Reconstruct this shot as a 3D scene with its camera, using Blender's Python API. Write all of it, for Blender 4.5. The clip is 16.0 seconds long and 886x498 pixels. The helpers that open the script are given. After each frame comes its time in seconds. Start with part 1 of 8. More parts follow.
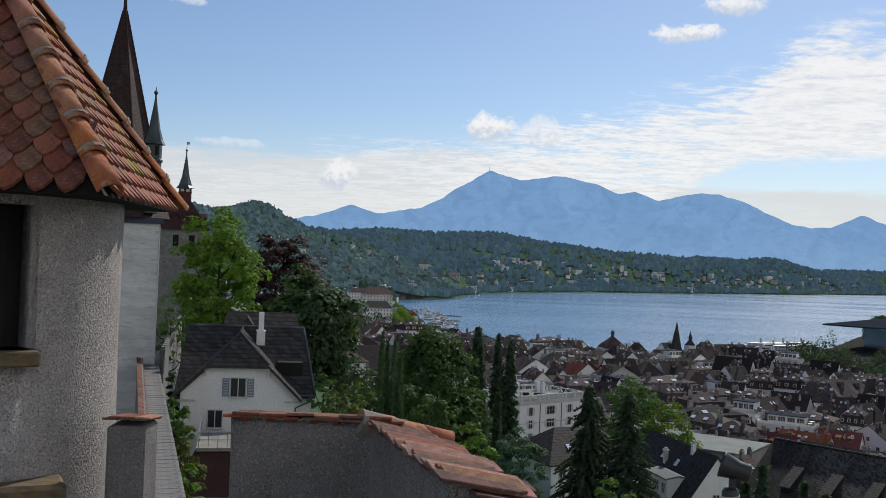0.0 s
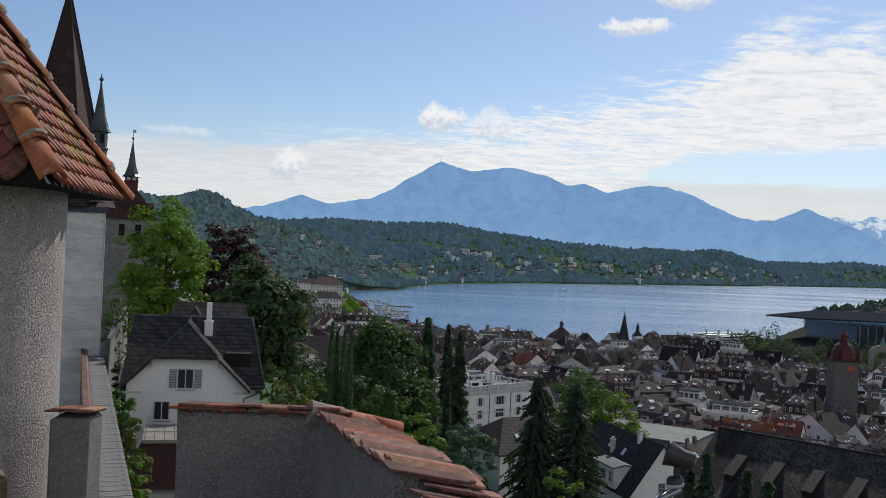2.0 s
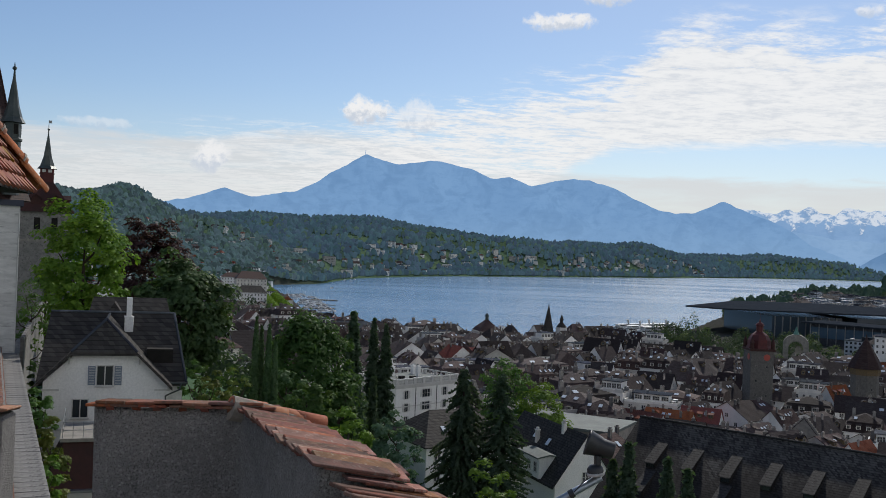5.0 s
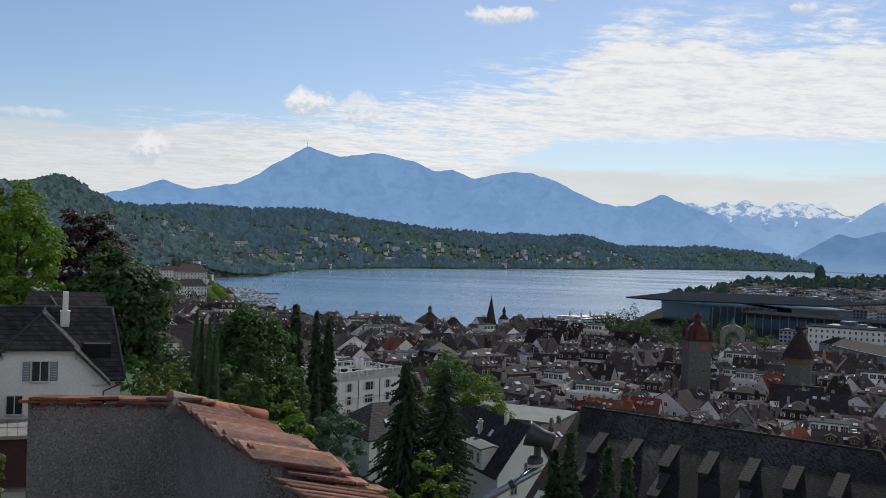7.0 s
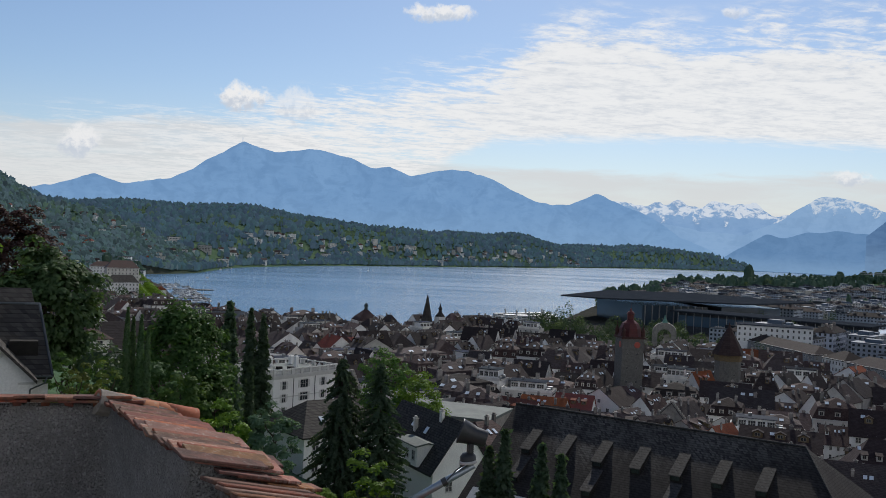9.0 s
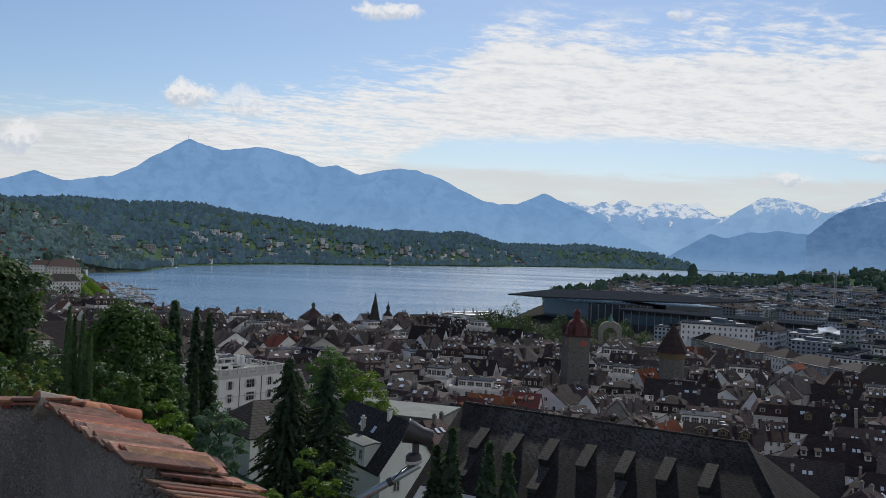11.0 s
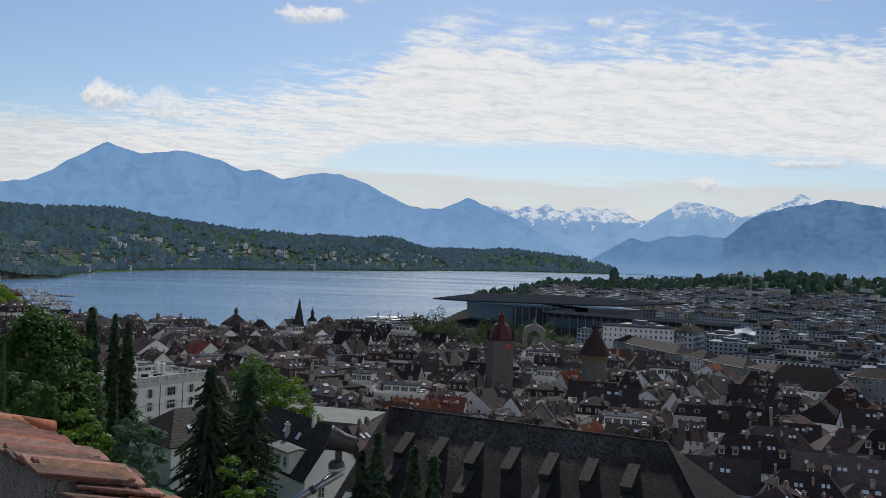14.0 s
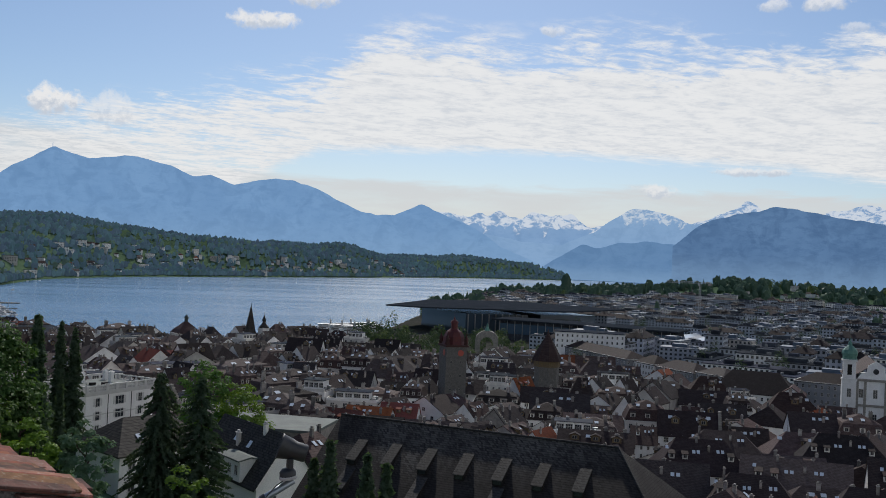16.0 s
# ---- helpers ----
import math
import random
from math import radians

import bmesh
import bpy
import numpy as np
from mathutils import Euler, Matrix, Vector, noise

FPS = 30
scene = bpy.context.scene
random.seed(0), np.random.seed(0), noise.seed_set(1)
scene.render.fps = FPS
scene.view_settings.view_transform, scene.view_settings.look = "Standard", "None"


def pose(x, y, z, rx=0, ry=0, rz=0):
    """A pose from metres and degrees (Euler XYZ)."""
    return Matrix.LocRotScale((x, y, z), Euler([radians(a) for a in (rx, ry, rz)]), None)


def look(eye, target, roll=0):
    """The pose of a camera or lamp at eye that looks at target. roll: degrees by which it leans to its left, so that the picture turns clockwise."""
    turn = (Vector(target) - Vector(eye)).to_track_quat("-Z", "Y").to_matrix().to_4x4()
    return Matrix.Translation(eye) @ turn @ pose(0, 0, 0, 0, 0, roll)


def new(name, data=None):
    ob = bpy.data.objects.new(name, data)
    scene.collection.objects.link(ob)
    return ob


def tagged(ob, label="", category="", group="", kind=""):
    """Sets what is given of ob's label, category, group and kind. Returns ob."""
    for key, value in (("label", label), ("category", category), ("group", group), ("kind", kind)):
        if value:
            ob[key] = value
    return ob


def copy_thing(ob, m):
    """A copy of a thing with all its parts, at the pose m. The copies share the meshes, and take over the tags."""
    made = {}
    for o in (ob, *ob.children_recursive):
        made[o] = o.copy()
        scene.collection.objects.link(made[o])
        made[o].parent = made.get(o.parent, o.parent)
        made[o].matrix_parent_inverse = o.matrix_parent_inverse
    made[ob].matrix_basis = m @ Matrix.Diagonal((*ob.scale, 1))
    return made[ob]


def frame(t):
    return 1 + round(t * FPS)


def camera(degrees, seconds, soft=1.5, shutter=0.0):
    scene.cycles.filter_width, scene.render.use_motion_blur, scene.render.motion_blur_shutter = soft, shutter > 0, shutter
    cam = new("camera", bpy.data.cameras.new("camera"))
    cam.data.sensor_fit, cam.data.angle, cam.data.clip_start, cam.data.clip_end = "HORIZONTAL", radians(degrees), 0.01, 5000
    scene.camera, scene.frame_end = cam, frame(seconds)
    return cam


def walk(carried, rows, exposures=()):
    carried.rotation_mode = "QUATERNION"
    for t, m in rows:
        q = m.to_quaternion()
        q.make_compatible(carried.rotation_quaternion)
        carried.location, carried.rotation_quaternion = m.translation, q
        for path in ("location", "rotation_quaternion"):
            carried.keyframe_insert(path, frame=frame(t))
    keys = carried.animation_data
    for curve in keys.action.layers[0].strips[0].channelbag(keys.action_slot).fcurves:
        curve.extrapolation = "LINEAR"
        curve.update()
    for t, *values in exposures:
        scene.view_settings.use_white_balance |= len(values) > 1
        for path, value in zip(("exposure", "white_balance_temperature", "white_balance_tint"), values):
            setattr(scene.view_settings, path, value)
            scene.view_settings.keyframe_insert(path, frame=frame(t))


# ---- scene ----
# camera: a slow pan from a tower top, the eye 70 m above the lake
cam = camera(48.47, 16.0, soft=0.9)
EYE = 70.0
ROWS = [
    (0.0, 0, 0, 0, 90.5, -2.3, -0.02),
    (0.5, 0.0008, 0.0011, -0, 90.376, -2.341, -0.765),
    (1.0, 0.0018, 0.0023, -0.0002, 90.274, -2.373, -1.508),
    (1.5, 0.0029, 0.0034, -0.0003, 90.159, -2.381, -2.189),
    (2.0, 0.0043, 0.0045, -0.0005, 90.083, -2.51, -2.912),
    (2.5, 0.0058, 0.0056, -0.0006, 90.09, -2.561, -3.679),
    (3.0, 0.0074, 0.0066, -0.0008, 90.104, -2.523, -4.382),
    (3.5, 0.0091, 0.0075, -0.001, 90.083, -2.476, -5.104),
    (4.0, 0.0109, 0.0084, -0.0011, 90.01, -2.411, -5.793),
    (6.5, 0.0209, 0.0118, -0.001, 89.642, -2.259, -9.695),
    (7.0, 0.0229, 0.0122, -0.0008, 89.562, -2.243, -10.568),
    (7.5, 0.025, 0.0126, -0.0005, 89.584, -2.381, -11.394),
    (8.0, 0.027, 0.0129, -0.0002, 89.606, -2.5, -12.317),
    (8.5, 0.029, 0.0131, 0.0002, 89.588, -2.595, -13.317),
    (9.0, 0.0309, 0.0133, 0.0006, 89.566, -2.65, -14.254),
    (11.5, 0.0395, 0.0136, 0.0035, 89.703, -2.709, -18.074),
    (12.0, 0.0409, 0.0135, 0.0042, 89.751, -2.613, -18.925),
    (12.5, 0.0422, 0.0135, 0.0048, 89.78, -2.603, -19.741),
    (13.0, 0.0434, 0.0135, 0.0055, 89.836, -2.693, -20.506),
    (13.5, 0.0445, 0.0136, 0.0061, 89.976, -2.631, -21.079),
    (14.0, 0.0454, 0.0137, 0.0066, 90.115, -2.579, -21.666),
    (14.5, 0.0462, 0.0139, 0.0071, 90.286, -2.639, -22.385),
    (15.0, 0.0469, 0.0141, 0.0075, 90.423, -2.574, -23.035),
    (15.5, 0.0474, 0.0145, 0.0078, 90.487, -2.593, -23.677),
    (16.0, 0.0477, 0.015, 0.008, 90.607, -2.588, -24.406),
]
walk(cam, [(t, pose(x, y, EYE + z, rx, ry, rz)) for t, x, y, z, rx, ry, rz in ROWS],
     exposures=[(0.0, 0.03, 6380, 10), (3.5, 0.0, 6380, 10), (9.0, -0.06, 6380, 10), (16.0, -0.12, 6380, 10)])

# ---- light ----
SUN_AZ, SUN_EL = 25.0, 39.0          # degrees right of straight ahead, degrees up
sun_data = bpy.data.lights.new("sun", "SUN")
sun_data.energy, sun_data.angle, sun_data.color = 3.4, radians(0.55), (1.0, 0.94, 0.85)
sun = new("sun", sun_data)
sun.matrix_world = look((0, 0, 300), (-300 * math.sin(radians(SUN_AZ)), -300 * math.cos(radians(SUN_AZ)), 300 - 300 * math.tan(radians(SUN_EL))))


class Nodes:
    """A small helper that strings shader nodes together."""

    def __init__(self, tree):
        self.tree = tree
        tree.nodes.clear()

    def add(self, kind, ins=None, **props):
        n = self.tree.nodes.new(kind)
        for k, v in props.items():
            setattr(n, k, v)
        for k, v in (ins or {}).items():
            if isinstance(v, bpy.types.NodeSocket):
                self.tree.links.new(v, n.inputs[k])
            else:
                n.inputs[k].default_value = v
        return n

    def math(self, op, a, b=0.0, c=0.0, clamp=False):
        return self.add("ShaderNodeMath", {0: a, 1: b, 2: c}, operation=op, use_clamp=clamp).outputs[0]

    def smooth(self, v, a, b, lo=0.0, hi=1.0):
        return self.add("ShaderNodeMapRange", {"Value": v, "From Min": a, "From Max": b, "To Min": lo, "To Max": hi}, interpolation_type="SMOOTHSTEP").outputs[0]

    def mix(self, fac, a, b, blend="MIX"):
        n = self.add("ShaderNodeMix", data_type="RGBA", blend_type=blend)
        for i, v in ((0, fac), (6, a), (7, b)):
            if isinstance(v, bpy.types.NodeSocket):
                self.tree.links.new(v, n.inputs[i])
            else:
                n.inputs[i].default_value = v if i == 0 else (*v[:3], 1.0)
        return n.outputs[2]

    def noise(self, vec, scale, detail=4.0, rough=0.55, distortion=0.0):
        return self.add("ShaderNodeTexNoise", {"Vector": vec, "Scale": scale, "Detail": detail, "Roughness": rough, "Distortion": distortion}).outputs[0]


def make_world():
    w = bpy.data.worlds.new("sky")
    w.use_nodes = True
    n = Nodes(w.node_tree)
    co = n.add("ShaderNodeTexCoord").outputs["Generated"]
    sky = n.add("ShaderNodeTexSky", sky_type="NISHITA", sun_disc=False, sun_elevation=radians(SUN_EL), sun_rotation=radians(SUN_AZ),
                altitude=500.0, air_density=1.0, dust_density=0.6, ozone_density=2.0).outputs[0]
    s = n.add("ShaderNodeSeparateXYZ", {0: co}).outputs
    el = n.math("MULTIPLY", n.math("ARCSINE", s[2]), 57.2958)
    az = n.math("MULTIPLY", n.math("ARCTAN2", s[0], s[1]), 57.2958)
    def by_bearing(pts, span):
        """A value that follows the bearing, through (bearing, value) pairs."""
        ramp = n.add("ShaderNodeValToRGB", {0: n.math("DIVIDE", n.math("ADD", az, 180.0), 360.0)})
        cr = ramp.color_ramp
        while len(cr.elements) < len(pts):
            cr.elements.new(0.5)
        for e, (p, v) in zip(cr.elements, pts):
            e.position, e.color = (p + 180) / 360, (v / span, v / span, v / span, 1)
        return n.math("MULTIPLY", ramp.outputs[0], span)

    # a flat layer of cloud high over the lake, seen in perspective
    k = n.math("DIVIDE", 1.0, n.math("ADD", n.math("MAXIMUM", s[2], 0.0), 0.06))
    flat = n.add("ShaderNodeCombineXYZ", {0: n.math("MULTIPLY", s[0], k), 1: n.math("MULTIPLY", s[1], k), 2: 0.0}).outputs[0]
    big = n.noise(flat, 1.1, 5.0, 0.6, 0.3)
    ripple = n.noise(n.add("ShaderNodeMapping", {"Vector": flat, "Rotation": (0, 0, 0.35), "Scale": (4.4, 6.6, 1.0)}).outputs[0], 1.0, 8.0, 0.64, 0.5)
    fine = n.noise(flat, 17.0, 6.0, 0.65, 0.3)
    # upper edge of the cloud band climbs to the right; a clear strip parts it from the veil over the mountains
    # beyond the view the edge is raised: unseen cloud added as fill light
    top = by_bearing([(-180, 45), (-110, 40), (-65, 18), (-40, 4.2), (-16, 5.2), (-5, 6.7), (0.3, 7.2), (4.2, 8.1), (9.7, 9.2), (13.7, 10.3), (16.4, 10.9), (19.2, 12.7), (21.5, 13.1), (29, 12.8), (32.5, 13.8), (35.7, 13.7), (38.5, 13.1), (44.5, 12.9), (50, 13.4), (80, 20), (120, 38), (180, 45)], 80.0)
    foot = by_bearing([(-180, 0), (6, 0), (12, 3.5), (16.8, 5.9), (21.4, 6.15), (27.3, 6.35), (32.8, 6.2), (37.6, 6.05), (43.7, 5.7), (48.5, 5.0), (70, 4.6), (180, 4)], 20.0)
    veil_top = by_bearing([(-180, 7), (-30, 6.2), (-14, 5.6), (-7, 5.6), (0, 6.4), (6, 5.8), (9, 4.85), (13.3, 4.65), (17, 4.4), (28, 4.55), (36, 4.55), (48.5, 4.5), (180, 7)], 20.0)
    inside = n.math("SUBTRACT", top, el)
    wander = n.math("MULTIPLY", n.math("SUBTRACT", big, 0.5), 3.2)
    cover = n.smooth(n.math("ADD", inside, wander), -0.7, 0.6)
    field = n.math("ADD", n.math("MULTIPLY", ripple, 0.5), n.math("ADD", n.math("MULTIPLY", fine, 0.22), n.math("MULTIPLY", big, 0.28)))
    dens = n.smooth(n.math("ADD", field, n.smooth(n.math("ADD", inside, wander), -0.3, 3.4, 0.03, n.smooth(az, 8.0, 24.0, 0.16, 0.26))), 0.51, 0.69)
    low = n.smooth(n.math("ADD", n.math("SUBTRACT", el, foot), n.math("MULTIPLY", n.math("SUBTRACT", ripple, 0.5), 1.1)), -0.3, 0.5)
    dens = n.math("MULTIPLY", n.math("MULTIPLY", n.math("MULTIPLY", cover, low), dens), n.smooth(az, -9.0, 7.0, 0.4, 1.0))
    streak = n.noise(n.add("ShaderNodeMapping", {"Vector": n.add("ShaderNodeCombineXYZ", {0: az, 1: el, 2: 0.0}).outputs[0], "Scale": (0.16, 1.1, 1.0)}).outputs[0], 1.0, 6.0, 0.6, 0.4)
    veil = n.smooth(n.math("ADD", n.math("SUBTRACT", veil_top, el), n.math("MULTIPLY", n.math("SUBTRACT", streak, 0.5), 1.8)), -0.25, 0.55, 0.0, 0.86)
    veil = n.math("MULTIPLY", veil, n.smooth(streak, 0.3, 0.6, 0.72, 1.0))
    veil = n.math("MAXIMUM", veil, n.math("MULTIPLY", n.smooth(el, 9.0, 3.5), 0.14))
    shade = n.math("ADD", n.math("MULTIPLY", ripple, 0.6), n.math("MULTIPLY", fine, 0.4))
    white = n.mix(n.smooth(shade, 0.34, 0.58), (8.9, 9.15, 9.5), (11.3, 11.2, 11.0))
    colour = n.mix(veil, n.mix(1.0, sky, (0.98, 1.04, 1.13), "MULTIPLY"), (8.7, 8.75, 8.75))
    colour = n.mix(n.math("MULTIPLY", dens, 0.95), colour, white)
    # single puffs: bearing, elevation, half width, half height, thickness
    polar = n.add("ShaderNodeCombineXYZ", {0: az, 1: el, 2: 0.0}).outputs[0]
    curl = n.noise(polar, 0.85, 7.0, 0.62, 0.2)
    lump = n.noise(polar, 2.6, 5.0, 0.6)
    for a0, e0, ra, re, thick in ((2.5, 7.6, 1.6, 0.85, 1.0), (5.6, 7.3, 1.5, 1.15, 0.6), (-6.2, 4.6, 1.25, 0.95, 0.9), (13.5, 13.0, 2.1, 0.6, 0.95), (16.2, 14.5, 1.7, 0.6, 0.95), (30.4, 13.3, 0.9, 0.35, 0.7), (42.5, 14.6, 1.1, 0.4, 0.7), (45.1, 14.6, 1.3, 0.5, 0.8), (46.8, 13.3, 0.8, 0.3, 0.5), (41.6, 5.6, 2.2, 0.28, 0.85), (36.4, 4.4, 1.3, 0.5, 0.8), (-12.2, 6.0, 2.2, 0.35, 0.4), (11.8, 13.0, 0.5, 0.2, 0.4), (-14.8, 13.6, 1.2, 0.22, 0.5)):
        up = n.math("DIVIDE", n.math("SUBTRACT", el, e0), re)
        d = n.math("ADD", n.math("POWER", n.math("ABSOLUTE", n.math("DIVIDE", n.math("SUBTRACT", az, a0), ra)), 2.0), n.math("POWER", n.math("ABSOLUTE", up), 2.0))
        d = n.math("ADD", d, n.math("ADD", n.math("MULTIPLY", n.math("SUBTRACT", curl, 0.5), 3.6), n.math("MULTIPLY", n.math("SUBTRACT", lump, 0.5), 1.3)))
        body = n.mix(n.smooth(n.math("ADD", up, n.math("MULTIPLY", n.math("SUBTRACT", lump, 0.5), 3.0)), -0.7, 0.35), (7.6, 8.2, 9.1), (11.2, 11.1, 11.0))
        colour = n.mix(n.smooth(d, 1.15, 0.15, 0.0, thick), colour, body)
    bg = n.add("ShaderNodeBackground", {0: colour, 1: 0.079})
    n.tree.links.new(bg.outputs[0], n.add("ShaderNodeOutputWorld").inputs[0])
    scene.world = w


make_world()

# ---- materials ----
def material(name, colours, rough=0.8, scale=2.0, fine=12.0, bump=0.2, depth=0.02, metal=0.0, vary=0.0, spec=0.3, stain=0.0, stretch=(1, 1, 1), island=False):
    """A surface whose colour wanders between two or three tones at two scales, with relief; vary: how far single objects differ."""
    m = bpy.data.materials.new(name)
    m.use_nodes = True
    n = Nodes(m.node_tree)
    co = n.add("ShaderNodeMapping", {"Vector": n.add("ShaderNodeTexCoord").outputs["Object"], "Scale": stretch}).outputs[0]
    a = n.noise(co, scale, 5.0, 0.6)
    b = n.noise(co, fine, 6.0, 0.65)
    col = n.mix(n.smooth(a, 0.34, 0.66), colours[0], colours[1])
    if len(colours) > 2:
        col = n.mix(n.smooth(n.noise(co, scale * 2.7, 6.0, 0.7), 0.52, 0.68), col, colours[2])
    col = n.mix(n.math("MULTIPLY", n.smooth(b, 0.3, 0.75), 0.38), col, [c * 0.5 for c in colours[0]])
    if stain:
        st = n.noise(n.add("ShaderNodeMapping", {"Vector": co, "Scale": (1.0, 1.0, 0.16)}).outputs[0], scale * 1.4, 6.0, 0.7)
        col = n.mix(n.math("MULTIPLY", n.smooth(st, 0.5, 0.72), stain), col, [c * 0.3 for c in colours[0]])
    if vary:
        r = n.math("FRACT", n.math("ADD", n.add("ShaderNodeObjectInfo").outputs["Random"], n.add("ShaderNodeNewGeometry").outputs["Random Per Island"])) if island else n.add("ShaderNodeObjectInfo").outputs["Random"]
        hsv = n.add("ShaderNodeHueSaturation", {"Color": col, "Hue": n.math("ADD", 0.5, n.math("MULTIPLY", n.math("SUBTRACT", r, 0.5), 0.06 * vary)),
                                               "Value": n.math("ADD", 1.0 - 0.5 * vary, n.math("MULTIPLY", n.math("FRACT", n.math("MULTIPLY", r, 7.31)), vary)),
                                               "Saturation": n.math("ADD", 1.0 - 0.4 * vary, n.math("MULTIPLY", n.math("FRACT", n.math("MULTIPLY", r, 3.77)), 0.8 * vary))})
        col = hsv.outputs[0]
    bsdf = n.add("ShaderNodeBsdfPrincipled", {"Base Color": col, "Roughness": rough, "Metallic": metal, "Specular IOR Level": spec})
    if bump:
        h = n.math("ADD", n.math("MULTIPLY", a, 0.5), b)
        n.tree.links.new(n.add("ShaderNodeBump", {"Height": h, "Strength": bump, "Distance": depth}).outputs[0], bsdf.inputs["Normal"])
    n.tree.links.new(bsdf.outputs[0], n.add("ShaderNodeOutputMaterial").inputs[0])
    m["nodes"] = 1
    return m


def glass_material(name, colour, rough=0.08):
    m = bpy.data.materials.new(name)
    m.use_nodes = True
    p = m.node_tree.nodes["Principled BSDF"]
    p.inputs["Base Color"].default_value, p.inputs["Roughness"].default_value = (*colour, 1), rough
    p.inputs["Specular IOR Level"].default_value = 0.6
    return m


def roughcast(name, light, dark, grain):
    """Coarse thrown plaster: pale lime with dark pebbles showing and pits between."""
    m = bpy.data.materials.new(name)
    m.use_nodes = True
    n = Nodes(m.node_tree)
    co = n.add("ShaderNodeTexCoord").outputs["Object"]
    cell = n.add("ShaderNodeTexVoronoi", {"Vector": co, "Scale": grain, "Randomness": 1.0})
    big = n.noise(co, 1.6, 6.0, 0.65)
    mid = n.noise(co, 9.0, 6.0, 0.7)
    pit = n.noise(co, grain * 1.4, 5.0, 0.7)
    col = n.mix(n.smooth(big, 0.3, 0.7), light, [0.72 * c for c in light])
    col = n.mix(n.math("MULTIPLY", n.smooth(cell.outputs["Color"], 0.55, 0.95), 0.45), col, [1.5 * c for c in light])
    col = n.mix(n.math("MULTIPLY", n.smooth(pit, 0.52, 0.62), 0.92), col, dark)
    col = n.mix(n.math("MULTIPLY", n.smooth(mid, 0.5, 0.75), 0.35), col, dark)
    bsdf = n.add("ShaderNodeBsdfPrincipled", {"Base Color": col, "Roughness": 0.95, "Specular IOR Level": 0.15})
    h = n.math("SUBTRACT", n.math("ADD", n.math("MULTIPLY", mid, 0.5), n.math("MULTIPLY", cell.outputs["Distance"], -0.8)), n.math("MULTIPLY", n.smooth(pit, 0.5, 0.68), 0.7))
    n.tree.links.new(n.add("ShaderNodeBump", {"Height": h, "Strength": 0.9, "Distance": 0.012}).outputs[0], bsdf.inputs["Normal"])
    n.tree.links.new(bsdf.outputs[0], n.add("ShaderNodeOutputMaterial").inputs[0])
    return m


def courses(name, a, b, c, width, height, rough=0.75, vary=0.5, bump=0.5, spec=0.3, pale_top=None):
    """Small roof tiles in courses, too far off to be told apart one by one: tone by tile, laps as relief with shade
    painted under them (object space, courses level).
    """
    m = bpy.data.materials.new(name)
    m.use_nodes = True
    n = Nodes(m.node_tree)
    s = n.add("ShaderNodeSeparateXYZ", {0: n.add("ShaderNodeTexCoord").outputs["Object"]}).outputs
    row = n.math("DIVIDE", s[2], height)
    along = n.math("DIVIDE", n.math("ADD", s[0], n.math("MULTIPLY", s[1], 0.97)), width)
    along = n.math("ADD", along, n.math("MULTIPLY", n.math("MODULO", n.math("FLOOR", row), 2.0), 0.5))
    cell = n.add("ShaderNodeCombineXYZ", {0: n.math("FLOOR", along), 1: n.math("FLOOR", row), 2: 0.0}).outputs[0]
    rnd = n.add("ShaderNodeTexWhiteNoise", {"Vector": cell}, noise_dimensions="3D").outputs["Value"]
    co = n.add("ShaderNodeTexCoord").outputs["Object"]
    patch = n.noise(co, 0.55, 6.0, 0.65)
    col = n.mix(rnd, a, b)
    col = n.mix(n.math("MULTIPLY", n.smooth(patch, 0.48, 0.7), 0.7), col, c)
    if pale_top:
        # paler tiles under the ridge, running down in ragged tongues
        tongue = n.noise(n.add("ShaderNodeMapping", {"Vector": co, "Scale": (1.0, 0.3, 0.3)}).outputs[0], 0.42, 6.0, 0.65)
        old = n.smooth(n.math("ADD", s[2], n.math("MULTIPLY", n.math("SUBTRACT", tongue, 0.5), 14.0)), pale_top[0], pale_top[1])
        col = n.mix(n.math("MULTIPLY", n.math("MULTIPLY", old, n.smooth(rnd, -0.3, 1.0)), n.smooth(n.noise(co, 0.09, 2.0, 0.5), 0.36, 0.58)), col, pale_top[2])
    # shade under each lap, darkened into the colour
    lap_shade = n.math("MULTIPLY", n.smooth(n.math("FRACT", row), 0.22, 0.06), 0.62)
    col = n.mix(lap_shade, col, [0.25 * k for k in a])
    if vary:
        r = n.math("FRACT", n.math("ADD", n.add("ShaderNodeObjectInfo").outputs["Random"], n.add("ShaderNodeNewGeometry").outputs["Random Per Island"]))
        col = n.add("ShaderNodeHueSaturation", {"Color": col, "Hue": n.math("ADD", 0.5, n.math("MULTIPLY", n.math("SUBTRACT", r, 0.5), 0.03)),
                                                "Value": n.math("ADD", 1.0 - 0.45 * vary, n.math("MULTIPLY", n.math("FRACT", n.math("MULTIPLY", r, 9.7)), 1.2 * vary)),
                                                "Saturation": n.math("ADD", 0.7, n.math("MULTIPLY", n.math("FRACT", n.math("MULTIPLY", r, 5.3)), 0.6))}).outputs[0]
    bsdf = n.add("ShaderNodeBsdfPrincipled", {"Base Color": col, "Roughness": rough, "Specular IOR Level": spec})
    lap = n.math("ADD", n.math("MULTIPLY", n.math("FRACT", row), -1.0), n.math("MULTIPLY", rnd, 0.4))
    n.tree.links.new(n.add("ShaderNodeBump", {"Height": lap, "Strength": bump, "Distance": 0.05}).outputs[0], bsdf.inputs["Normal"])
    n.tree.links.new(bsdf.outputs[0], n.add("ShaderNodeOutputMaterial").inputs[0])
    return m


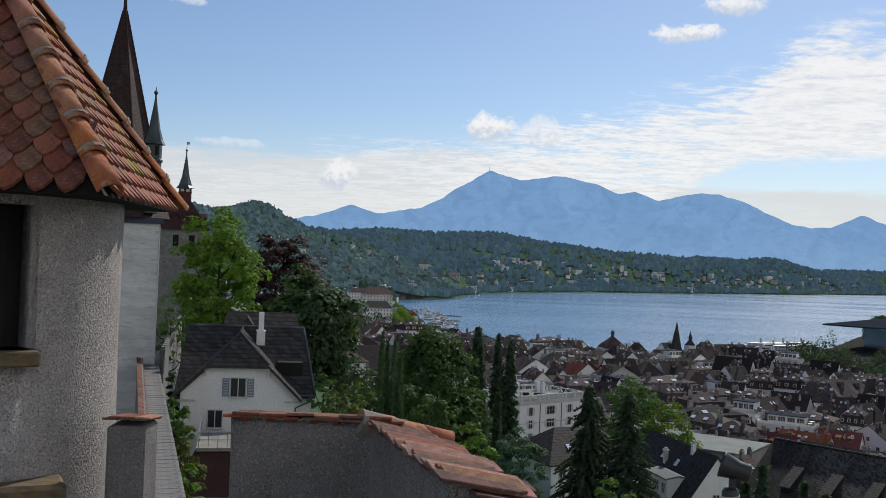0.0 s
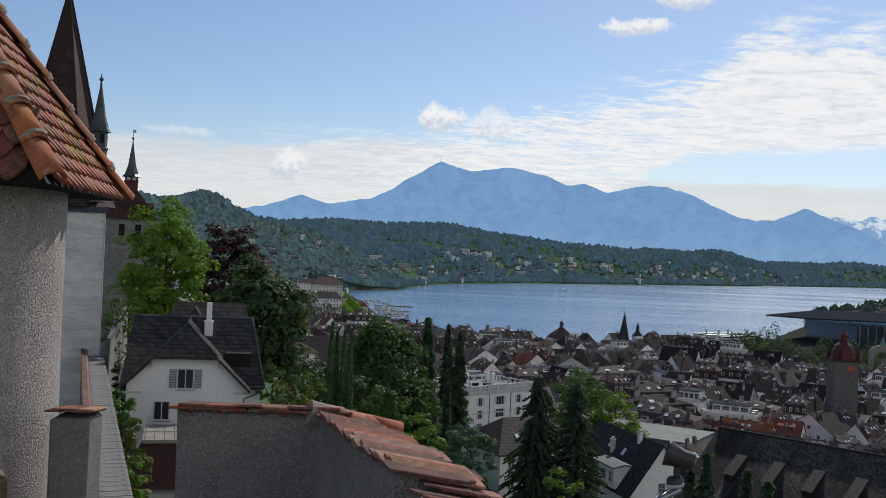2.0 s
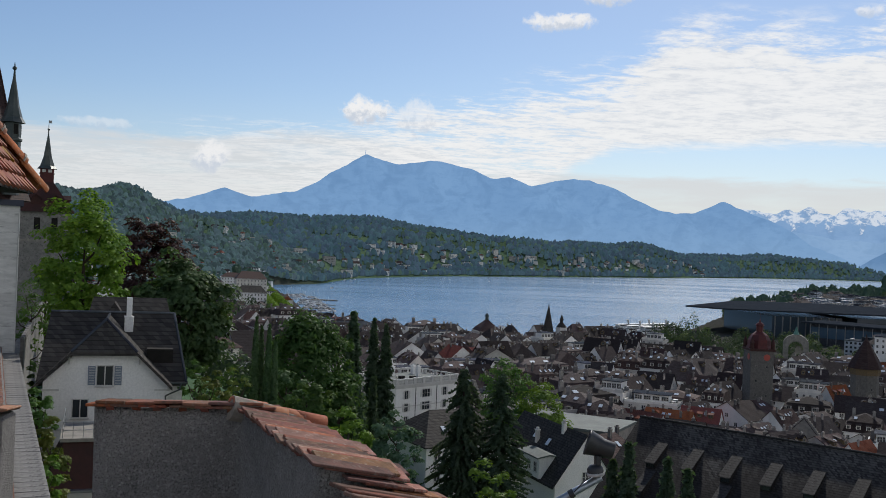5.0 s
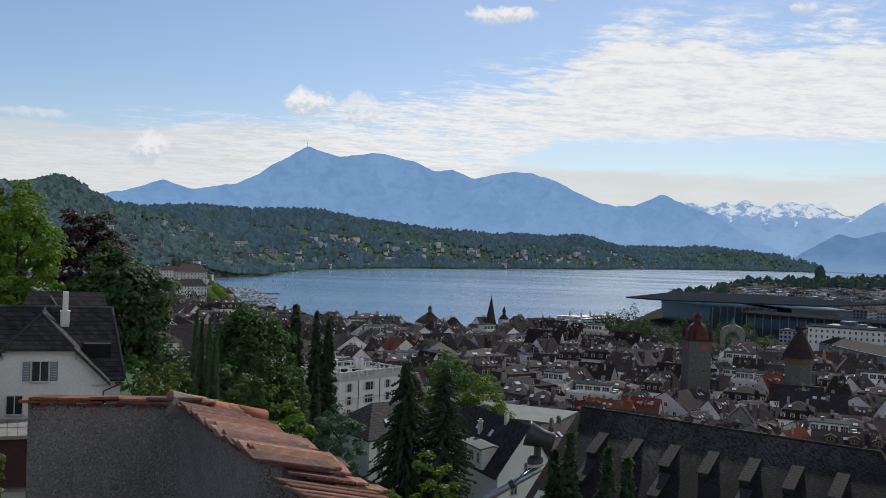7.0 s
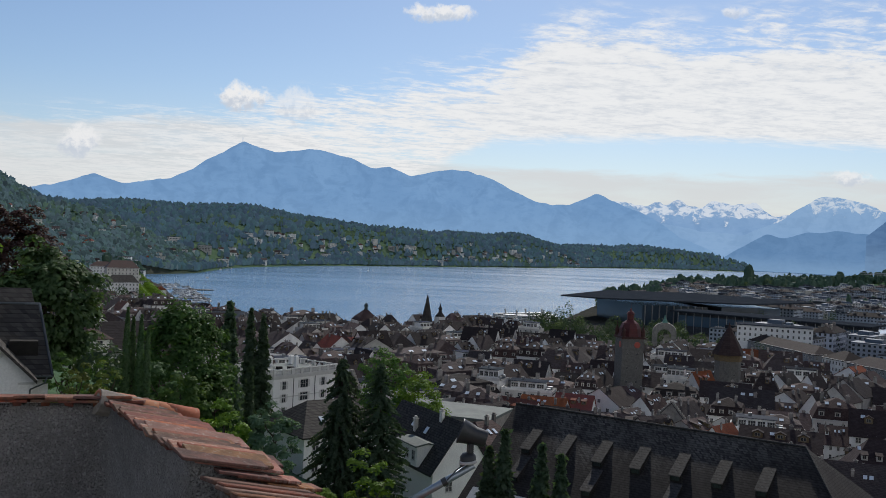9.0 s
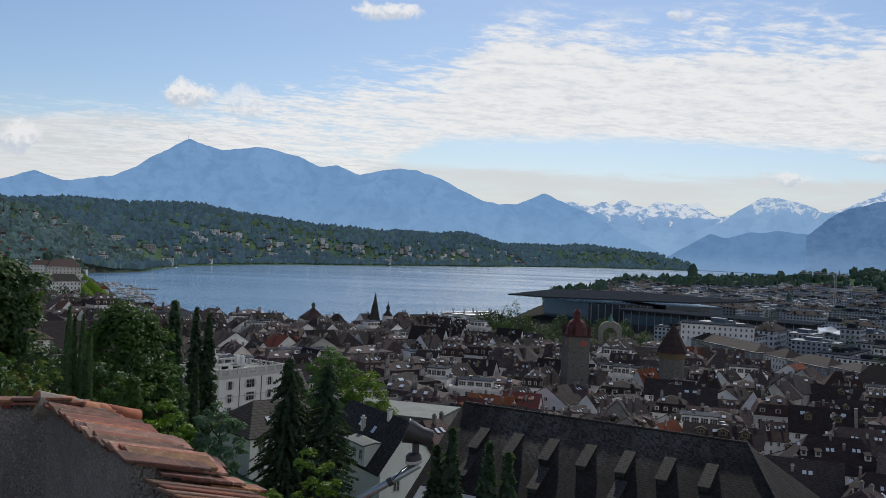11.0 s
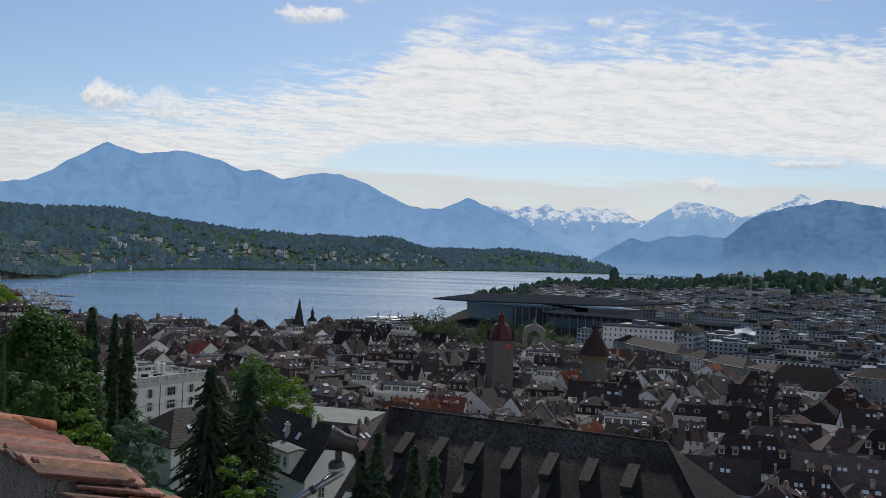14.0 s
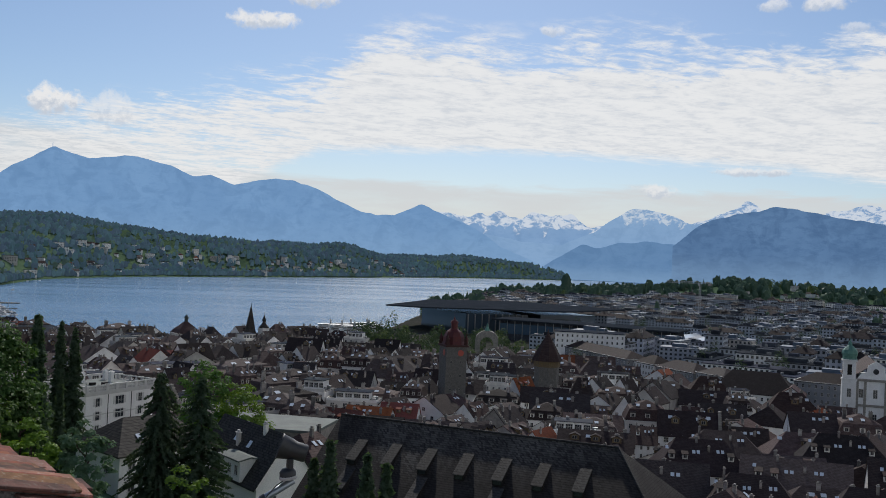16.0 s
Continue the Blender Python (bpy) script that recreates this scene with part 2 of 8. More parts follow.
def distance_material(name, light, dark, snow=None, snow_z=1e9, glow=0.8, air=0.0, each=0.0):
    """Far mountains and hill woods behind kilometres of bright air: the haze is put into blued colour and a glow, with
    a little relief.
    """
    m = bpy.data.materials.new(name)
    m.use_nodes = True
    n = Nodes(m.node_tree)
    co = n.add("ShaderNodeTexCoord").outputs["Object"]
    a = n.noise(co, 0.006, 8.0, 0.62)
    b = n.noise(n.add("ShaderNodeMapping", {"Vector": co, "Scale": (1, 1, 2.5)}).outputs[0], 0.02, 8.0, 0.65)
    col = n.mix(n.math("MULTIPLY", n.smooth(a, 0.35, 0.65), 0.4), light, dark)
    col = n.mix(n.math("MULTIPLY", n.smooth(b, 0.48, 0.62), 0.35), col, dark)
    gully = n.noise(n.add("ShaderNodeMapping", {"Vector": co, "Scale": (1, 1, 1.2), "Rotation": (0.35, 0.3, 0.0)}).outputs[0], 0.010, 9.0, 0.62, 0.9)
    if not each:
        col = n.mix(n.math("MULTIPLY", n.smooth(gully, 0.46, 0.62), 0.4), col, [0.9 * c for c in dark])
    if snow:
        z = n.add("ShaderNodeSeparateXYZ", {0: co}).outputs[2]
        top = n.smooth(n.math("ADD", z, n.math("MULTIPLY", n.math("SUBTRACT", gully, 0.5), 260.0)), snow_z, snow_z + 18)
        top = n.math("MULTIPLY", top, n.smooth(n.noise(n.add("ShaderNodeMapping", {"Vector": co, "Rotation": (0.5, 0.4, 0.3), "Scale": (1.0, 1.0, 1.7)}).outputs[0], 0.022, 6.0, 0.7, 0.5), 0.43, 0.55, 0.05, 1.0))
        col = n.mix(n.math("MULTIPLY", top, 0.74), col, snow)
    # haze thickening towards the foot, mixed into the colour
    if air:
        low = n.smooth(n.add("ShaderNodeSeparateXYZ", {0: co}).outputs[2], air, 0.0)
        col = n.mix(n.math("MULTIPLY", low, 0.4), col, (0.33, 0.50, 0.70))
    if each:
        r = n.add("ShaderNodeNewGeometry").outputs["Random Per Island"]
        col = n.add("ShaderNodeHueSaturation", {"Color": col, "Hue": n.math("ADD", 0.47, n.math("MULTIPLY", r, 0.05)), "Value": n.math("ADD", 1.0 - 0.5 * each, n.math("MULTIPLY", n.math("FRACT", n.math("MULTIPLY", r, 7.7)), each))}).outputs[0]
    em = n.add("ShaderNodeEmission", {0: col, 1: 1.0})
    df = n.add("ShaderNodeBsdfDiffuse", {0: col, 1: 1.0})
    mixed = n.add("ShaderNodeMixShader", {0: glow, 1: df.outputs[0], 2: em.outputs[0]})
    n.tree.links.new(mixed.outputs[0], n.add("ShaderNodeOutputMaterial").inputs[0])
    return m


M_CAST = roughcast("roughcast", (0.47, 0.43, 0.40), (0.15, 0.135, 0.125), 62.0)
M_WALLCAST = roughcast("grey_roughcast", (0.275, 0.26, 0.248), (0.105, 0.099, 0.095), 80.0)
M_LIME = material("weathered_lime_plaster", [(0.70, 0.69, 0.66), (0.52, 0.51, 0.49), (0.34, 0.33, 0.32)], 0.9, 0.5, 3.0, 0.4, 0.03, stain=0.3, stretch=(0.35, 0.35, 1.6))
M_RUBBLE = material("rubble_stone", [(0.18, 0.175, 0.165), (0.25, 0.24, 0.225), (0.08, 0.077, 0.074)], 0.9, 1.1, 4.0, 0.6, 0.08)
M_DARKRUBBLE = material("dark_rubble_stone", [(0.11, 0.107, 0.10), (0.155, 0.15, 0.14), (0.06, 0.058, 0.055)], 0.9, 1.1, 4.0, 0.6, 0.08)
M_STONE = material("stone", [(0.30, 0.28, 0.25), (0.20, 0.19, 0.17)], 0.9, 0.8, 6.0, 0.4, 0.02)
M_CLAY = material("clay_tile", [(0.30, 0.100, 0.060), (0.18, 0.068, 0.046), (0.085, 0.066, 0.056)], 0.88, 7.0, 40.0, 0.6, 0.006, vary=0.35, stain=0.5)
M_MOSS = material("mossy_clay_tile", [(0.19, 0.125, 0.030), (0.22, 0.10, 0.042), (0.25, 0.18, 0.03)], 0.9, 6.0, 40.0, 0.5, 0.006, vary=0.6)
M_GREYTILE = material("weathered_clay_tile", [(0.215, 0.095, 0.064), (0.105, 0.066, 0.052), (0.23, 0.19, 0.155)], 0.92, 9.0, 45.0, 0.6, 0.005, vary=0.5, spec=0.12)
M_COPING = material("pale_weathered_coping_tile", [(0.36, 0.175, 0.115), (0.22, 0.12, 0.085), (0.40, 0.33, 0.27)], 0.92, 9.0, 45.0, 0.6, 0.005, vary=0.6, spec=0.12)
M_RIDGE = material("ridge_clay", [(0.40, 0.155, 0.085), (0.27, 0.10, 0.06), (0.34, 0.26, 0.20)], 0.92, 9.0, 40.0, 0.5, 0.006, vary=0.35, stain=0.35)
M_MORTAR = material("mortar", [(0.34, 0.30, 0.25), (0.24, 0.21, 0.18)], 0.95, 8.0, 60.0, 0.6, 0.01)
M_TIMBER = material("old_timber", [(0.16, 0.12, 0.07), (0.09, 0.07, 0.045), (0.24, 0.15, 0.03)], 0.85, 5.0, 30.0, 0.4, 0.006, stretch=(0.4, 4, 4))
# near-black puts the shade of hollows into colour; dark sheet uses it too
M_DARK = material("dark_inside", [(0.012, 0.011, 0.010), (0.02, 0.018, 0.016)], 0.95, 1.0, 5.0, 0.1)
M_PALE = material("pale_render", [(0.80, 0.79, 0.77), (0.74, 0.73, 0.71)], 0.85, 0.4, 6.0, 0.1, 0.01, stain=0.12)
M_TOWNWALL = material("town_render", [(0.66, 0.635, 0.59), (0.52, 0.50, 0.47)], 0.88, 0.3, 4.0, 0.1, 0.01, vary=0.8, stain=0.2, island=True)
M_WHITEWALL = material("white_render", [(0.78, 0.78, 0.77), (0.68, 0.68, 0.67)], 0.88, 0.3, 4.0, 0.1, 0.01, vary=0.25, stain=0.15, island=True)
M_SLATE = courses("dark_tile_courses", (0.036, 0.034, 0.032), (0.072, 0.066, 0.060), (0.058, 0.055, 0.052), 0.36, 0.30, vary=0.0, bump=0.8, spec=0.05)
M_ROOF = courses("brown_tile_courses", (0.050, 0.036, 0.034), (0.078, 0.057, 0.054), (0.090, 0.072, 0.069), 0.34, 0.30, vary=0.8, spec=0.06)
M_TOWNSLATE = courses("dark_brown_town_tile", (0.030, 0.0235, 0.0235), (0.042, 0.034, 0.034), (0.052, 0.044, 0.044), 0.34, 0.30, vary=0.6, spec=0.05)
M_REDROOF = courses("red_tile_courses", (0.19, 0.070, 0.050), (0.14, 0.055, 0.042), (0.10, 0.058, 0.048), 0.3, 0.26, vary=0.5, spec=0.03)
M_BARN = courses("dark_barn_tile_courses", (0.020, 0.018, 0.0175), (0.032, 0.029, 0.028), (0.038, 0.035, 0.034), 0.2, 0.17, vary=0.1, bump=0.7, rough=0.8, spec=0.08, pale_top=(18.0, 24.0, (0.105, 0.099, 0.092)))
M_HOOD = courses("grey_hood_tile_courses", (0.034, 0.032, 0.031), (0.055, 0.053, 0.052), (0.062, 0.060, 0.058), 0.2, 0.17, vary=0.3, bump=0.9, rough=0.8, spec=0.08)
M_SPIRE = courses("brown_spire_tile_courses", (0.026, 0.013, 0.011), (0.055, 0.026, 0.020), (0.075, 0.048, 0.04), 0.26, 0.26, vary=0.0, bump=1.0)
M_OXIDE = material("dark_red_tile", [(0.062, 0.024, 0.02), (0.042, 0.02, 0.017)], 0.75, 0.6, 5.0, 0.3, 0.03)
M_REDPAINT = material("red_paint", [(0.10, 0.020, 0.020), (0.07, 0.018, 0.018)], 0.6, 0.6, 5.0, 0.1)
M_COPPER = material("dark_copper_sheet", [(0.05, 0.065, 0.06), (0.09, 0.10, 0.095)], 0.45, 0.6, 6.0, 0.2, metal=0.3)
M_VERDIGRIS = material("green_copper_sheet", [(0.12, 0.26, 0.21), (0.08, 0.19, 0.155)], 0.6, 0.7, 6.0, 0.2)
M_METAL = material("grey_metal", [(0.30, 0.31, 0.32), (0.22, 0.23, 0.24)], 0.4, 2.0, 14.0, 0.08, metal=0.6)
M_FLATROOF = material("flat_roof_sheet", [(0.15, 0.175, 0.16), (0.11, 0.125, 0.118)], 0.8, 0.25, 3.0, 0.2, stain=0.2)
M_GREYROOF = material("grey_roof_sheet", [(0.066, 0.074, 0.088), (0.042, 0.048, 0.060), (0.13, 0.14, 0.155)], 0.95, 0.1, 1.5, 0.2, vary=0.9, spec=0.0, island=True)
M_TRIM = material("pale_trim", [(0.58, 0.57, 0.55), (0.50, 0.49, 0.47)], 0.7, 1.0, 12.0, 0.1)
M_SHUTTER = material("grey_blue_shutter", [(0.24, 0.28, 0.34), (0.20, 0.24, 0.30)], 0.6, 2.0, 12.0, 0.1)
M_GLASS = glass_material("window_glass", (0.03, 0.035, 0.04))
# pale base colour stands in for sky reflected in the panes
M_SKYLIGHT = glass_material("sky_glint_glass", (0.62, 0.67, 0.72), 0.12)
M_DARKSHEET = material("dark_sheet_roof", [(0.036, 0.043, 0.054), (0.028, 0.034, 0.043), (0.055, 0.064, 0.075)], 0.95, 0.1, 1.5, 0.2, spec=0.0)
M_DARKGLASS = glass_material("dark_glazing", (0.045, 0.068, 0.092), 0.15)
M_BLUEGLASS = glass_material("blue_glazing", (0.05, 0.09, 0.14), 0.15)
M_BARK = material("bark", [(0.075, 0.055, 0.04), (0.045, 0.034, 0.026)], 0.95, 3.0, 20.0, 0.6, 0.02)
M_BLACK = material("black_housing", [(0.018, 0.019, 0.022), (0.028, 0.03, 0.034)], 0.5, 8.0, 60.0, 0.05, vary=0.0, spec=0.5)
M_GALV = material("galvanised_tube", [(0.32, 0.36, 0.40), (0.24, 0.28, 0.33)], 0.35, 10.0, 60.0, 0.1, metal=0.7)
M_WHITEPLASTIC = material("grey_white_plastic", [(0.45, 0.45, 0.45), (0.38, 0.38, 0.38)], 0.5, 8.0, 60.0, 0.05)


def leaf_material(name, a, b, c):
    m = bpy.data.materials.new(name)
    m.use_nodes = True
    n = Nodes(m.node_tree)
    r = n.add("ShaderNodeNewGeometry").outputs["Random Per Island"]
    co = n.add("ShaderNodeTexCoord").outputs["Object"]
    col = n.mix(r, a, b)
    col = n.mix(n.smooth(n.noise(co, 0.35, 3.0, 0.5), 0.4, 0.68), col, c)
    o = n.add("ShaderNodeObjectInfo").outputs["Random"]
    col = n.add("ShaderNodeHueSaturation", {"Color": col, "Value": n.math("ADD", 0.8, n.math("MULTIPLY", o, 0.4)), "Hue": n.math("ADD", 0.49, n.math("MULTIPLY", o, 0.02))}).outputs[0]
    df = n.add("ShaderNodeBsdfDiffuse", {0: col})
    tl = n.add("ShaderNodeBsdfTranslucent", {0: n.mix(1.0, col, (1.25, 1.3, 0.6), "MULTIPLY")})
    gl = n.add("ShaderNodeBsdfGlossy", {0: (1, 1, 1, 1), 1: 0.45})
    s = n.add("ShaderNodeMixShader", {0: 0.35, 1: df.outputs[0], 2: tl.outputs[0]})
    s = n.add("ShaderNodeMixShader", {0: 0.012, 1: s.outputs[0], 2: gl.outputs[0]})
    n.tree.links.new(s.outputs[0], n.add("ShaderNodeOutputMaterial").inputs[0])
    return m


M_LEAF = leaf_material("green_leaves", (0.060, 0.120, 0.030), (0.095, 0.17, 0.042), (0.072, 0.14, 0.034))
M_LIMELEAF = leaf_material("bright_green_leaves", (0.11, 0.19, 0.025), (0.16, 0.25, 0.03), (0.09, 0.17, 0.03))
M_DARKLEAF = leaf_material("dark_green_leaves", (0.052, 0.096, 0.044), (0.086, 0.146, 0.057), (0.068, 0.117, 0.047))
M_GREYLEAF = leaf_material("grey_green_leaves", (0.069, 0.121, 0.075), (0.098, 0.161, 0.098), (0.081, 0.138, 0.081))
M_COPPERLEAF = leaf_material("copper_beech_leaves", (0.043, 0.024, 0.026), (0.067, 0.034, 0.034), (0.053, 0.030, 0.030))
M_NEEDLE = leaf_material("spruce_needles", (0.043, 0.070, 0.045), (0.065, 0.100, 0.060), (0.055, 0.085, 0.050))
M_THUJA = leaf_material("thuja_leaves", (0.044, 0.094, 0.026), (0.072, 0.137, 0.036), (0.055, 0.111, 0.029))
M_PALM = leaf_material("yellow_green_leaves", (0.12, 0.15, 0.03), (0.17, 0.19, 0.05), (0.10, 0.14, 0.03))

# ---- mesh helpers ----
def mesh_from(name, verts, faces, mat, smooth=False):
    me = bpy.data.meshes.new(name)
    me.from_pydata([tuple(v) for v in verts], [], [tuple(f) for f in faces])
    me.update()
    if mat:
        me.materials.append(mat)
    if smooth:
        me.polygons.foreach_set("use_smooth", [True] * len(me.polygons))
    return me


def part(name, bm, mat, parent=None, label="", smooth=False):
    """Links a bmesh as one mesh object under a thing or a part."""
    me = bpy.data.meshes.new(name)
    bm.to_mesh(me)
    bm.free()
    me.materials.append(mat)
    if smooth:
        me.polygons.foreach_set("use_smooth", [True] * len(me.polygons))
    return link(name, me, parent, label)


def link(name, me, parent=None, label="", m=None):
    ob = new(name, me)
    if parent:
        ob.parent = parent
    if m is not None:
        ob.matrix_basis = m
    if label:
        ob["label"] = label
    return ob


def empty(name, m):
    ob = new(name)
    ob.matrix_basis = m
    ob.empty_display_size = 0.3
    return ob


def box(bm, x0, x1, y0, y1, z0, z1, m=None, bevel=0.0):
    vs = [bm.verts.new(p) for p in ((x0, y0, z0), (x1, y0, z0), (x1, y1, z0), (x0, y1, z0), (x0, y0, z1), (x1, y0, z1), (x1, y1, z1), (x0, y1, z1))]
    fs = [bm.faces.new([vs[i] for i in f]) for f in ((3, 2, 1, 0), (4, 5, 6, 7), (0, 1, 5, 4), (1, 2, 6, 5), (2, 3, 7, 6), (3, 0, 4, 7))]
    if bevel:
        es = {e for f in fs for e in f.edges}
        out = bmesh.ops.bevel(bm, geom=list(es), offset=bevel, segments=1, affect="EDGES")
        vs = list({v for f in out["faces"] for v in f.verts} | {v for v in vs if v.is_valid})
    if m is not None:
        for v in vs:
            if v.is_valid:
                v.co = m @ v.co
    return vs


def boxes(*dims, bevel=0.0):
    bm = bmesh.new()
    for d in dims:
        box(bm, *d, bevel=bevel)
    return bm


def prism(bm, outline, axis_from, axis_to, place):
    """Extrudes an outline of (a, b) pairs; place(a, b, c) gives the point."""
    lo = [bm.verts.new(place(a, b, axis_from)) for a, b in outline]
    hi = [bm.verts.new(place(a, b, axis_to)) for a, b in outline]
    n = len(outline)
    bm.faces.new(lo[::-1])
    bm.faces.new(hi)
    for i in range(n):
        bm.faces.new((lo[i], lo[(i + 1) % n], hi[(i + 1) % n], hi[i]))


def lathe(bm, profile, sides=16, cx=0.0, cy=0.0, turn=0.0, cap=True):
    """A turned shape from (radius, height) pairs."""
    rings = []
    for r, z in profile:
        if r < 1e-5:
            rings.append([bm.verts.new((cx, cy, z))])
        else:
            rings.append([bm.verts.new((cx + r * math.cos(turn + 2 * math.pi * i / sides), cy + r * math.sin(turn + 2 * math.pi * i / sides), z)) for i in range(sides)])
    for a, b in zip(rings, rings[1:]):
        for i in range(sides):
            j = (i + 1) % sides
            q = [a[i % len(a)], a[j % len(a)], b[j % len(b)], b[i % len(b)]]
            q = list(dict.fromkeys(q))
            if len(q) > 2:
                bm.faces.new(q)
    if cap:
        if len(rings[0]) > 2:
            bm.faces.new(rings[0][::-1])
        if len(rings[-1]) > 2:
            bm.faces.new(rings[-1])


def tube(bm, a, b, r0, r1=None, sides=8):
    a, b = Vector(a), Vector(b)
    r1 = r0 if r1 is None else r1
    q = (b - a).to_track_quat("Z", "Y").to_matrix()
    lo = [bm.verts.new(a + q @ Vector((r0 * math.cos(2 * math.pi * i / sides), r0 * math.sin(2 * math.pi * i / sides), 0))) for i in range(sides)]
    hi = [bm.verts.new(b + q @ Vector((r1 * math.cos(2 * math.pi * i / sides), r1 * math.sin(2 * math.pi * i / sides), 0))) for i in range(sides)]
    for i in range(sides):
        bm.faces.new((lo[i], lo[(i + 1) % sides], hi[(i + 1) % sides], hi[i]))
    bm.faces.new(lo[::-1])
    bm.faces.new(hi)

# ---- ground, lake, hills ----
def near_shore(az):
    return np.interp(az, [-9, -3.2, -2.2, -0.6, 1, 5, 12, 18, 20, 22, 24, 28, 33, 40, 90], [9000, 1560, 1300, 960, 760, 690, 680, 720, 830, 980, 1300, 1900, 2550, 3000, 3300])


def far_shore(az):
    return np.interp(az, [-3.2, -1.6, 0.3, 2.3, 7.1, 13.5, 19.5, 24.3, 28, 31.6, 33], [1560, 1590, 1670, 1980, 2330, 2660, 3130, 3760, 4150, 4430, 9000])


def smoothstep(v):
    v = np.clip(v, 0, 1)
    return v * v * (3 - 2 * v)


def tent(az, r, a0, r0, height, wa, wr):
    return height * np.exp(-((az - a0) / wa) ** 2 - ((r - r0) / wr) ** 2)


def ground_height(x, y):
    """The lie of the land: the castle ridge, the town's plain, the lake basin and the hills beyond."""
    x, y = np.asarray(x, float), np.asarray(y, float)
    r = np.hypot(x, y)
    az = np.degrees(np.arctan2(x, y))
    # ridge that carries the town wall, running off to the left of straight ahead
    ca, sa = math.cos(radians(-16.3)), math.sin(radians(-16.3))
    along, across = x * sa + y * ca, x * ca - y * sa
    side = np.where(across > 0, np.exp(-(across / 92.0) ** 2), np.exp(-(across / 150.0) ** 2))
    ridge = 46.0 * side * smoothstep((430 - along) / 260.0) * smoothstep((along + 350) / 250)
    z = 4.0 + ridge
    left = smoothstep((1.5 - az) / 7.0)
    z = z + left * (tent(az, r, -15.0, 1750, 104, 4.4, 520) + tent(az, r, -10.6, 1800, 52, 1.9, 420) + tent(az, r, -7.3, 1900, 58, 4.2, 420) + tent(az, r, -3.0, 1900, 22, 3.0, 300) + tent(az, r, -30, 1500, 110, 12, 600))
    out = smoothstep((r - far_shore(np.minimum(az, 32.9))) / 330.0) * (az < 33)
    z = z + out * (tent(az, r, -3.6, 3000, 118, 8.6, 800) + tent(az, r, 4.0, 3100, 60, 3.6, 650) + tent(az, r, 7.6, 3150, 22, 2.0, 500) + tent(az, r, 11.3, 3250, 72, 4.0, 520)
                   + tent(az, r, 15.6, 3450, 48, 2.3, 460) + tent(az, r, 18.6, 3750, 74, 2.2, 420) + tent(az, r, 26.0, 4450, 60, 3.3, 330) + tent(az, r, 22.0, 4150, 42, 2.5, 420) + tent(az, r, 29.8, 4600, 24, 1.8, 300) + 14.0)
    z = z + smoothstep((r - 1500) / 600) * smoothstep((az - 31) / 4) * (r < near_shore(az)) * 4
    z = z + (r < near_shore(az)) * (tent(az, r, 42, 2000, 34, 7, 260) + tent(az, r, 58, 2100, 40, 9, 300))
    lake = (r > near_shore(az)) & (r < far_shore(az))
    edge = np.minimum(r - near_shore(az), far_shore(az) - r)
    z = np.where(lake, 2.2 - np.clip(edge, 0, 40) * 0.15, np.maximum(z, 2.2))
    return z


def polar_sheet():
    azs = np.concatenate([np.arange(-180, -40, 5.0), np.arange(-40, 60, 0.3), np.arange(60, 180, 5.0)])
    rs = np.concatenate([[0.0], np.geomspace(12, 600, 60), np.arange(615, 1600, 22), np.arange(1600, 5300, 45)])
    A, R = np.meshgrid(np.radians(azs), rs, indexing="ij")
    X, Y = R * np.sin(A), R * np.cos(A)
    Z = ground_height(X, Y)
    rough = np.array([noise.fractal(Vector((a * 0.006, b * 0.006, 0.3)), 0.8, 2.1, 5) for a, b in zip(X.ravel(), Y.ravel())]).reshape(X.shape)
    Z = Z + rough * np.clip((Z - 20) * 0.09, 0, 9) * smoothstep((R - 700) / 400)
    na, nr = X.shape
    idx = np.arange(na * nr).reshape(na, nr)
    a, b = idx, np.roll(idx, -1, axis=0)
    faces = np.stack([a[:, :-1], a[:, 1:], b[:, 1:], b[:, :-1]], -1).reshape(-1, 4)
    return np.stack([X, Y, Z], -1).reshape(-1, 3), faces


def ground_material():
    m = bpy.data.materials.new("hill_country")
    m.use_nodes = True
    n = Nodes(m.node_tree)
    co = n.add("ShaderNodeTexCoord").outputs["Object"]
    a = n.noise(co, 0.0034, 5.0, 0.55)
    b = n.noise(co, 0.035, 6.0, 0.7)
    c = n.noise(co, 0.3, 5.0, 0.7)
    wood = n.mix(n.smooth(b, 0.3, 0.7), (0.040, 0.068, 0.044), (0.06, 0.095, 0.05))
    meadow = n.mix(n.smooth(b, 0.3, 0.7), (0.064, 0.108, 0.066), (0.095, 0.142, 0.080))
    z = n.add("ShaderNodeSeparateXYZ", {0: co}).outputs[2]
    col = n.mix(n.smooth(a, 0.42, 0.50), wood, meadow)
    town = n.mix(n.smooth(c, 0.35, 0.65), (0.075, 0.072, 0.068), (0.045, 0.05, 0.04))
    away = n.add("ShaderNodeVectorMath", {0: co}, operation="LENGTH").outputs["Value"]
    col = n.mix(n.math("MAXIMUM", n.smooth(z, 16.0, 26.0), n.smooth(away, 1500.0, 1750.0)), town, col)
    bsdf = n.add("ShaderNodeBsdfPrincipled", {"Base Color": col, "Roughness": 1.0, "Specular IOR Level": 0.0})
    n.tree.links.new(n.add("ShaderNodeBump", {"Height": b, "Strength": 0.6, "Distance": 8.0}).outputs[0], bsdf.inputs["Normal"])
    n.tree.links.new(bsdf.outputs[0], n.add("ShaderNodeOutputMaterial").inputs[0])
    return m


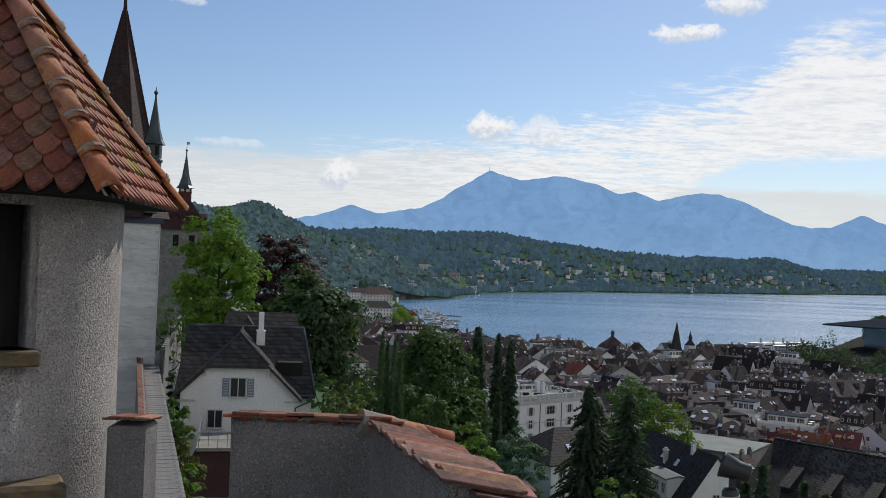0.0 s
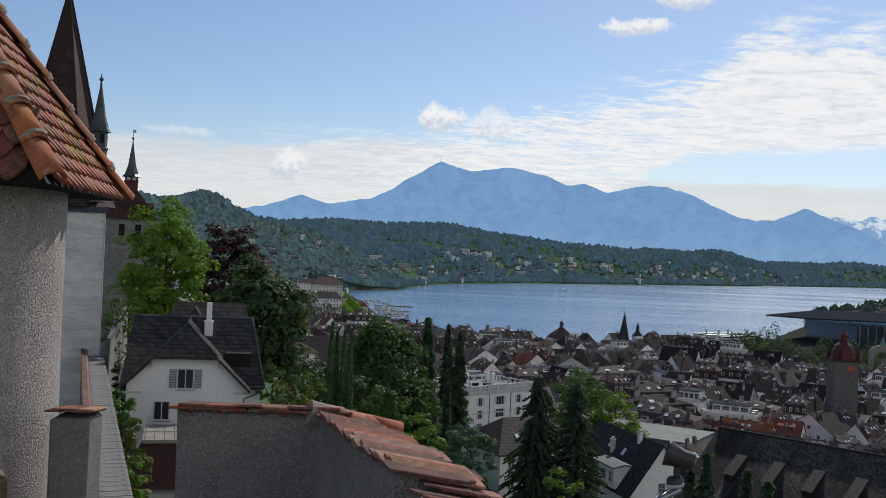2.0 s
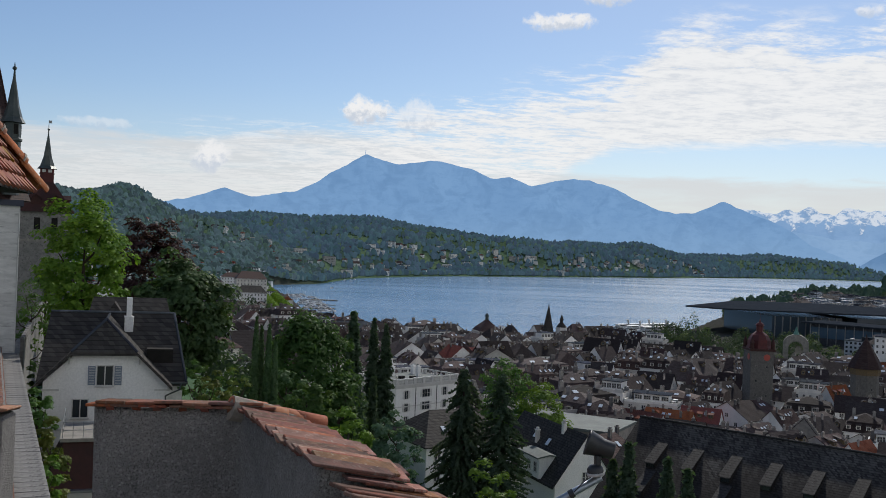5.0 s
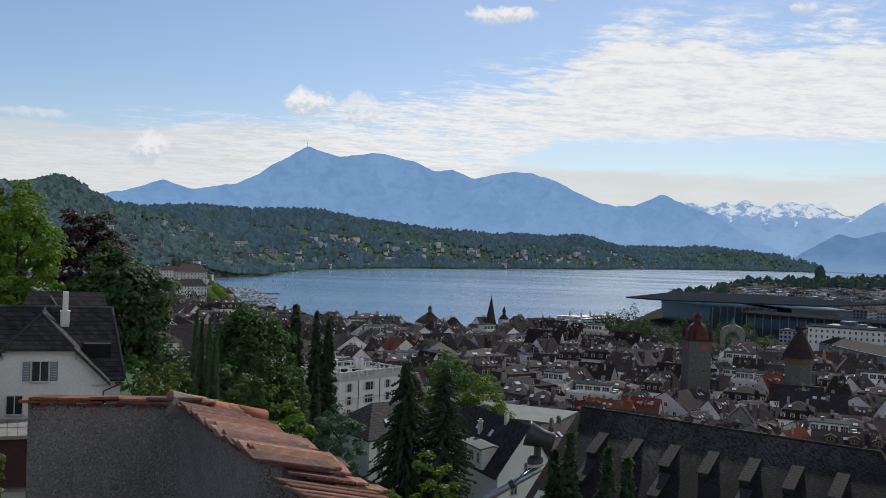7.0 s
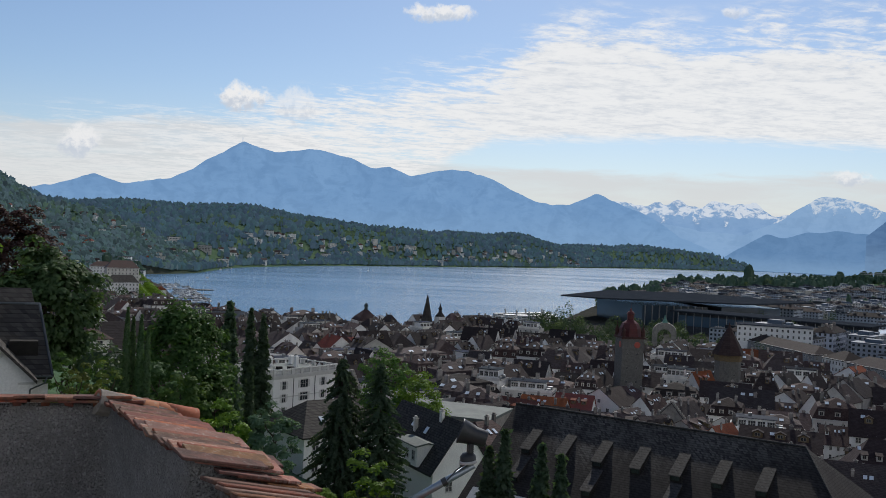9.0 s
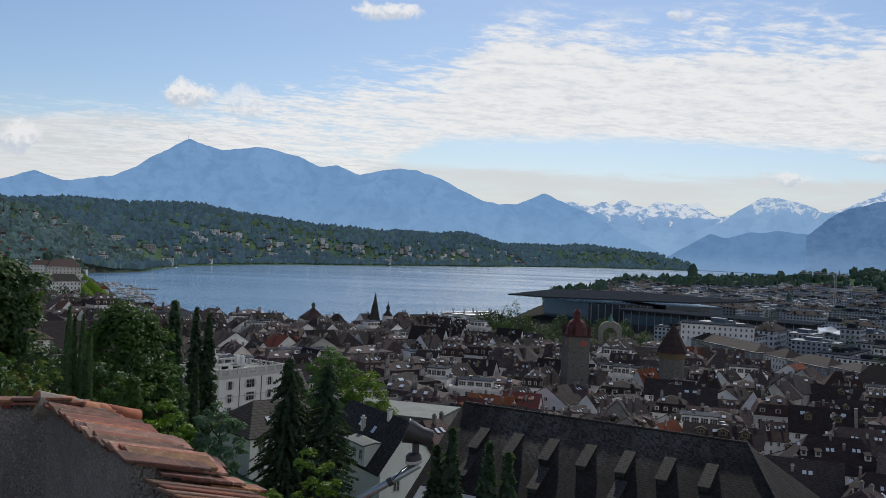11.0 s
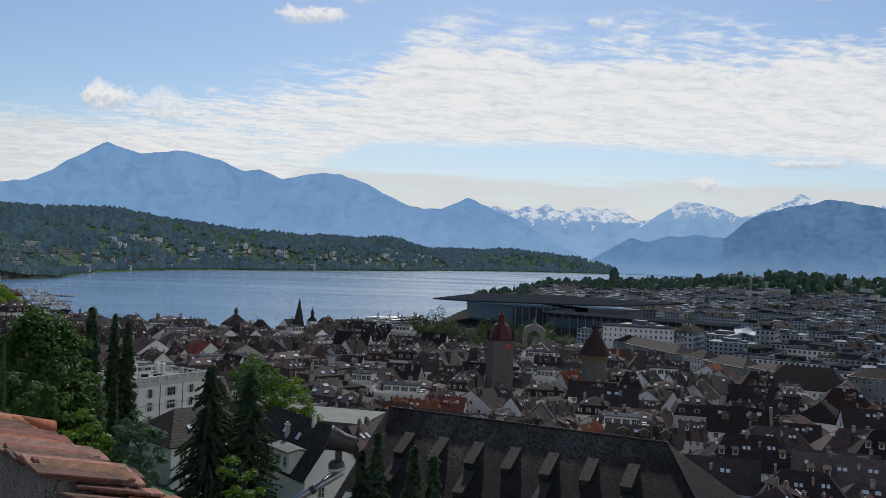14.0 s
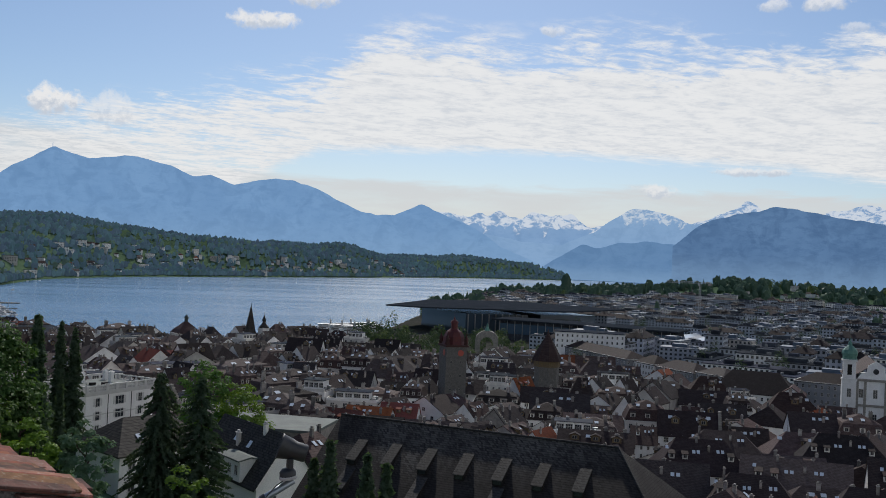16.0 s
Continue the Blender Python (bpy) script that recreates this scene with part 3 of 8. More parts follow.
def water_material():
    m = bpy.data.materials.new("lake_water")
    m.use_nodes = True
    n = Nodes(m.node_tree)
    co = n.add("ShaderNodeTexCoord").outputs["Object"]
    w1 = n.noise(n.add("ShaderNodeMapping", {"Vector": co, "Scale": (0.6, 1.0, 1.0)}).outputs[0], 0.35, 6.0, 0.65)
    streak = n.noise(n.add("ShaderNodeMapping", {"Vector": co, "Scale": (0.0012, 0.0085, 1.0), "Rotation": (0, 0, 0.10)}).outputs[0], 1.0, 6.0, 0.62, 0.6)
    bsdf = n.add("ShaderNodeBsdfPrincipled", {"Base Color": n.mix(streak, (0.055, 0.140, 0.255), (0.080, 0.178, 0.295)), "Roughness": n.smooth(streak, 0.35, 0.65, 0.17, 0.24), "IOR": 1.33})
    n.tree.links.new(n.add("ShaderNodeBump", {"Height": w1, "Strength": n.smooth(streak, 0.42, 0.6, 0.30, 0.42), "Distance": 0.5}).outputs[0], bsdf.inputs["Normal"])
    n.tree.links.new(bsdf.outputs[0], n.add("ShaderNodeOutputMaterial").inputs[0])
    return m


v, f = polar_sheet()
ground = tagged(new("ground", mesh_from("ground", v, f, ground_material(), True)), "wooded hills, meadows and paved town ground round the lake", "ground", kind="structure")
v = [(-900, 500, 0), (3600, 500, 0), (4600, 5200, 0), (-900, 5200, 0)]
lake = tagged(new("water", mesh_from("water", v, [(0, 1, 2, 3)], water_material())), "blue rippled lake water with paler wind streaks", "lake", kind="structure")


# ---- mountains: a distant backdrop ----
def massif(name, label, dist, peaks, base, mat, a0, a1, wrinkle, seed, deep=26.0):
    """A range as the hull of its summits (bearing, elevation, slope to the left, slope to the right), in degrees, with spurs and gullies."""
    na, nh = int((a1 - a0) / 0.09), 26
    azs = np.linspace(a0, a1, na)
    crest = np.full(na, base)
    for a, e, sl, sr in peaks:
        crest = np.maximum(crest, e - np.where(azs < a, (a - azs) * sl, (azs - a) * sr) - 0.15 * np.maximum(np.abs(azs - a) - 1.6, 0) ** 2)
    crest = np.convolve(np.pad(crest, 4, mode="edge"), np.ones(5) / 5, mode="same")[4:-4]
    crest = crest + np.array([noise.fractal(Vector((a * 0.9, seed, 0)), 0.9, 2.0, 5) for a in azs]) * wrinkle
    verts = []
    for i, a in enumerate(azs):
        top = EYE + dist * math.tan(radians(crest[i]))
        for j in range(nh):
            t = j / (nh - 1)
            z = -25 + (top + 25) * t
            spur = noise.fractal(Vector((a * 0.55 + 0.25 * t, seed + 5 + 0.7 * t, t * 1.3)), 0.8, 2.0, 5)
            d = dist - deep * (1 - t) + 0.4 * deep * spur * (1 - 0.7 * t)
            verts.append((d * math.sin(radians(a)), d * math.cos(radians(a)), z))
    faces = [(i * nh + j, (i + 1) * nh + j, (i + 1) * nh + j + 1, i * nh + j + 1) for i in range(na - 1) for j in range(nh - 1)]
    return tagged(new(name, mesh_from(name, verts, faces, mat, True)), label, "mountain", kind="structure")


# blue tones and glow are haze put into the mountains' colour
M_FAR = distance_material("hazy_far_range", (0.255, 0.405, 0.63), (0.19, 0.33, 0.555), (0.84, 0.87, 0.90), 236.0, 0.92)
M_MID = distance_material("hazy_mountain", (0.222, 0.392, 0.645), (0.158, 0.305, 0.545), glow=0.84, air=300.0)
M_PALEBLUE = distance_material("hazy_pale_range", (0.285, 0.445, 0.67), (0.23, 0.385, 0.61), (0.72, 0.78, 0.84), 290.0, 0.88)
M_BOLD = distance_material("hazy_cliff_mountain", (0.145, 0.265, 0.46), (0.080, 0.165, 0.325), glow=0.78, air=190.0)
M_FOOT = distance_material("hazy_foothills", (0.165, 0.30, 0.51), (0.125, 0.25, 0.45), glow=0.85, air=90.0)

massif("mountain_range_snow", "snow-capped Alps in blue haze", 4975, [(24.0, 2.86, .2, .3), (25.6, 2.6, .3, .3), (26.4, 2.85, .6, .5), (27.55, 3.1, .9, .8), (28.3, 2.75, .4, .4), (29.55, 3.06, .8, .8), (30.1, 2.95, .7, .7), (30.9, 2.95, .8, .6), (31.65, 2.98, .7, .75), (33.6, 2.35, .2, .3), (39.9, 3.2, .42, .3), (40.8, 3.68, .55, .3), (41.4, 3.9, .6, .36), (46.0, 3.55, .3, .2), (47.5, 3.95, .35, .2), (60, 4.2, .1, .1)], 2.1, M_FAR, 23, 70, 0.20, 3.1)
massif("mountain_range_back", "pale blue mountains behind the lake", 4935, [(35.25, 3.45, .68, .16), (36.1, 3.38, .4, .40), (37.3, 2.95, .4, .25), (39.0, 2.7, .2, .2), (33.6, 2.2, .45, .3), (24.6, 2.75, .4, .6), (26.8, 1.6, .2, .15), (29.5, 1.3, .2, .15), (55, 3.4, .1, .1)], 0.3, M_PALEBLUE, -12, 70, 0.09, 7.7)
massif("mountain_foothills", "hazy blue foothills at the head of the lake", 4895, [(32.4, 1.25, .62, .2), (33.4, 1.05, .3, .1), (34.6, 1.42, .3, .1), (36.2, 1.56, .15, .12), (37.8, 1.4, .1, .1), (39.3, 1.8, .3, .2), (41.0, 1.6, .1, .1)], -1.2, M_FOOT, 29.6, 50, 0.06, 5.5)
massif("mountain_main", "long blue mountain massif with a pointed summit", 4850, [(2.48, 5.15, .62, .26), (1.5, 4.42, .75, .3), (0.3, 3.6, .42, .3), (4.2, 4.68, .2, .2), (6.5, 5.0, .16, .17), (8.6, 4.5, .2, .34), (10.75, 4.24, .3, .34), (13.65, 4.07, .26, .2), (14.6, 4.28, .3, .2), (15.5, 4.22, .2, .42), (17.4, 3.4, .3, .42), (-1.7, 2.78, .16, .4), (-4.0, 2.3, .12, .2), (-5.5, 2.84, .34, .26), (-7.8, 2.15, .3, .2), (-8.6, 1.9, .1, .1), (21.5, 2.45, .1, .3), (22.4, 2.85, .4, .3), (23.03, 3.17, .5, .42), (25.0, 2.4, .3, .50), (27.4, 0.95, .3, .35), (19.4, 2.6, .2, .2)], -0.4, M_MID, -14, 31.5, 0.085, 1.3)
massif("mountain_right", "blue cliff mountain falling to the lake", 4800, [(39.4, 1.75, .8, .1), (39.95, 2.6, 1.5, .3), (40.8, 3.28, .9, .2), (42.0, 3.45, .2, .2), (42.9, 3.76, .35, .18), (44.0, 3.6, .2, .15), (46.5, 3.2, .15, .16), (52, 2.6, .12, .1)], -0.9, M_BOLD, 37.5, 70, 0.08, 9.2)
# the mast on the pointed summit, in the mountain's hazy glowing colour
th = tagged(new("summit_mast"), "thin transmitter mast on the mountain summit", "mast", kind="structure")
mast = bmesh.new()
tube(mast, (4840 * math.sin(radians(2.52)), 4840 * math.cos(radians(2.52)), 486), (4840 * math.sin(radians(2.52)), 4840 * math.cos(radians(2.52)), 526), 1.3, 0.8, 6)
part("pole", mast, M_MID, th)

# ---- the tower top on which the camera stands ----
def clay_tile(width, length, thick, point=0.32):
    """A plain tile with a pointed lower end, lying along -y from its head at the origin."""
    bm = bmesh.new()
    w, q = width / 2, length * point
    out = [(-w, 0), (-w, -length + q), (-w * 0.55, -length + q * 0.33), (0, -length), (w * 0.55, -length + q * 0.33), (w, -length + q), (w, 0)]
    prism(bm, out, -thick, 0.0, lambda a, b, c: (a, b, c))
    me = bpy.data.meshes.new("tile")
    bmesh.ops.recalc_face_normals(bm, faces=bm.faces)
    bm.to_mesh(me)
    bm.free()
    return me


def flat_tile(width, length, thick):
    bm = boxes((-width / 2, width / 2, -length, 0, -thick, 0))
    bmesh.ops.bevel(bm, geom=bm.edges[:], offset=thick * 0.22, segments=1, affect="EDGES")
    me = bpy.data.meshes.new("tile")
    bm.to_mesh(me)
    bm.free()
    return me


def roll_tile(radius, length, taper=0.86):
    """A half-round ridge tile along -y, narrower at its head."""
    bm = bmesh.new()
    n, t = 9, 0.018
    rings = []
    for y, r in ((0.0, radius * taper), (-length, radius)):
        o = [bm.verts.new((r * math.cos(math.pi * i / n), y, r * math.sin(math.pi * i / n) * 0.9)) for i in range(n + 1)]
        i_ = [bm.verts.new(((r - t) * math.cos(math.pi * i / n), y, (r - t) * math.sin(math.pi * i / n) * 0.9)) for i in range(n + 1)]
        rings.append((o, i_))
    (oa, ia), (ob, ib) = rings
    for i in range(n):
        bm.faces.new((oa[i], oa[i + 1], ob[i + 1], ob[i]))
        bm.faces.new((ia[i + 1], ia[i], ib[i], ib[i + 1]))
        bm.faces.new((ob[i], ob[i + 1], ib[i + 1], ib[i]))
        bm.faces.new((oa[i + 1], oa[i], ia[i], ia[i + 1]))
    bmesh.ops.recalc_face_normals(bm, faces=bm.faces)
    me = bpy.data.meshes.new("ridge_tile")
    bm.to_mesh(me)
    bm.free()
    me.polygons.foreach_set("use_smooth", [True] * len(me.polygons))
    return me


def with_material(me, mat):
    c = me.copy()
    c.materials.clear()
    c.materials.append(mat)
    return c


TURRET = (-3.50, 7.19)
TR, TE = 1.105, 1.31                    # wall radius, half the side of the eaves
EAVE_Z, APEX_Z = EYE + 0.33, EYE + 2.33
TURN_T = 5.9                         # degrees by which the square roof is turned


def stair_turret():
    th = empty("stair_turret", pose(TURRET[0], TURRET[1], EYE - 4.0))
    tagged(th, "round roughcast stair turret under a steep red clay-tiled pyramid roof", "turret")
    lo, hi = 0.0, EAVE_Z - EYE + 4.0 + 0.12
    # wall: a drum with a window hole that looks towards the platform
    bm = bmesh.new()
    n, t = 72, 0.24
    w_az, w_half = -64.0, 24.0         # bearing of the window from the drum's axis, half its opening
    zs = [lo, 2.0, 3.29, 4.24, hi]
    grid = {}
    for k, z in enumerate(zs):
        for i in range(n):
            a = radians(360 * i / n)
            wob = 0.012 * noise.noise(Vector((math.cos(a) * 2, math.sin(a) * 2, z * 1.3)))
            for j, r in enumerate((TR + wob, TR - t)):
                grid[k, i, j] = bm.verts.new((r * math.cos(a), r * math.sin(a), z))
    def in_window(k, i):
        d = (360 * (i + 0.5) / n - w_az + 180) % 360 - 180
        return k == 2 and abs(d) < w_half
    for k in range(len(zs) - 1):
        for i in range(n):
            i2 = (i + 1) % n
            if in_window(k, i):
                bm.faces.new((grid[k, i, 0], grid[k, i2, 0], grid[k, i2, 1], grid[k, i, 1]))
                bm.faces.new((grid[k + 1, i2, 0], grid[k + 1, i, 0], grid[k + 1, i, 1], grid[k + 1, i2, 1]))
                continue
            bm.faces.new((grid[k, i, 0], grid[k, i2, 0], grid[k + 1, i2, 0], grid[k + 1, i, 0]))
            bm.faces.new((grid[k, i2, 1], grid[k, i, 1], grid[k + 1, i, 1], grid[k + 1, i2, 1]))
            for side, v in ((i - 1, i), (i + 1, i2)):
                if in_window(k, side % n):
                    bm.faces.new((grid[k, v, 0], grid[k + 1, v, 0], grid[k + 1, v, 1], grid[k, v, 1]))
    bmesh.ops.recalc_face_normals(bm, faces=bm.faces)
    part("wall", bm, M_CAST, th, "coarse grey-brown roughcast drum", True)
    # near-black tube added: shade inside the drum put into colour
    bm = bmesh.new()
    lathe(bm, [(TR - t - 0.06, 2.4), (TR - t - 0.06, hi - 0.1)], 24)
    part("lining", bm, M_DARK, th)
    # timber sill and the beam end below it
    a = radians(w_az)
    out = Matrix.Translation((TR * math.cos(a), TR * math.sin(a), 3.28)) @ pose(0, 0, 0, 0, 0, w_az + 90)
    bm = bmesh.new()
    box(bm, -0.62, 0.47, -0.10, 0.3, -0.085, 0.01, out, 0.012)
    part("window_sill", bm, M_TIMBER, th, "weathered timber sill with yellow lichen")
    bm = bmesh.new()
    box(bm, -0.60, 0.66, -0.14, 0.3, -1.02, -0.84, out, 0.03)
    part("beam", bm, M_TIMBER, th, "weathered beam end in the wall")
    # roof: boarding, then tiles in courses, hips of half-round tiles
    turn = pose(0, 0, 0, 0, 0, TURN_T)
    e, za, zb = TE, EAVE_Z - EYE + 4.0, APEX_Z - EYE + 4.0
    # boarding coloured near-black for the dark underside of the eaves
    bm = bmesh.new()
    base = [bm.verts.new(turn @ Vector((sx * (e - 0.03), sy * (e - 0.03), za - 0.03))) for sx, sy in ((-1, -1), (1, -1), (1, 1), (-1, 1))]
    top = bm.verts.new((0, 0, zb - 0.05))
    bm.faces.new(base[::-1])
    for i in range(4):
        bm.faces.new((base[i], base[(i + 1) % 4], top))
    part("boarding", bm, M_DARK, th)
    slope = math.hypot(e, zb - za)
    pitch = math.degrees(math.atan2(zb - za, e))
    tile = clay_tile(0.170, 0.34, 0.026)
    kinds = [with_material(tile, m) for m in (M_CLAY, M_CLAY, M_GREYTILE, M_GREYTILE, M_MOSS)]
    rnd = random.Random(5)
    step = 0.135
    for side in range(4):
        face = turn @ pose(0, 0, 0, 0, 0, side * 90)      # side 0 faces -y, side 1 faces +x
        rows = int(slope / step) if side in (0, 1) else 0
        for k in range(rows):
            s = k * step
            half = e * (1 - s / slope) - 0.02
            count = int(2 * half / 0.176) + 1
            for c in range(-count // 2, count // 2 + 2):
                x = (c + 0.5 * (k % 2)) * 0.176
                if abs(x) > half - 0.085:
                    continue
                pick = rnd.random()
                if side == 0:
                    me = kinds[0] if pick < 0.34 else kinds[2]
                else:
                    patch = noise.noise(Vector((x * 2.2, s * 2.2, 4.0)))
                    me = kinds[4] if pick < 0.22 + 0.9 * max(patch, 0) and s > 0.25 else kinds[0]
                y, z = -e + s * math.cos(radians(pitch)), za + s * math.sin(radians(pitch))
                m = face @ pose(x + rnd.uniform(-0.006, 0.006), y, z + 0.03, pitch - 9 + rnd.uniform(-2.0, 2.0), rnd.uniform(-1.5, 1.5), rnd.uniform(-2.5, 2.5)) @ Matrix.Translation((0, 0.28, 0))
                link("tile", me, th, m=m)
    hip = math.hypot(e * math.sqrt(2), zb - za)
    hp = math.degrees(math.atan2(zb - za, e * math.sqrt(2)))
    roll = with_material(roll_tile(0.092, 0.36), M_RIDGE)
    for q in (45, 135):
        ax = turn @ pose(0, 0, 0, 0, 0, q)
        for k in range(9):
            s = 0.30 * k
            if s > hip - 0.3:
                break
            d = e * math.sqrt(2) - s * math.cos(radians(hp))
            m = ax @ pose(0, -d, za + s * math.sin(radians(hp)) + 0.005, hp - 3, 0, 0) @ Matrix.Translation((0, 0.33, 0))
            link("hip_tile", roll, th, m=m)
            if s > 0.05:
                ring = bmesh.new()
                lathe(ring, [(0.0915, 0.0), (0.0938, 0.004), (0.0940, 0.018), (0.0915, 0.024)], 14)
                for v in ring.verts:
                    v.co.z += rnd.uniform(-0.006, 0.006)
                bmesh.ops.transform(ring, matrix=Matrix.Rotation(radians(90), 4, "X"), verts=ring.verts)
                bmesh.ops.delete(ring, geom=[v for v in ring.verts if v.co.z < -0.03], context="VERTS")
                rg = part("mortar_joint", ring, M_MORTAR, th)
                rg.matrix_basis = m @ Matrix.Translation((0, -0.31, 0))
    return th


stair_turret()


def parapet():
    """The battlement: a merlon with an outer corner, coped with clay tiles that fall outwards."""
    th = empty("parapet_corner", pose(-0.36, 5.45, EYE - 0.93))
    tagged(th, "grey roughcast parapet corner coped with weathered clay tiles", "parapet")
    # wall A runs left from the corner, wall B comes towards the camera
    dB = Vector((0.42, -1.30, 0)).normalized()
    nB = Vector((-dB.y, dB.x, 0))       # outwards, to the right
    T, L_A, L_B = 0.36, 0.77, 1.36
    bm = bmesh.new()
    inner = [Vector((-L_A, 0, 0)), Vector((0, 0, 0)), dB * L_B]
    outer = [Vector((-L_A, 0.34, 0)), Vector((0.37, 0.32, 0)), dB * L_B + nB * T]
    segs = 12
    def strip(a, b):
        return [a.lerp(b, i / segs) for i in range(segs)]
    pts_in = strip(inner[0], inner[1]) + strip(inner[1], inner[2]) + [inner[2]]
    pts_out = strip(outer[0], outer[1]) + strip(outer[1], outer[2]) + [outer[2]]
    levels = [-2.4, -1.6, -0.9, -0.4, -0.12, 0.0]
    gi, go = [], []
    for i, (a, b) in enumerate(zip(pts_in, pts_out)):
        wob = lambda z: 0.018 * noise.noise(Vector((a.x * 3, a.y * 3, z * 3)))
        gi.append([bm.verts.new(a + Vector((wob(z), wob(z + 9), z))) for z in levels])
        go.append([bm.verts.new(b + Vector((0, 0, z - (0.10 if z > -0.05 else 0)))) for z in levels])
    for i in range(len(gi) - 1):
        for k in range(len(levels) - 1):
            bm.faces.new((gi[i][k], gi[i + 1][k], gi[i + 1][k + 1], gi[i][k + 1]))
            bm.faces.new((go[i + 1][k], go[i][k], go[i][k + 1], go[i + 1][k + 1]))
        bm.faces.new((gi[i][-1], gi[i + 1][-1], go[i + 1][-1], go[i][-1]))
    for e in (0, -1):
        for k in range(len(levels) - 1):
            bm.faces.new((gi[e][k], gi[e][k + 1], go[e][k + 1], go[e][k]))
    bmesh.ops.recalc_face_normals(bm, faces=bm.faces)
    part("wall", bm, M_WALLCAST, th, "coarse grey roughcast with cracks", True)
    rnd = random.Random(11)
    # coping of wall A: two thin layers, the upper falling away outwards
    tileA = [with_material(flat_tile(0.15, 0.30, 0.016), m) for m in (M_GREYTILE, M_CLAY, M_GREYTILE)]
    for layer in range(2):
        for i in range(7 - layer):
            x = -L_A - 0.03 + 0.145 * i + 0.07 * layer
            m = pose(x + 0.05, 0.262 - 0.012 * layer, 0.018 + 0.019 * layer, -7 + rnd.uniform(-1, 1), rnd.uniform(-1.2, 1.2), rnd.uniform(-3, 3))
            link("coping_tile", rnd.choice(tileA), th, m=m @ Matrix.Translation((0, 0.0, -0.032)))
    # broken tabs of tile bedded under the front edge
    for i in range(6):
        x = -L_A + 0.08 + 0.125 * i + rnd.uniform(-0.02, 0.02)
        link("tile_tab", tileA[1], th, m=pose(x, 0.02, -0.012, -35, 0, rnd.uniform(-8, 8)) @ Matrix.Diagonal((0.28, 0.16, 1, 1)))
    # coping of wall B: long tiles laid across the wall in lapping courses
    turnB = math.degrees(math.atan2(dB.x, -dB.y))
    tileB = [with_material(flat_tile(0.135, 0.45, 0.013), m) for m in (M_CLAY, M_COPING, M_COPING, M_COPING, M_GREYTILE)]
    n = 23
    for i in range(n):
        s = 0.05 + i * (L_B + 0.01) / n
        back = 0.0 if i < n - 1 else -0.04
        m = Matrix.Translation(dB * s + nB * (-0.012 + back + rnd.uniform(-0.04, 0.016)) + Vector((0, 0, 0.024 + rnd.uniform(-0.003, 0.004)))) @ pose(0, 0, 0, 0, 0, turnB + 90 + rnd.uniform(-4.5, 4.5)) @ pose(0, 0, 0, 12 + rnd.uniform(-1.2, 1.2), -8.5 + rnd.uniform(-3.0, 3.0), 0)
        m = m @ Matrix.Diagonal((1.0, min(1.0, 0.62 + 0.08 * i) * rnd.uniform(0.78, 1.06), 1, 1))
        link("coping_tile", rnd.choice(tileB), th, m=m)
        if i % 2:
            m2 = m @ pose(rnd.uniform(-0.03, 0.02), -0.03, -0.015, 0, 0, rnd.uniform(-5, 5)) @ Matrix.Diagonal((1.0, 1.06, 1, 1))
            link("coping_tile", rnd.choice(tileB), th, m=m2)
    # loose ends of the lower courses at the end of the merlon, stepping down outwards
    for i, (a, b, z) in enumerate(((0.10, 0.03, -0.045), (0.17, 0.045, -0.065), (0.24, 0.02, -0.085), (0.30, 0.05, -0.108), (0.34, 0.02, -0.128))):
        m = Matrix.Translation(dB * (L_B + b) + nB * a + Vector((0, 0, z))) @ pose(0, 0, 0, 0, 0, turnB + 90 + rnd.uniform(-7, 7)) @ pose(0, 0, 0, 10 + rnd.uniform(-2, 2), 3, 0)
        link("coping_tile", rnd.choice(tileB), th, m=m @ Matrix.Diagonal((1.0, 0.5, 1, 1)))
    # half-round tiles on the hip over the outer corner
    roll = with_material(roll_tile(0.068, 0.20, 0.72), M_RIDGE)
    a, b = Vector((-0.06, -0.01, 0.03)), Vector((0.37, 0.16, -0.085))
    hipdir = (b - a)
    yaw = math.degrees(math.atan2(hipdir.x, -hipdir.y))
    fall = math.degrees(math.atan2(-hipdir.z, hipdir.to_2d().length))
    for i in range(4):
        p = a.lerp(b, i / 4)
        link("hip_tile", roll, th, m=Matrix.Translation(p) @ pose(0, 0, 0, 0, 0, yaw + rnd.uniform(-4, 4)) @ pose(0, 0, 0, fall + 5 + rnd.uniform(-2, 2), 0, 0))
    bm = bmesh.new()
    tube(bm, a + Vector((0.0, 0.0, -0.02)), b + Vector((0, 0, -0.02)), 0.07, 0.06, 10)
    part("mortar_bed", bm, M_MORTAR, th)
    return th


parapet()


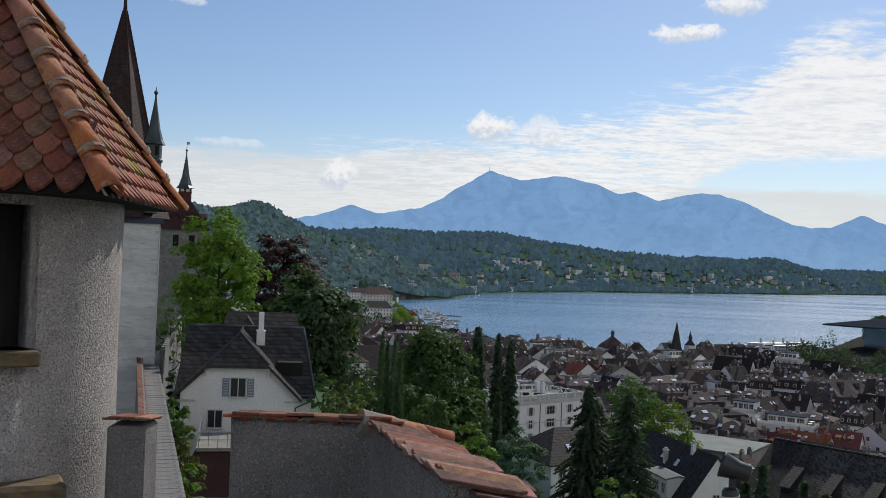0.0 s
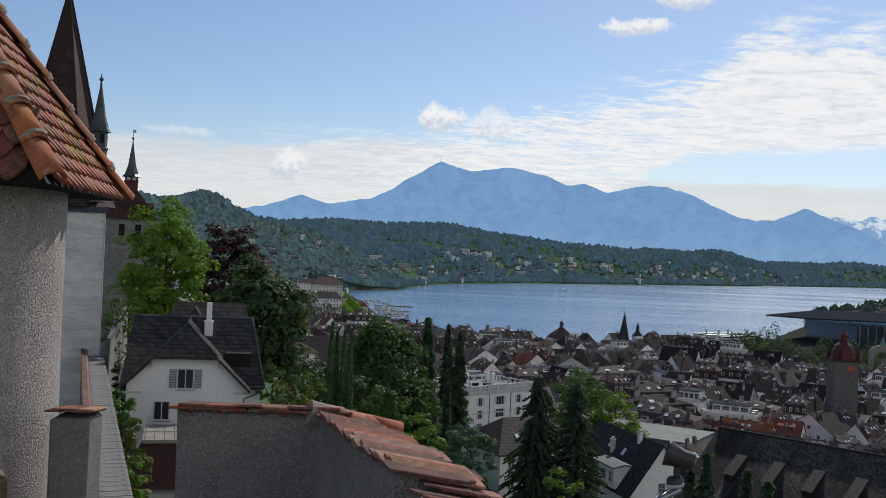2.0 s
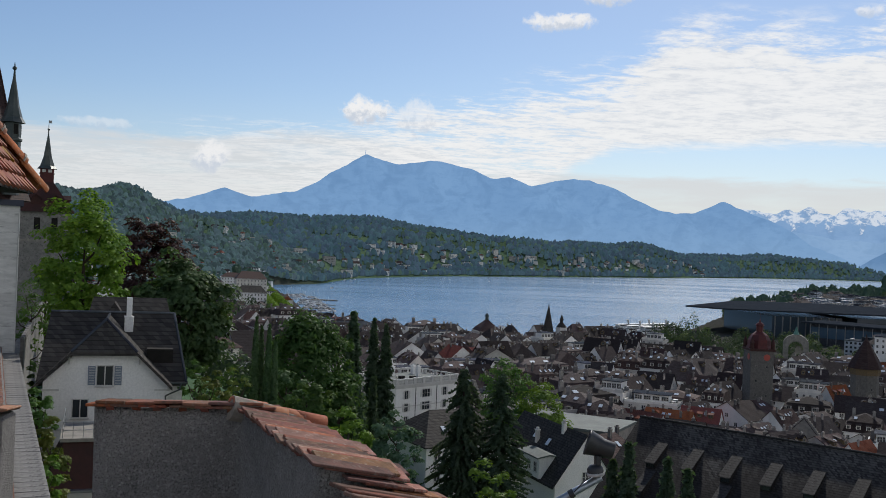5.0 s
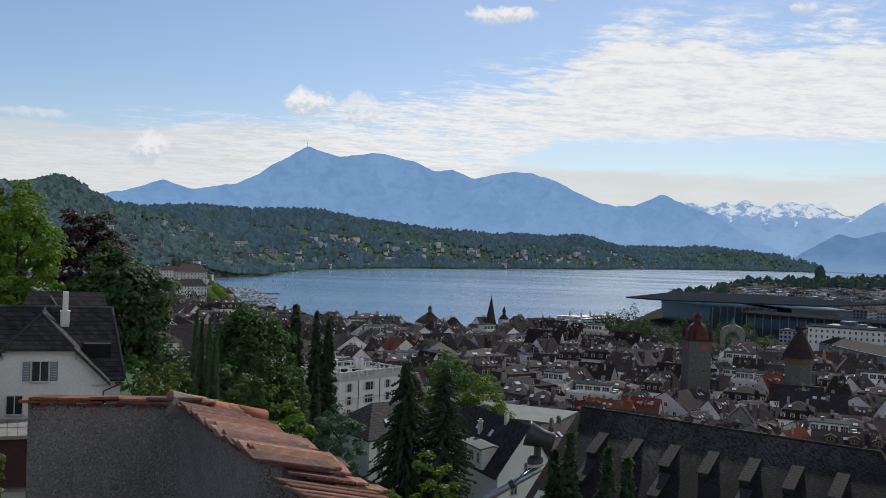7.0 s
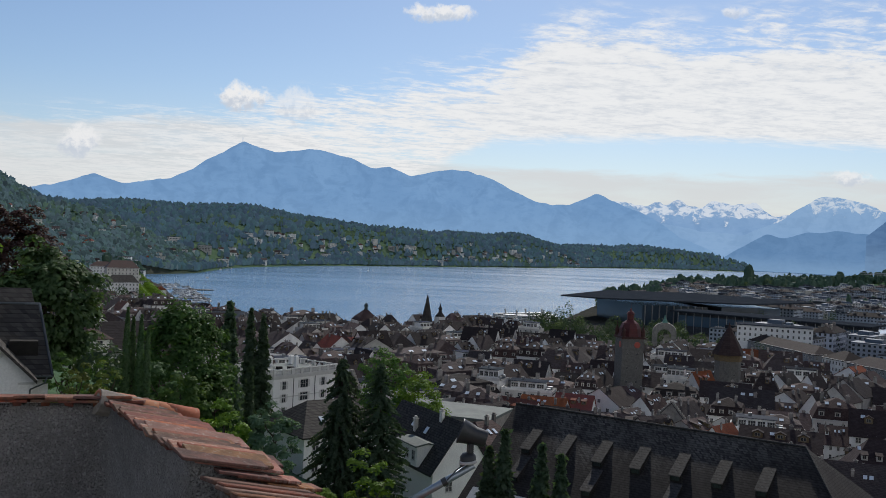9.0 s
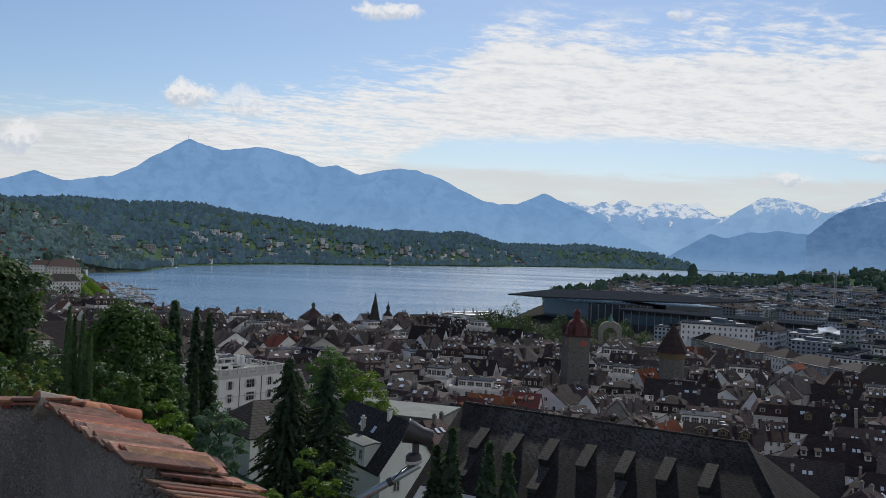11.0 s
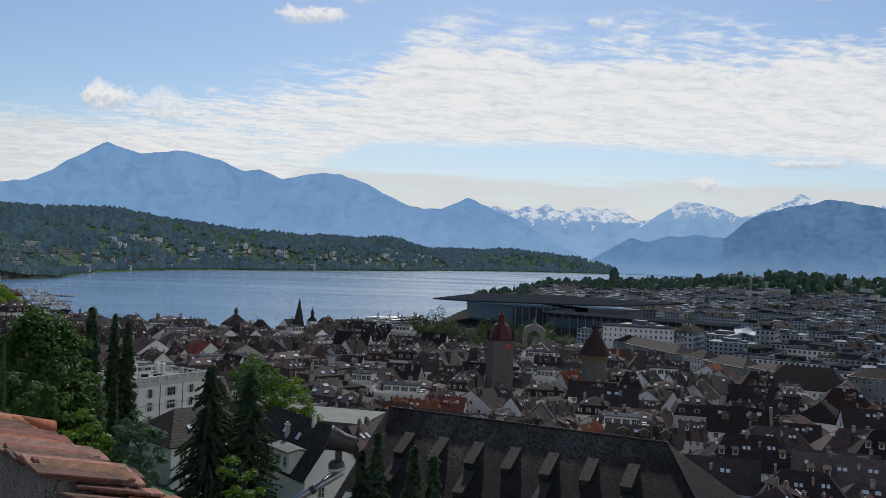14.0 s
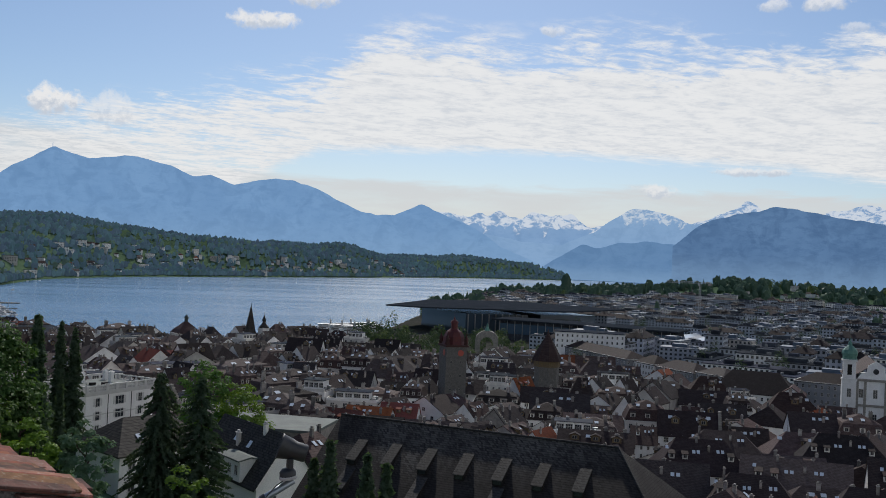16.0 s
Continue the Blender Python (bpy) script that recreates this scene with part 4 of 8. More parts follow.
def lower_coping():
    """The next stretch of the parapet, a step lower, nearer to the camera."""
    dB = Vector((0.42, -1.30, 0)).normalized()
    nB = Vector((-dB.y, dB.x, 0))
    th = empty("parapet_sill", pose(0.18, 4.0, EYE - 1.01))
    tagged(th, "lower stretch of parapet coped with red clay tiles", "parapet")
    L, T = 2.4, 0.36
    bm = bmesh.new()
    p = [Vector((0, 0, 0)), dB * L, dB * L + nB * T, nB * T]
    lo, hi = [bm.verts.new(q + Vector((0, 0, -2.2))) for q in p], [bm.verts.new(q + Vector((0, 0, -0.02 - (0.1 if i > 1 else 0)))) for i, q in enumerate(p)]
    bm.faces.new(hi)
    bm.faces.new(lo[::-1])
    for i in range(4):
        bm.faces.new((lo[i], lo[(i + 1) % 4], hi[(i + 1) % 4], hi[i]))
    bmesh.ops.recalc_face_normals(bm, faces=bm.faces)
    part("wall", bm, M_WALLCAST, th)
    rnd = random.Random(14)
    turnB = math.degrees(math.atan2(dB.x, -dB.y))
    tiles = [with_material(flat_tile(0.145, 0.45, 0.018), m) for m in (M_CLAY, M_GREYTILE, M_GREYTILE)]
    for i in range(30):
        m = Matrix.Translation(dB * (-0.04 + i * 0.08) + nB * (-0.03 + rnd.uniform(-0.02, 0.02)) + Vector((0, 0, 0.03))) @ pose(0, 0, 0, 0, 0, turnB + 90 + rnd.uniform(-3, 3)) @ pose(0, 0, 0, 12, 5.5, 0)
        link("coping_tile", rnd.choice(tiles), th, m=m)
    return th


lower_coping()

# ---- trees ----
def quads(name, centres, normals, sizes, mat, rnd, aspect=1.5):
    """Many small leaves or sprays as one mesh: one folded quad each."""
    c, nrm = np.asarray(centres), np.asarray(normals)
    n = len(c)
    up = rnd.normal(size=(n, 3))
    nrm = nrm / (np.linalg.norm(nrm, axis=1, keepdims=True) + 1e-9)
    u = np.cross(nrm, up)
    u /= np.linalg.norm(u, axis=1, keepdims=True) + 1e-9
    v = np.cross(nrm, u)
    s = np.asarray(sizes)[:, None]
    p = np.stack([c - u * s * aspect * 0.5, c - v * s * 0.5 - nrm * s * 0.12, c + u * s * aspect * 0.5, c + v * s * 0.5 - nrm * s * 0.12], 1).reshape(-1, 3)
    f = np.arange(4 * n).reshape(n, 4)
    return mesh_from(name, p, f, mat)


def limbs(bm, base, top, radius, rnd, count, spread, z_from):
    base, top = Vector(base), Vector(top)
    pts = [base.lerp(top, t) + Vector((rnd.normal() * 0.12, rnd.normal() * 0.12, 0)) * (t > 0) for t in (0, 0.35, 0.7, 1.0)]
    for i in range(3):
        tube(bm, pts[i], pts[i + 1], radius * (1 - 0.28 * i), radius * (1 - 0.28 * (i + 1)), 8)
    h = (top - base).length
    for i in range(count):
        t = z_from + (1 - z_from) * i / count
        a = i * 2.4 + rnd.uniform(0, 0.6)
        p = base.lerp(top, t)
        q = p + Vector((math.cos(a) * spread, math.sin(a) * spread, h * rnd.uniform(0.12, 0.25)))
        mid = p.lerp(q, 0.5) + Vector((0, 0, -0.04 * h))
        tube(bm, p, mid, radius * 0.4, radius * 0.25, 6)
        tube(bm, mid, q, radius * 0.25, radius * 0.08, 6)


def broadleaf(name, label, m, height, width, mat, seed, clumps=70, per=60, leaf=0.32, base=0.25, lop=0.35, squash=1.0):
    """A tree with a tapered trunk, limbs, and a crown of leaf clumps with gaps and an uneven outline."""
    rnd = np.random.RandomState(seed)
    th = empty(name, m)
    tagged(th, label, "tree")
    bm = bmesh.new()
    limbs(bm, (0, 0, -0.6), (0, 0, height * 0.8), width * 0.035 + 0.06, rnd, 9, width * 0.32, 0.3)
    part("trunk", bm, M_BARK, th)
    cz, rz = height * (base + (1 - base) / 2), height * (1 - base) / 2
    C, N, S = [], [], []
    for i in range(clumps):
        d = rnd.normal(size=3)
        d /= np.linalg.norm(d)
        d[2] = d[2] * 0.9 + 0.12
        k = rnd.uniform(0.55, 1.0) ** 0.6
        bulge = 1 + lop * (noise.noise(Vector(d * 1.7) + Vector((seed, 0, 0))))
        w = width / 2 * (1.0 if squash == 1.0 else (1 - squash * max(d[2], 0)))
        centre = np.array([d[0] * w, d[1] * w, d[2] * rz]) * k * bulge + [0, 0, cz]
        cr = width * rnd.uniform(0.09, 0.17)
        e = rnd.normal(size=(per, 3))
        e /= np.linalg.norm(e, axis=1, keepdims=True)
        e[:, 2] = np.where(e[:, 2] < -0.3, -e[:, 2], e[:, 2])
        q = centre + e * cr * rnd.uniform(0.55, 1.05, (per, 1)) * [1, 1, 0.75]
        C.append(q)
        N.append(e * 0.8 + d * 0.4 + [0, 0, 0.5] + rnd.normal(size=(per, 3)) * 0.35)
        S.append(rnd.uniform(0.7, 1.3, per) * leaf)
    link("crown", quads("crown", np.concatenate(C), np.concatenate(N), np.concatenate(S), mat, rnd), th)
    return th


def conifer(name, label, m, height, width, mat, seed, levels=34, droop=0.35, spray=0.42, thin=1.0, power=0.85):
    """A spruce: straight tapering trunk and tiers of drooping branches clad in sprays."""
    rnd = np.random.RandomState(seed)
    th = empty(name, m)
    tagged(th, label, "tree")
    bm = bmesh.new()
    tube(bm, (0, 0, -0.6), (0, 0, height * 0.97), width * 0.05 + 0.05, 0.015, 8)
    C, N, S = [], [], []
    for k in range(levels):
        t = (k + 0.5) / levels
        z = height * (0.06 + 0.93 * t)
        reach = width / 2 * (1 - t) ** power * rnd.uniform(0.78, 1.1) + 0.06
        for b in range(max(5, int((11 - 5 * t) * thin))):
            a = rnd.uniform(0, 2 * math.pi)
            L = reach * rnd.uniform(0.6, 1.12)
            d = np.array([math.cos(a), math.sin(a), 0])
            tip = np.array([0, 0, z]) + d * L - [0, 0, L * droop]
            if k % 2 == 0 and b < 4:
                tube(bm, (0, 0, z), tip, 0.035 * (1 - t) + 0.012, 0.006, 4)
            n = max(5, int(L / spray * 6))
            s = rnd.uniform(0.12, 1.0, n)
            side = np.array([-d[1], d[0], 0])
            q = np.array([0, 0, z]) + s[:, None] * d * L - np.outer(s ** 1.4, [0, 0, L * droop]) + np.outer(rnd.normal(size=n) * spray * 0.42 * (1.25 - s), side) - np.outer(rnd.uniform(0, 0.5, n) * spray, [0, 0, 1])
            C.append(q)
            N.append(np.outer(np.ones(n), [0, 0, 0.7]) + d * 0.6 + rnd.normal(size=(n, 3)) * 0.5)
            S.append(rnd.uniform(0.6, 1.2, n) * spray)
    part("trunk", bm, M_BARK, th)
    link("crown", quads("crown", np.concatenate(C), np.concatenate(N), np.concatenate(S), mat, rnd, 1.7), th)
    return th


def cypress(name, label, m, height, width, mat, seed, n=2600, leaf=0.24):
    rnd = np.random.RandomState(seed)
    th = empty(name, m)
    tagged(th, label, "tree")
    bm = bmesh.new()
    tube(bm, (0, 0, -0.6), (0, 0, height * 0.9), 0.16, 0.03, 8)
    part("trunk", bm, M_BARK, th)
    t = rnd.uniform(0.03, 1, n)
    a = rnd.uniform(0, 2 * math.pi, n)
    lump = np.array([1 + 0.3 * noise.noise(Vector((math.cos(b) * 1.2, math.sin(b) * 1.2, c * height * 0.5 + seed))) for b, c in zip(a, t)])
    r = width / 2 * np.minimum(1, t * 6) ** 0.5 * (1 - t ** 2.2) ** 0.7 * rnd.uniform(0.7, 1.05, n) * lump
    C = np.stack([r * np.cos(a), r * np.sin(a), t * height], 1)
    N = np.stack([np.cos(a), np.sin(a), np.full(n, 0.35)], 1) + rnd.normal(size=(n, 3)) * 0.3
    link("crown", quads("crown", C, N, rnd.uniform(0.7, 1.2, n) * leaf, mat, rnd, 1.6), th)
    return th


def stand(x, y, top, turn=0.0):
    """The pose on the ground at x, y and the height from there up to the given level."""
    z = float(ground_height(x, y)) - 0.3
    return pose(x, y, z, 0, 0, turn), top - z


# ---- windows and other parts of houses ----
def window_mesh(w, h, mullions=1, bars=1, sill=True, frame_mat=None, lintel=0.0):
    """A window proud of its wall: frame, panes set back behind it, sill; it faces -y, origin at its middle."""
    bm = bmesh.new()
    f = 0.07
    glass = []
    def quad_box(*d):
        before = len(bm.faces)
        box(bm, *d)
        bm.faces.ensure_lookup_table()
        return bm.faces[before:]
    for d in ((-w / 2 - f, -w / 2, -0.06, 0.05, -h / 2 - f, h / 2 + f), (w / 2, w / 2 + f, -0.06, 0.05, -h / 2 - f, h / 2 + f), (-w / 2, w / 2, -0.06, 0.05, h / 2, h / 2 + f + lintel), (-w / 2, w / 2, -0.06, 0.05, -h / 2 - f, -h / 2)):
        quad_box(*d)
    for i in range(mullions):
        x = -w / 2 + w * (i + 1) / (mullions + 1)
        quad_box(x - 0.035, x + 0.035, -0.045, 0.05, -h / 2, h / 2)
    for i in range(bars):
        z = -h / 2 + h * (i + 1) / (bars + 1)
        quad_box(-w / 2, w / 2, -0.035, 0.05, z - 0.02, z + 0.02)
    if sill:
        quad_box(-w / 2 - 0.14, w / 2 + 0.14, -0.16, 0.05, -h / 2 - f - 0.07, -h / 2 - f)
    for face in quad_box(-w / 2, w / 2, -0.012, 0.05, -h / 2, h / 2):
        glass.append(face.index)
    me = bpy.data.meshes.new("window")
    bm.faces.index_update()
    ids = set(range(len(bm.faces) - 6, len(bm.faces)))
    for i, face in enumerate(bm.faces):
        face.material_index = 1 if i in ids else 0
    bm.to_mesh(me)
    bm.free()
    me.materials.append(frame_mat or M_TRIM)
    me.materials.append(M_GLASS)
    return me


def shutter_mesh(w, h):
    bm = bmesh.new()
    box(bm, -w / 2, -w / 2 + 0.06, -0.05, 0.0, -h / 2, h / 2)
    box(bm, w / 2 - 0.06, w / 2, -0.05, 0.0, -h / 2, h / 2)
    n = int(h / 0.11)
    for i in range(n):
        z = -h / 2 + h * (i + 0.5) / n
        box(bm, -w / 2 + 0.06, w / 2 - 0.06, -0.035, 0.0, z - 0.04, z + 0.035)
    me = bpy.data.meshes.new("shutter")
    bm.to_mesh(me)
    bm.free()
    me.materials.append(M_SHUTTER)
    return me


def slab_roof(bm, L, W, H, rise, over=0.45, thick=0.22, hip=0.0):
    """Two slopes with thickness, ridge along x at mid-depth, gables at both ends or hipped by hip metres."""
    e, g = W / 2 + over, L / 2 + over * (0.6 if not hip else 1)
    drop = rise * over / (W / 2)
    z0, z1 = H - drop, H + rise
    for k, (dz, sign) in enumerate(((0.0, 1), (-thick, -1))):
        ring = [(-g, -e, z0 + dz), (g, -e, z0 + dz), (g, e, z0 + dz), (-g, e, z0 + dz), (-g + hip, 0, z1 + dz), (g - hip, 0, z1 + dz)]
        v = [bm.verts.new(p) for p in ring]
        faces = [(0, 1, 5, 4), (2, 3, 4, 5)] + ([(1, 2, 5), (3, 0, 4)] if hip else [])
        for f in faces:
            bm.faces.new([v[i] for i in (f if sign > 0 else f[::-1])])
        if k == 0:
            top = v
        else:
            edge = [0, 1, 2, 3] if hip else [0, 1, 5, 2, 3, 4]
            for a, b in zip(edge, edge[1:] + edge[:1]):
                bm.faces.new((top[b], top[a], v[a], v[b]))


def gable_wall(bm, L, W, H, rise, base=-3.0):
    prism(bm, [(-W / 2, base), (W / 2, base), (W / 2, H), (0, H + rise - 0.08), (-W / 2, H)], -L / 2, L / 2, lambda a, b, c: (c, a, b))


def chimney_mesh(w=0.7, d=0.6, h=1.9):
    bm = bmesh.new()
    box(bm, -w / 2, w / 2, -d / 2, d / 2, -1.4, h)
    box(bm, -w / 2 - 0.08, w / 2 + 0.08, -d / 2 - 0.08, d / 2 + 0.08, h, h + 0.12)
    for i in (-1, 1):
        box(bm, i * w * 0.22 - 0.12, i * w * 0.22 + 0.12, -0.14, 0.14, h + 0.12, h + 0.42)
    return bm


def dormer_mesh(w, h, depth, roofmat, wallmat, shed=False):
    """A dormer that faces -y, its sill line at z 0, roof behind it running into the slope."""
    bm = bmesh.new()
    box(bm, -w / 2, w / 2, 0, depth, -0.5, h)
    n0 = len(bm.faces)
    if shed:
        prism(bm, [(-0.3, h - 0.05), (depth + 0.9, h + 0.75), (depth + 0.9, h + 0.9), (-0.3, h + 0.1)], -w / 2 - 0.18, w / 2 + 0.18, lambda a, b, c: (c, a, b))
    else:
        r = w * 0.42
        prism(bm, [(-w / 2 - 0.18, h - 0.1), (0, h + r), (w / 2 + 0.18, h - 0.1), (w / 2 + 0.18, h + 0.05), (0, h + r + 0.16), (-w / 2 - 0.18, h + 0.05)], -0.25, depth + 0.4, lambda a, b, c: (a, c, b))
        prism(bm, [(-w / 2, h), (0, h + r), (w / 2, h)], 0.0, depth, lambda a, b, c: (a, c, b))
    bm.faces.ensure_lookup_table()
    for i, f in enumerate(bm.faces):
        f.material_index = 1 if i < n0 or (not shed and i >= n0 + 8) else 0
    bmesh.ops.recalc_face_normals(bm, faces=bm.faces)
    me = bpy.data.meshes.new("dormer")
    bm.to_mesh(me)
    bm.free()
    me.materials.append(roofmat)
    me.materials.append(wallmat)
    return me


W_SMALL, W_TALL, W_WIDE = window_mesh(0.85, 1.25), window_mesh(0.95, 1.5), window_mesh(1.5, 1.4, 2, 1)
W_TINY = window_mesh(0.7, 0.8, 1, 0, False, M_STONE)
SHUT = shutter_mesh(0.5, 1.4)


def skylight(parent, m, w=0.8, h=1.1):
    bm = bmesh.new()
    box(bm, -w / 2, w / 2, -h / 2, h / 2, 0.0, 0.07, bevel=0.02)
    ob = part("skylight", bm, M_SKYLIGHT, parent)
    ob.matrix_basis = m
    return ob


# ---- the white house below the wall ----
def white_house():
    z0 = 47.0
    th = empty("white_house", pose(-17.2, 87.84, EYE - 1.2 * (EYE - z0) - 0.4, 0, 0, 9.0) @ Matrix.Scale(1.2, 4))
    tagged(th, "white rendered house with dark tiled roof and half-hipped gable", "house")
    eave, ridge = 59.75 - z0, 64.2 - z0
    bm = bmesh.new()
    prism(bm, [(-4.6, -3), (4.0, -3), (4.0, eave - 0.2), (1.55, 61.6 - z0), (-2.55, 61.6 - z0), (-4.6, eave - 0.1)], 0.0, 5.0, lambda a, b, c: (a, c, b))
    box(bm, -4.55, 5.0, 1.2, 10.4, -3, eave + 0.1)
    prism(bm, [(1.2, eave), (10.4, eave), (5.8, ridge - 0.1)], -4.5, 4.2, lambda a, b, c: (c, a, b))
    part("wall", bm, M_PALE, th, "white render")
    # main roof, ridge along x, with hipped ends
    bm = bmesh.new()
    for dz, flip in ((0.0, False), (-0.24, True)):
        p = [(-5.15, 0.6, eave - 0.25), (5.25, 0.6, eave - 0.25), (5.25, 11.0, eave - 0.25), (-5.15, 11.0, eave - 0.25), (-4.75, 5.8, ridge), (4.3, 5.8, ridge)]
        v = [bm.verts.new((x, y, z + dz)) for x, y, z in p]
        for f in ((0, 1, 5, 4), (2, 3, 4, 5), (1, 2, 5), (3, 0, 4)):
            bm.faces.new([v[i] for i in (f[::-1] if flip else f)])
        if not flip:
            up = v
        else:
            for a, b in ((0, 1), (1, 2), (2, 3), (3, 0)):
                bm.faces.new((up[b], up[a], v[a], v[b]))
    part("roof", bm, M_SLATE, th, "dark flat roof tiles")
    # roof of the broad gable, half-hipped to the front
    bm = bmesh.new()
    rx, zr = -0.5, 64.05 - z0
    zl = 59.35 - z0
    k = (zr - zl) / 4.75
    zh = 61.85 - z0
    hw = (zr - zh) / k
    for dz, flip in ((0.0, False), (-0.26, True)):
        p = [(rx - 4.75, -0.75, zl), (rx - hw, -0.75, zh), (rx + hw, -0.75, zh), (rx + 4.75, -0.75, zl), (rx, 0.9, zr), (rx, 5.8, zr + 0.02), (rx - 4.75, 3.0, zl), (rx + 4.75, 3.0, zl), (rx - hw - 0.0, -0.75, zh)]
        v = [bm.verts.new((x, y, z + dz)) for x, y, z in p]
        for f in ((0, 1, 4, 5, 6), (2, 3, 7, 5, 4), (1, 2, 4)):
            bm.faces.new([v[i] for i in (f[::-1] if flip else f)])
        if not flip:
            up = v
        else:
            for a, b in ((0, 1), (1, 2), (2, 3), (3, 7), (6, 0)):
                bm.faces.new((up[b], up[a], v[a], v[b]))
    bmesh.ops.recalc_face_normals(bm, faces=bm.faces)
    part("gable_roof", bm, M_SLATE, th)
    # ridge caps
    bm = bmesh.new()
    for a, b in (((-4.75, 5.8, ridge + 0.03), (4.3, 5.8, ridge + 0.03)), ((4.3, 5.8, ridge + 0.03), (5.25, 0.6, eave - 0.2)), ((rx, 0.9, zr + 0.04), (rx, 5.8, zr + 0.06)), ((rx, 0.9, zr + 0.04), (rx + hw, -0.75, zh + 0.04)), ((rx, 0.9, zr + 0.04), (rx - hw, -0.75, zh + 0.04))):
        tube(bm, a, b, 0.10, 0.10, 6)
    part("ridge_cap", bm, M_GREYROOF, th)
    # upper block behind
    bm = bmesh.new()
    slab_roof(bm, 6.2, 5.0, 0, 2.2, 0.3, 0.2, 0.6)
    up = part("rear_roof", bm, M_SLATE, th)
    up.matrix_basis = pose(0.9, 9.0, 63.0 - z0)
    bm = boxes((-2.6, 2.6, 7.0, 11.0, 8.0, 63.1 - z0))
    part("rear_wall", bm, M_PALE, th)
    bm = bmesh.new()
    prism(bm, [(-0.9, 0), (0, 1.35), (0.9, 0)], 0, 2.0, lambda a, b, c: (a, c, b))
    g = part("rear_gable", bm, M_SLATE, th)
    g.matrix_basis = pose(-0.2, 6.3, 63.6 - z0)
    # chimney with a tall cowl
    bm = boxes((-0.32, 0.32, -0.3, 0.3, -2.0, 1.25))
    box(bm, -0.36, 0.36, -0.34, 0.34, 1.25, 1.33)
    box(bm, -0.2, 0.2, -0.2, 0.2, 1.33, 2.75)
    c = part("chimney", bm, M_PALE, th)
    c.matrix_basis = pose(0.95, 4.6, 62.7 - z0)
    # dormer box on the slope beside the gable
    bm = boxes((-0.95, 0.95, -0.1, 2.2, -0.6, 1.25))
    d = part("dormer", bm, M_DARK, th, "dark sheet-clad dormer")
    d.matrix_basis = pose(3.3, 2.1, 60.55 - z0)
    # windows and shutters
    for x, z, me in ((-0.45, 60.1 - z0, window_mesh(1.05, 1.35, 1, 0)), (-2.05, 57.75 - z0, window_mesh(1.0, 1.25, 1, 0)), (0.95, 57.75 - z0, window_mesh(0.95, 1.25, 1, 0))):
        w = link("window", me, th, m=pose(x, -0.04, z))
        if z > 12.9:
            for sx in (-0.9, 0.9):
                link("shutter", SHUT, w, "grey-blue louvred shutter", m=pose(sx, 0.0, 0))
    for z in (52.0, 55.5):
        link("window", window_mesh(0.95, 1.25, 1, 0), th, m=pose(-2.0, -0.04, z - z0))
    # string course, eaves brackets, downpipe
    part("string_course", boxes((-4.62, 4.02, -0.06, 0.02, 56.15 - z0, 56.3 - z0)), M_TRIM, th)
    for x in (-2.9, 1.9):
        part("bracket", boxes((x - 0.09, x + 0.09, -0.65, 0.0, 61.35 - z0, 61.6 - z0), (x - 0.06, x + 0.06, -0.15, 0.0, 60.9 - z0, 61.35 - z0)), M_TRIM, th)
    for x0, x1 in ((-4.7, -3.5), (3.0, 4.1)):
        part("eaves_return", boxes((x0, x1, -0.12, 0.03, 59.0 - z0, 59.15 - z0)), M_TRIM, th)
    bm = bmesh.new()
    for a, b in (((4.9, 0.5, eave - 0.3), (4.75, 0.1, eave - 0.7)), ((4.75, 0.1, eave - 0.7), (3.8, -0.08, eave - 1.1)), ((3.8, -0.08, eave - 1.1), (3.8, -0.08, 0.0))):
        tube(bm, a, b, 0.055, 0.055, 6)
    part("downpipe", bm, M_COPPER, th)
    bm = bmesh.new()
    tube(bm, (-5.2, 0.52, eave - 0.3), (5.3, 0.52, eave - 0.3), 0.08, 0.08, 6)
    part("gutter", bm, M_COPPER, th)
    return th


white_house()


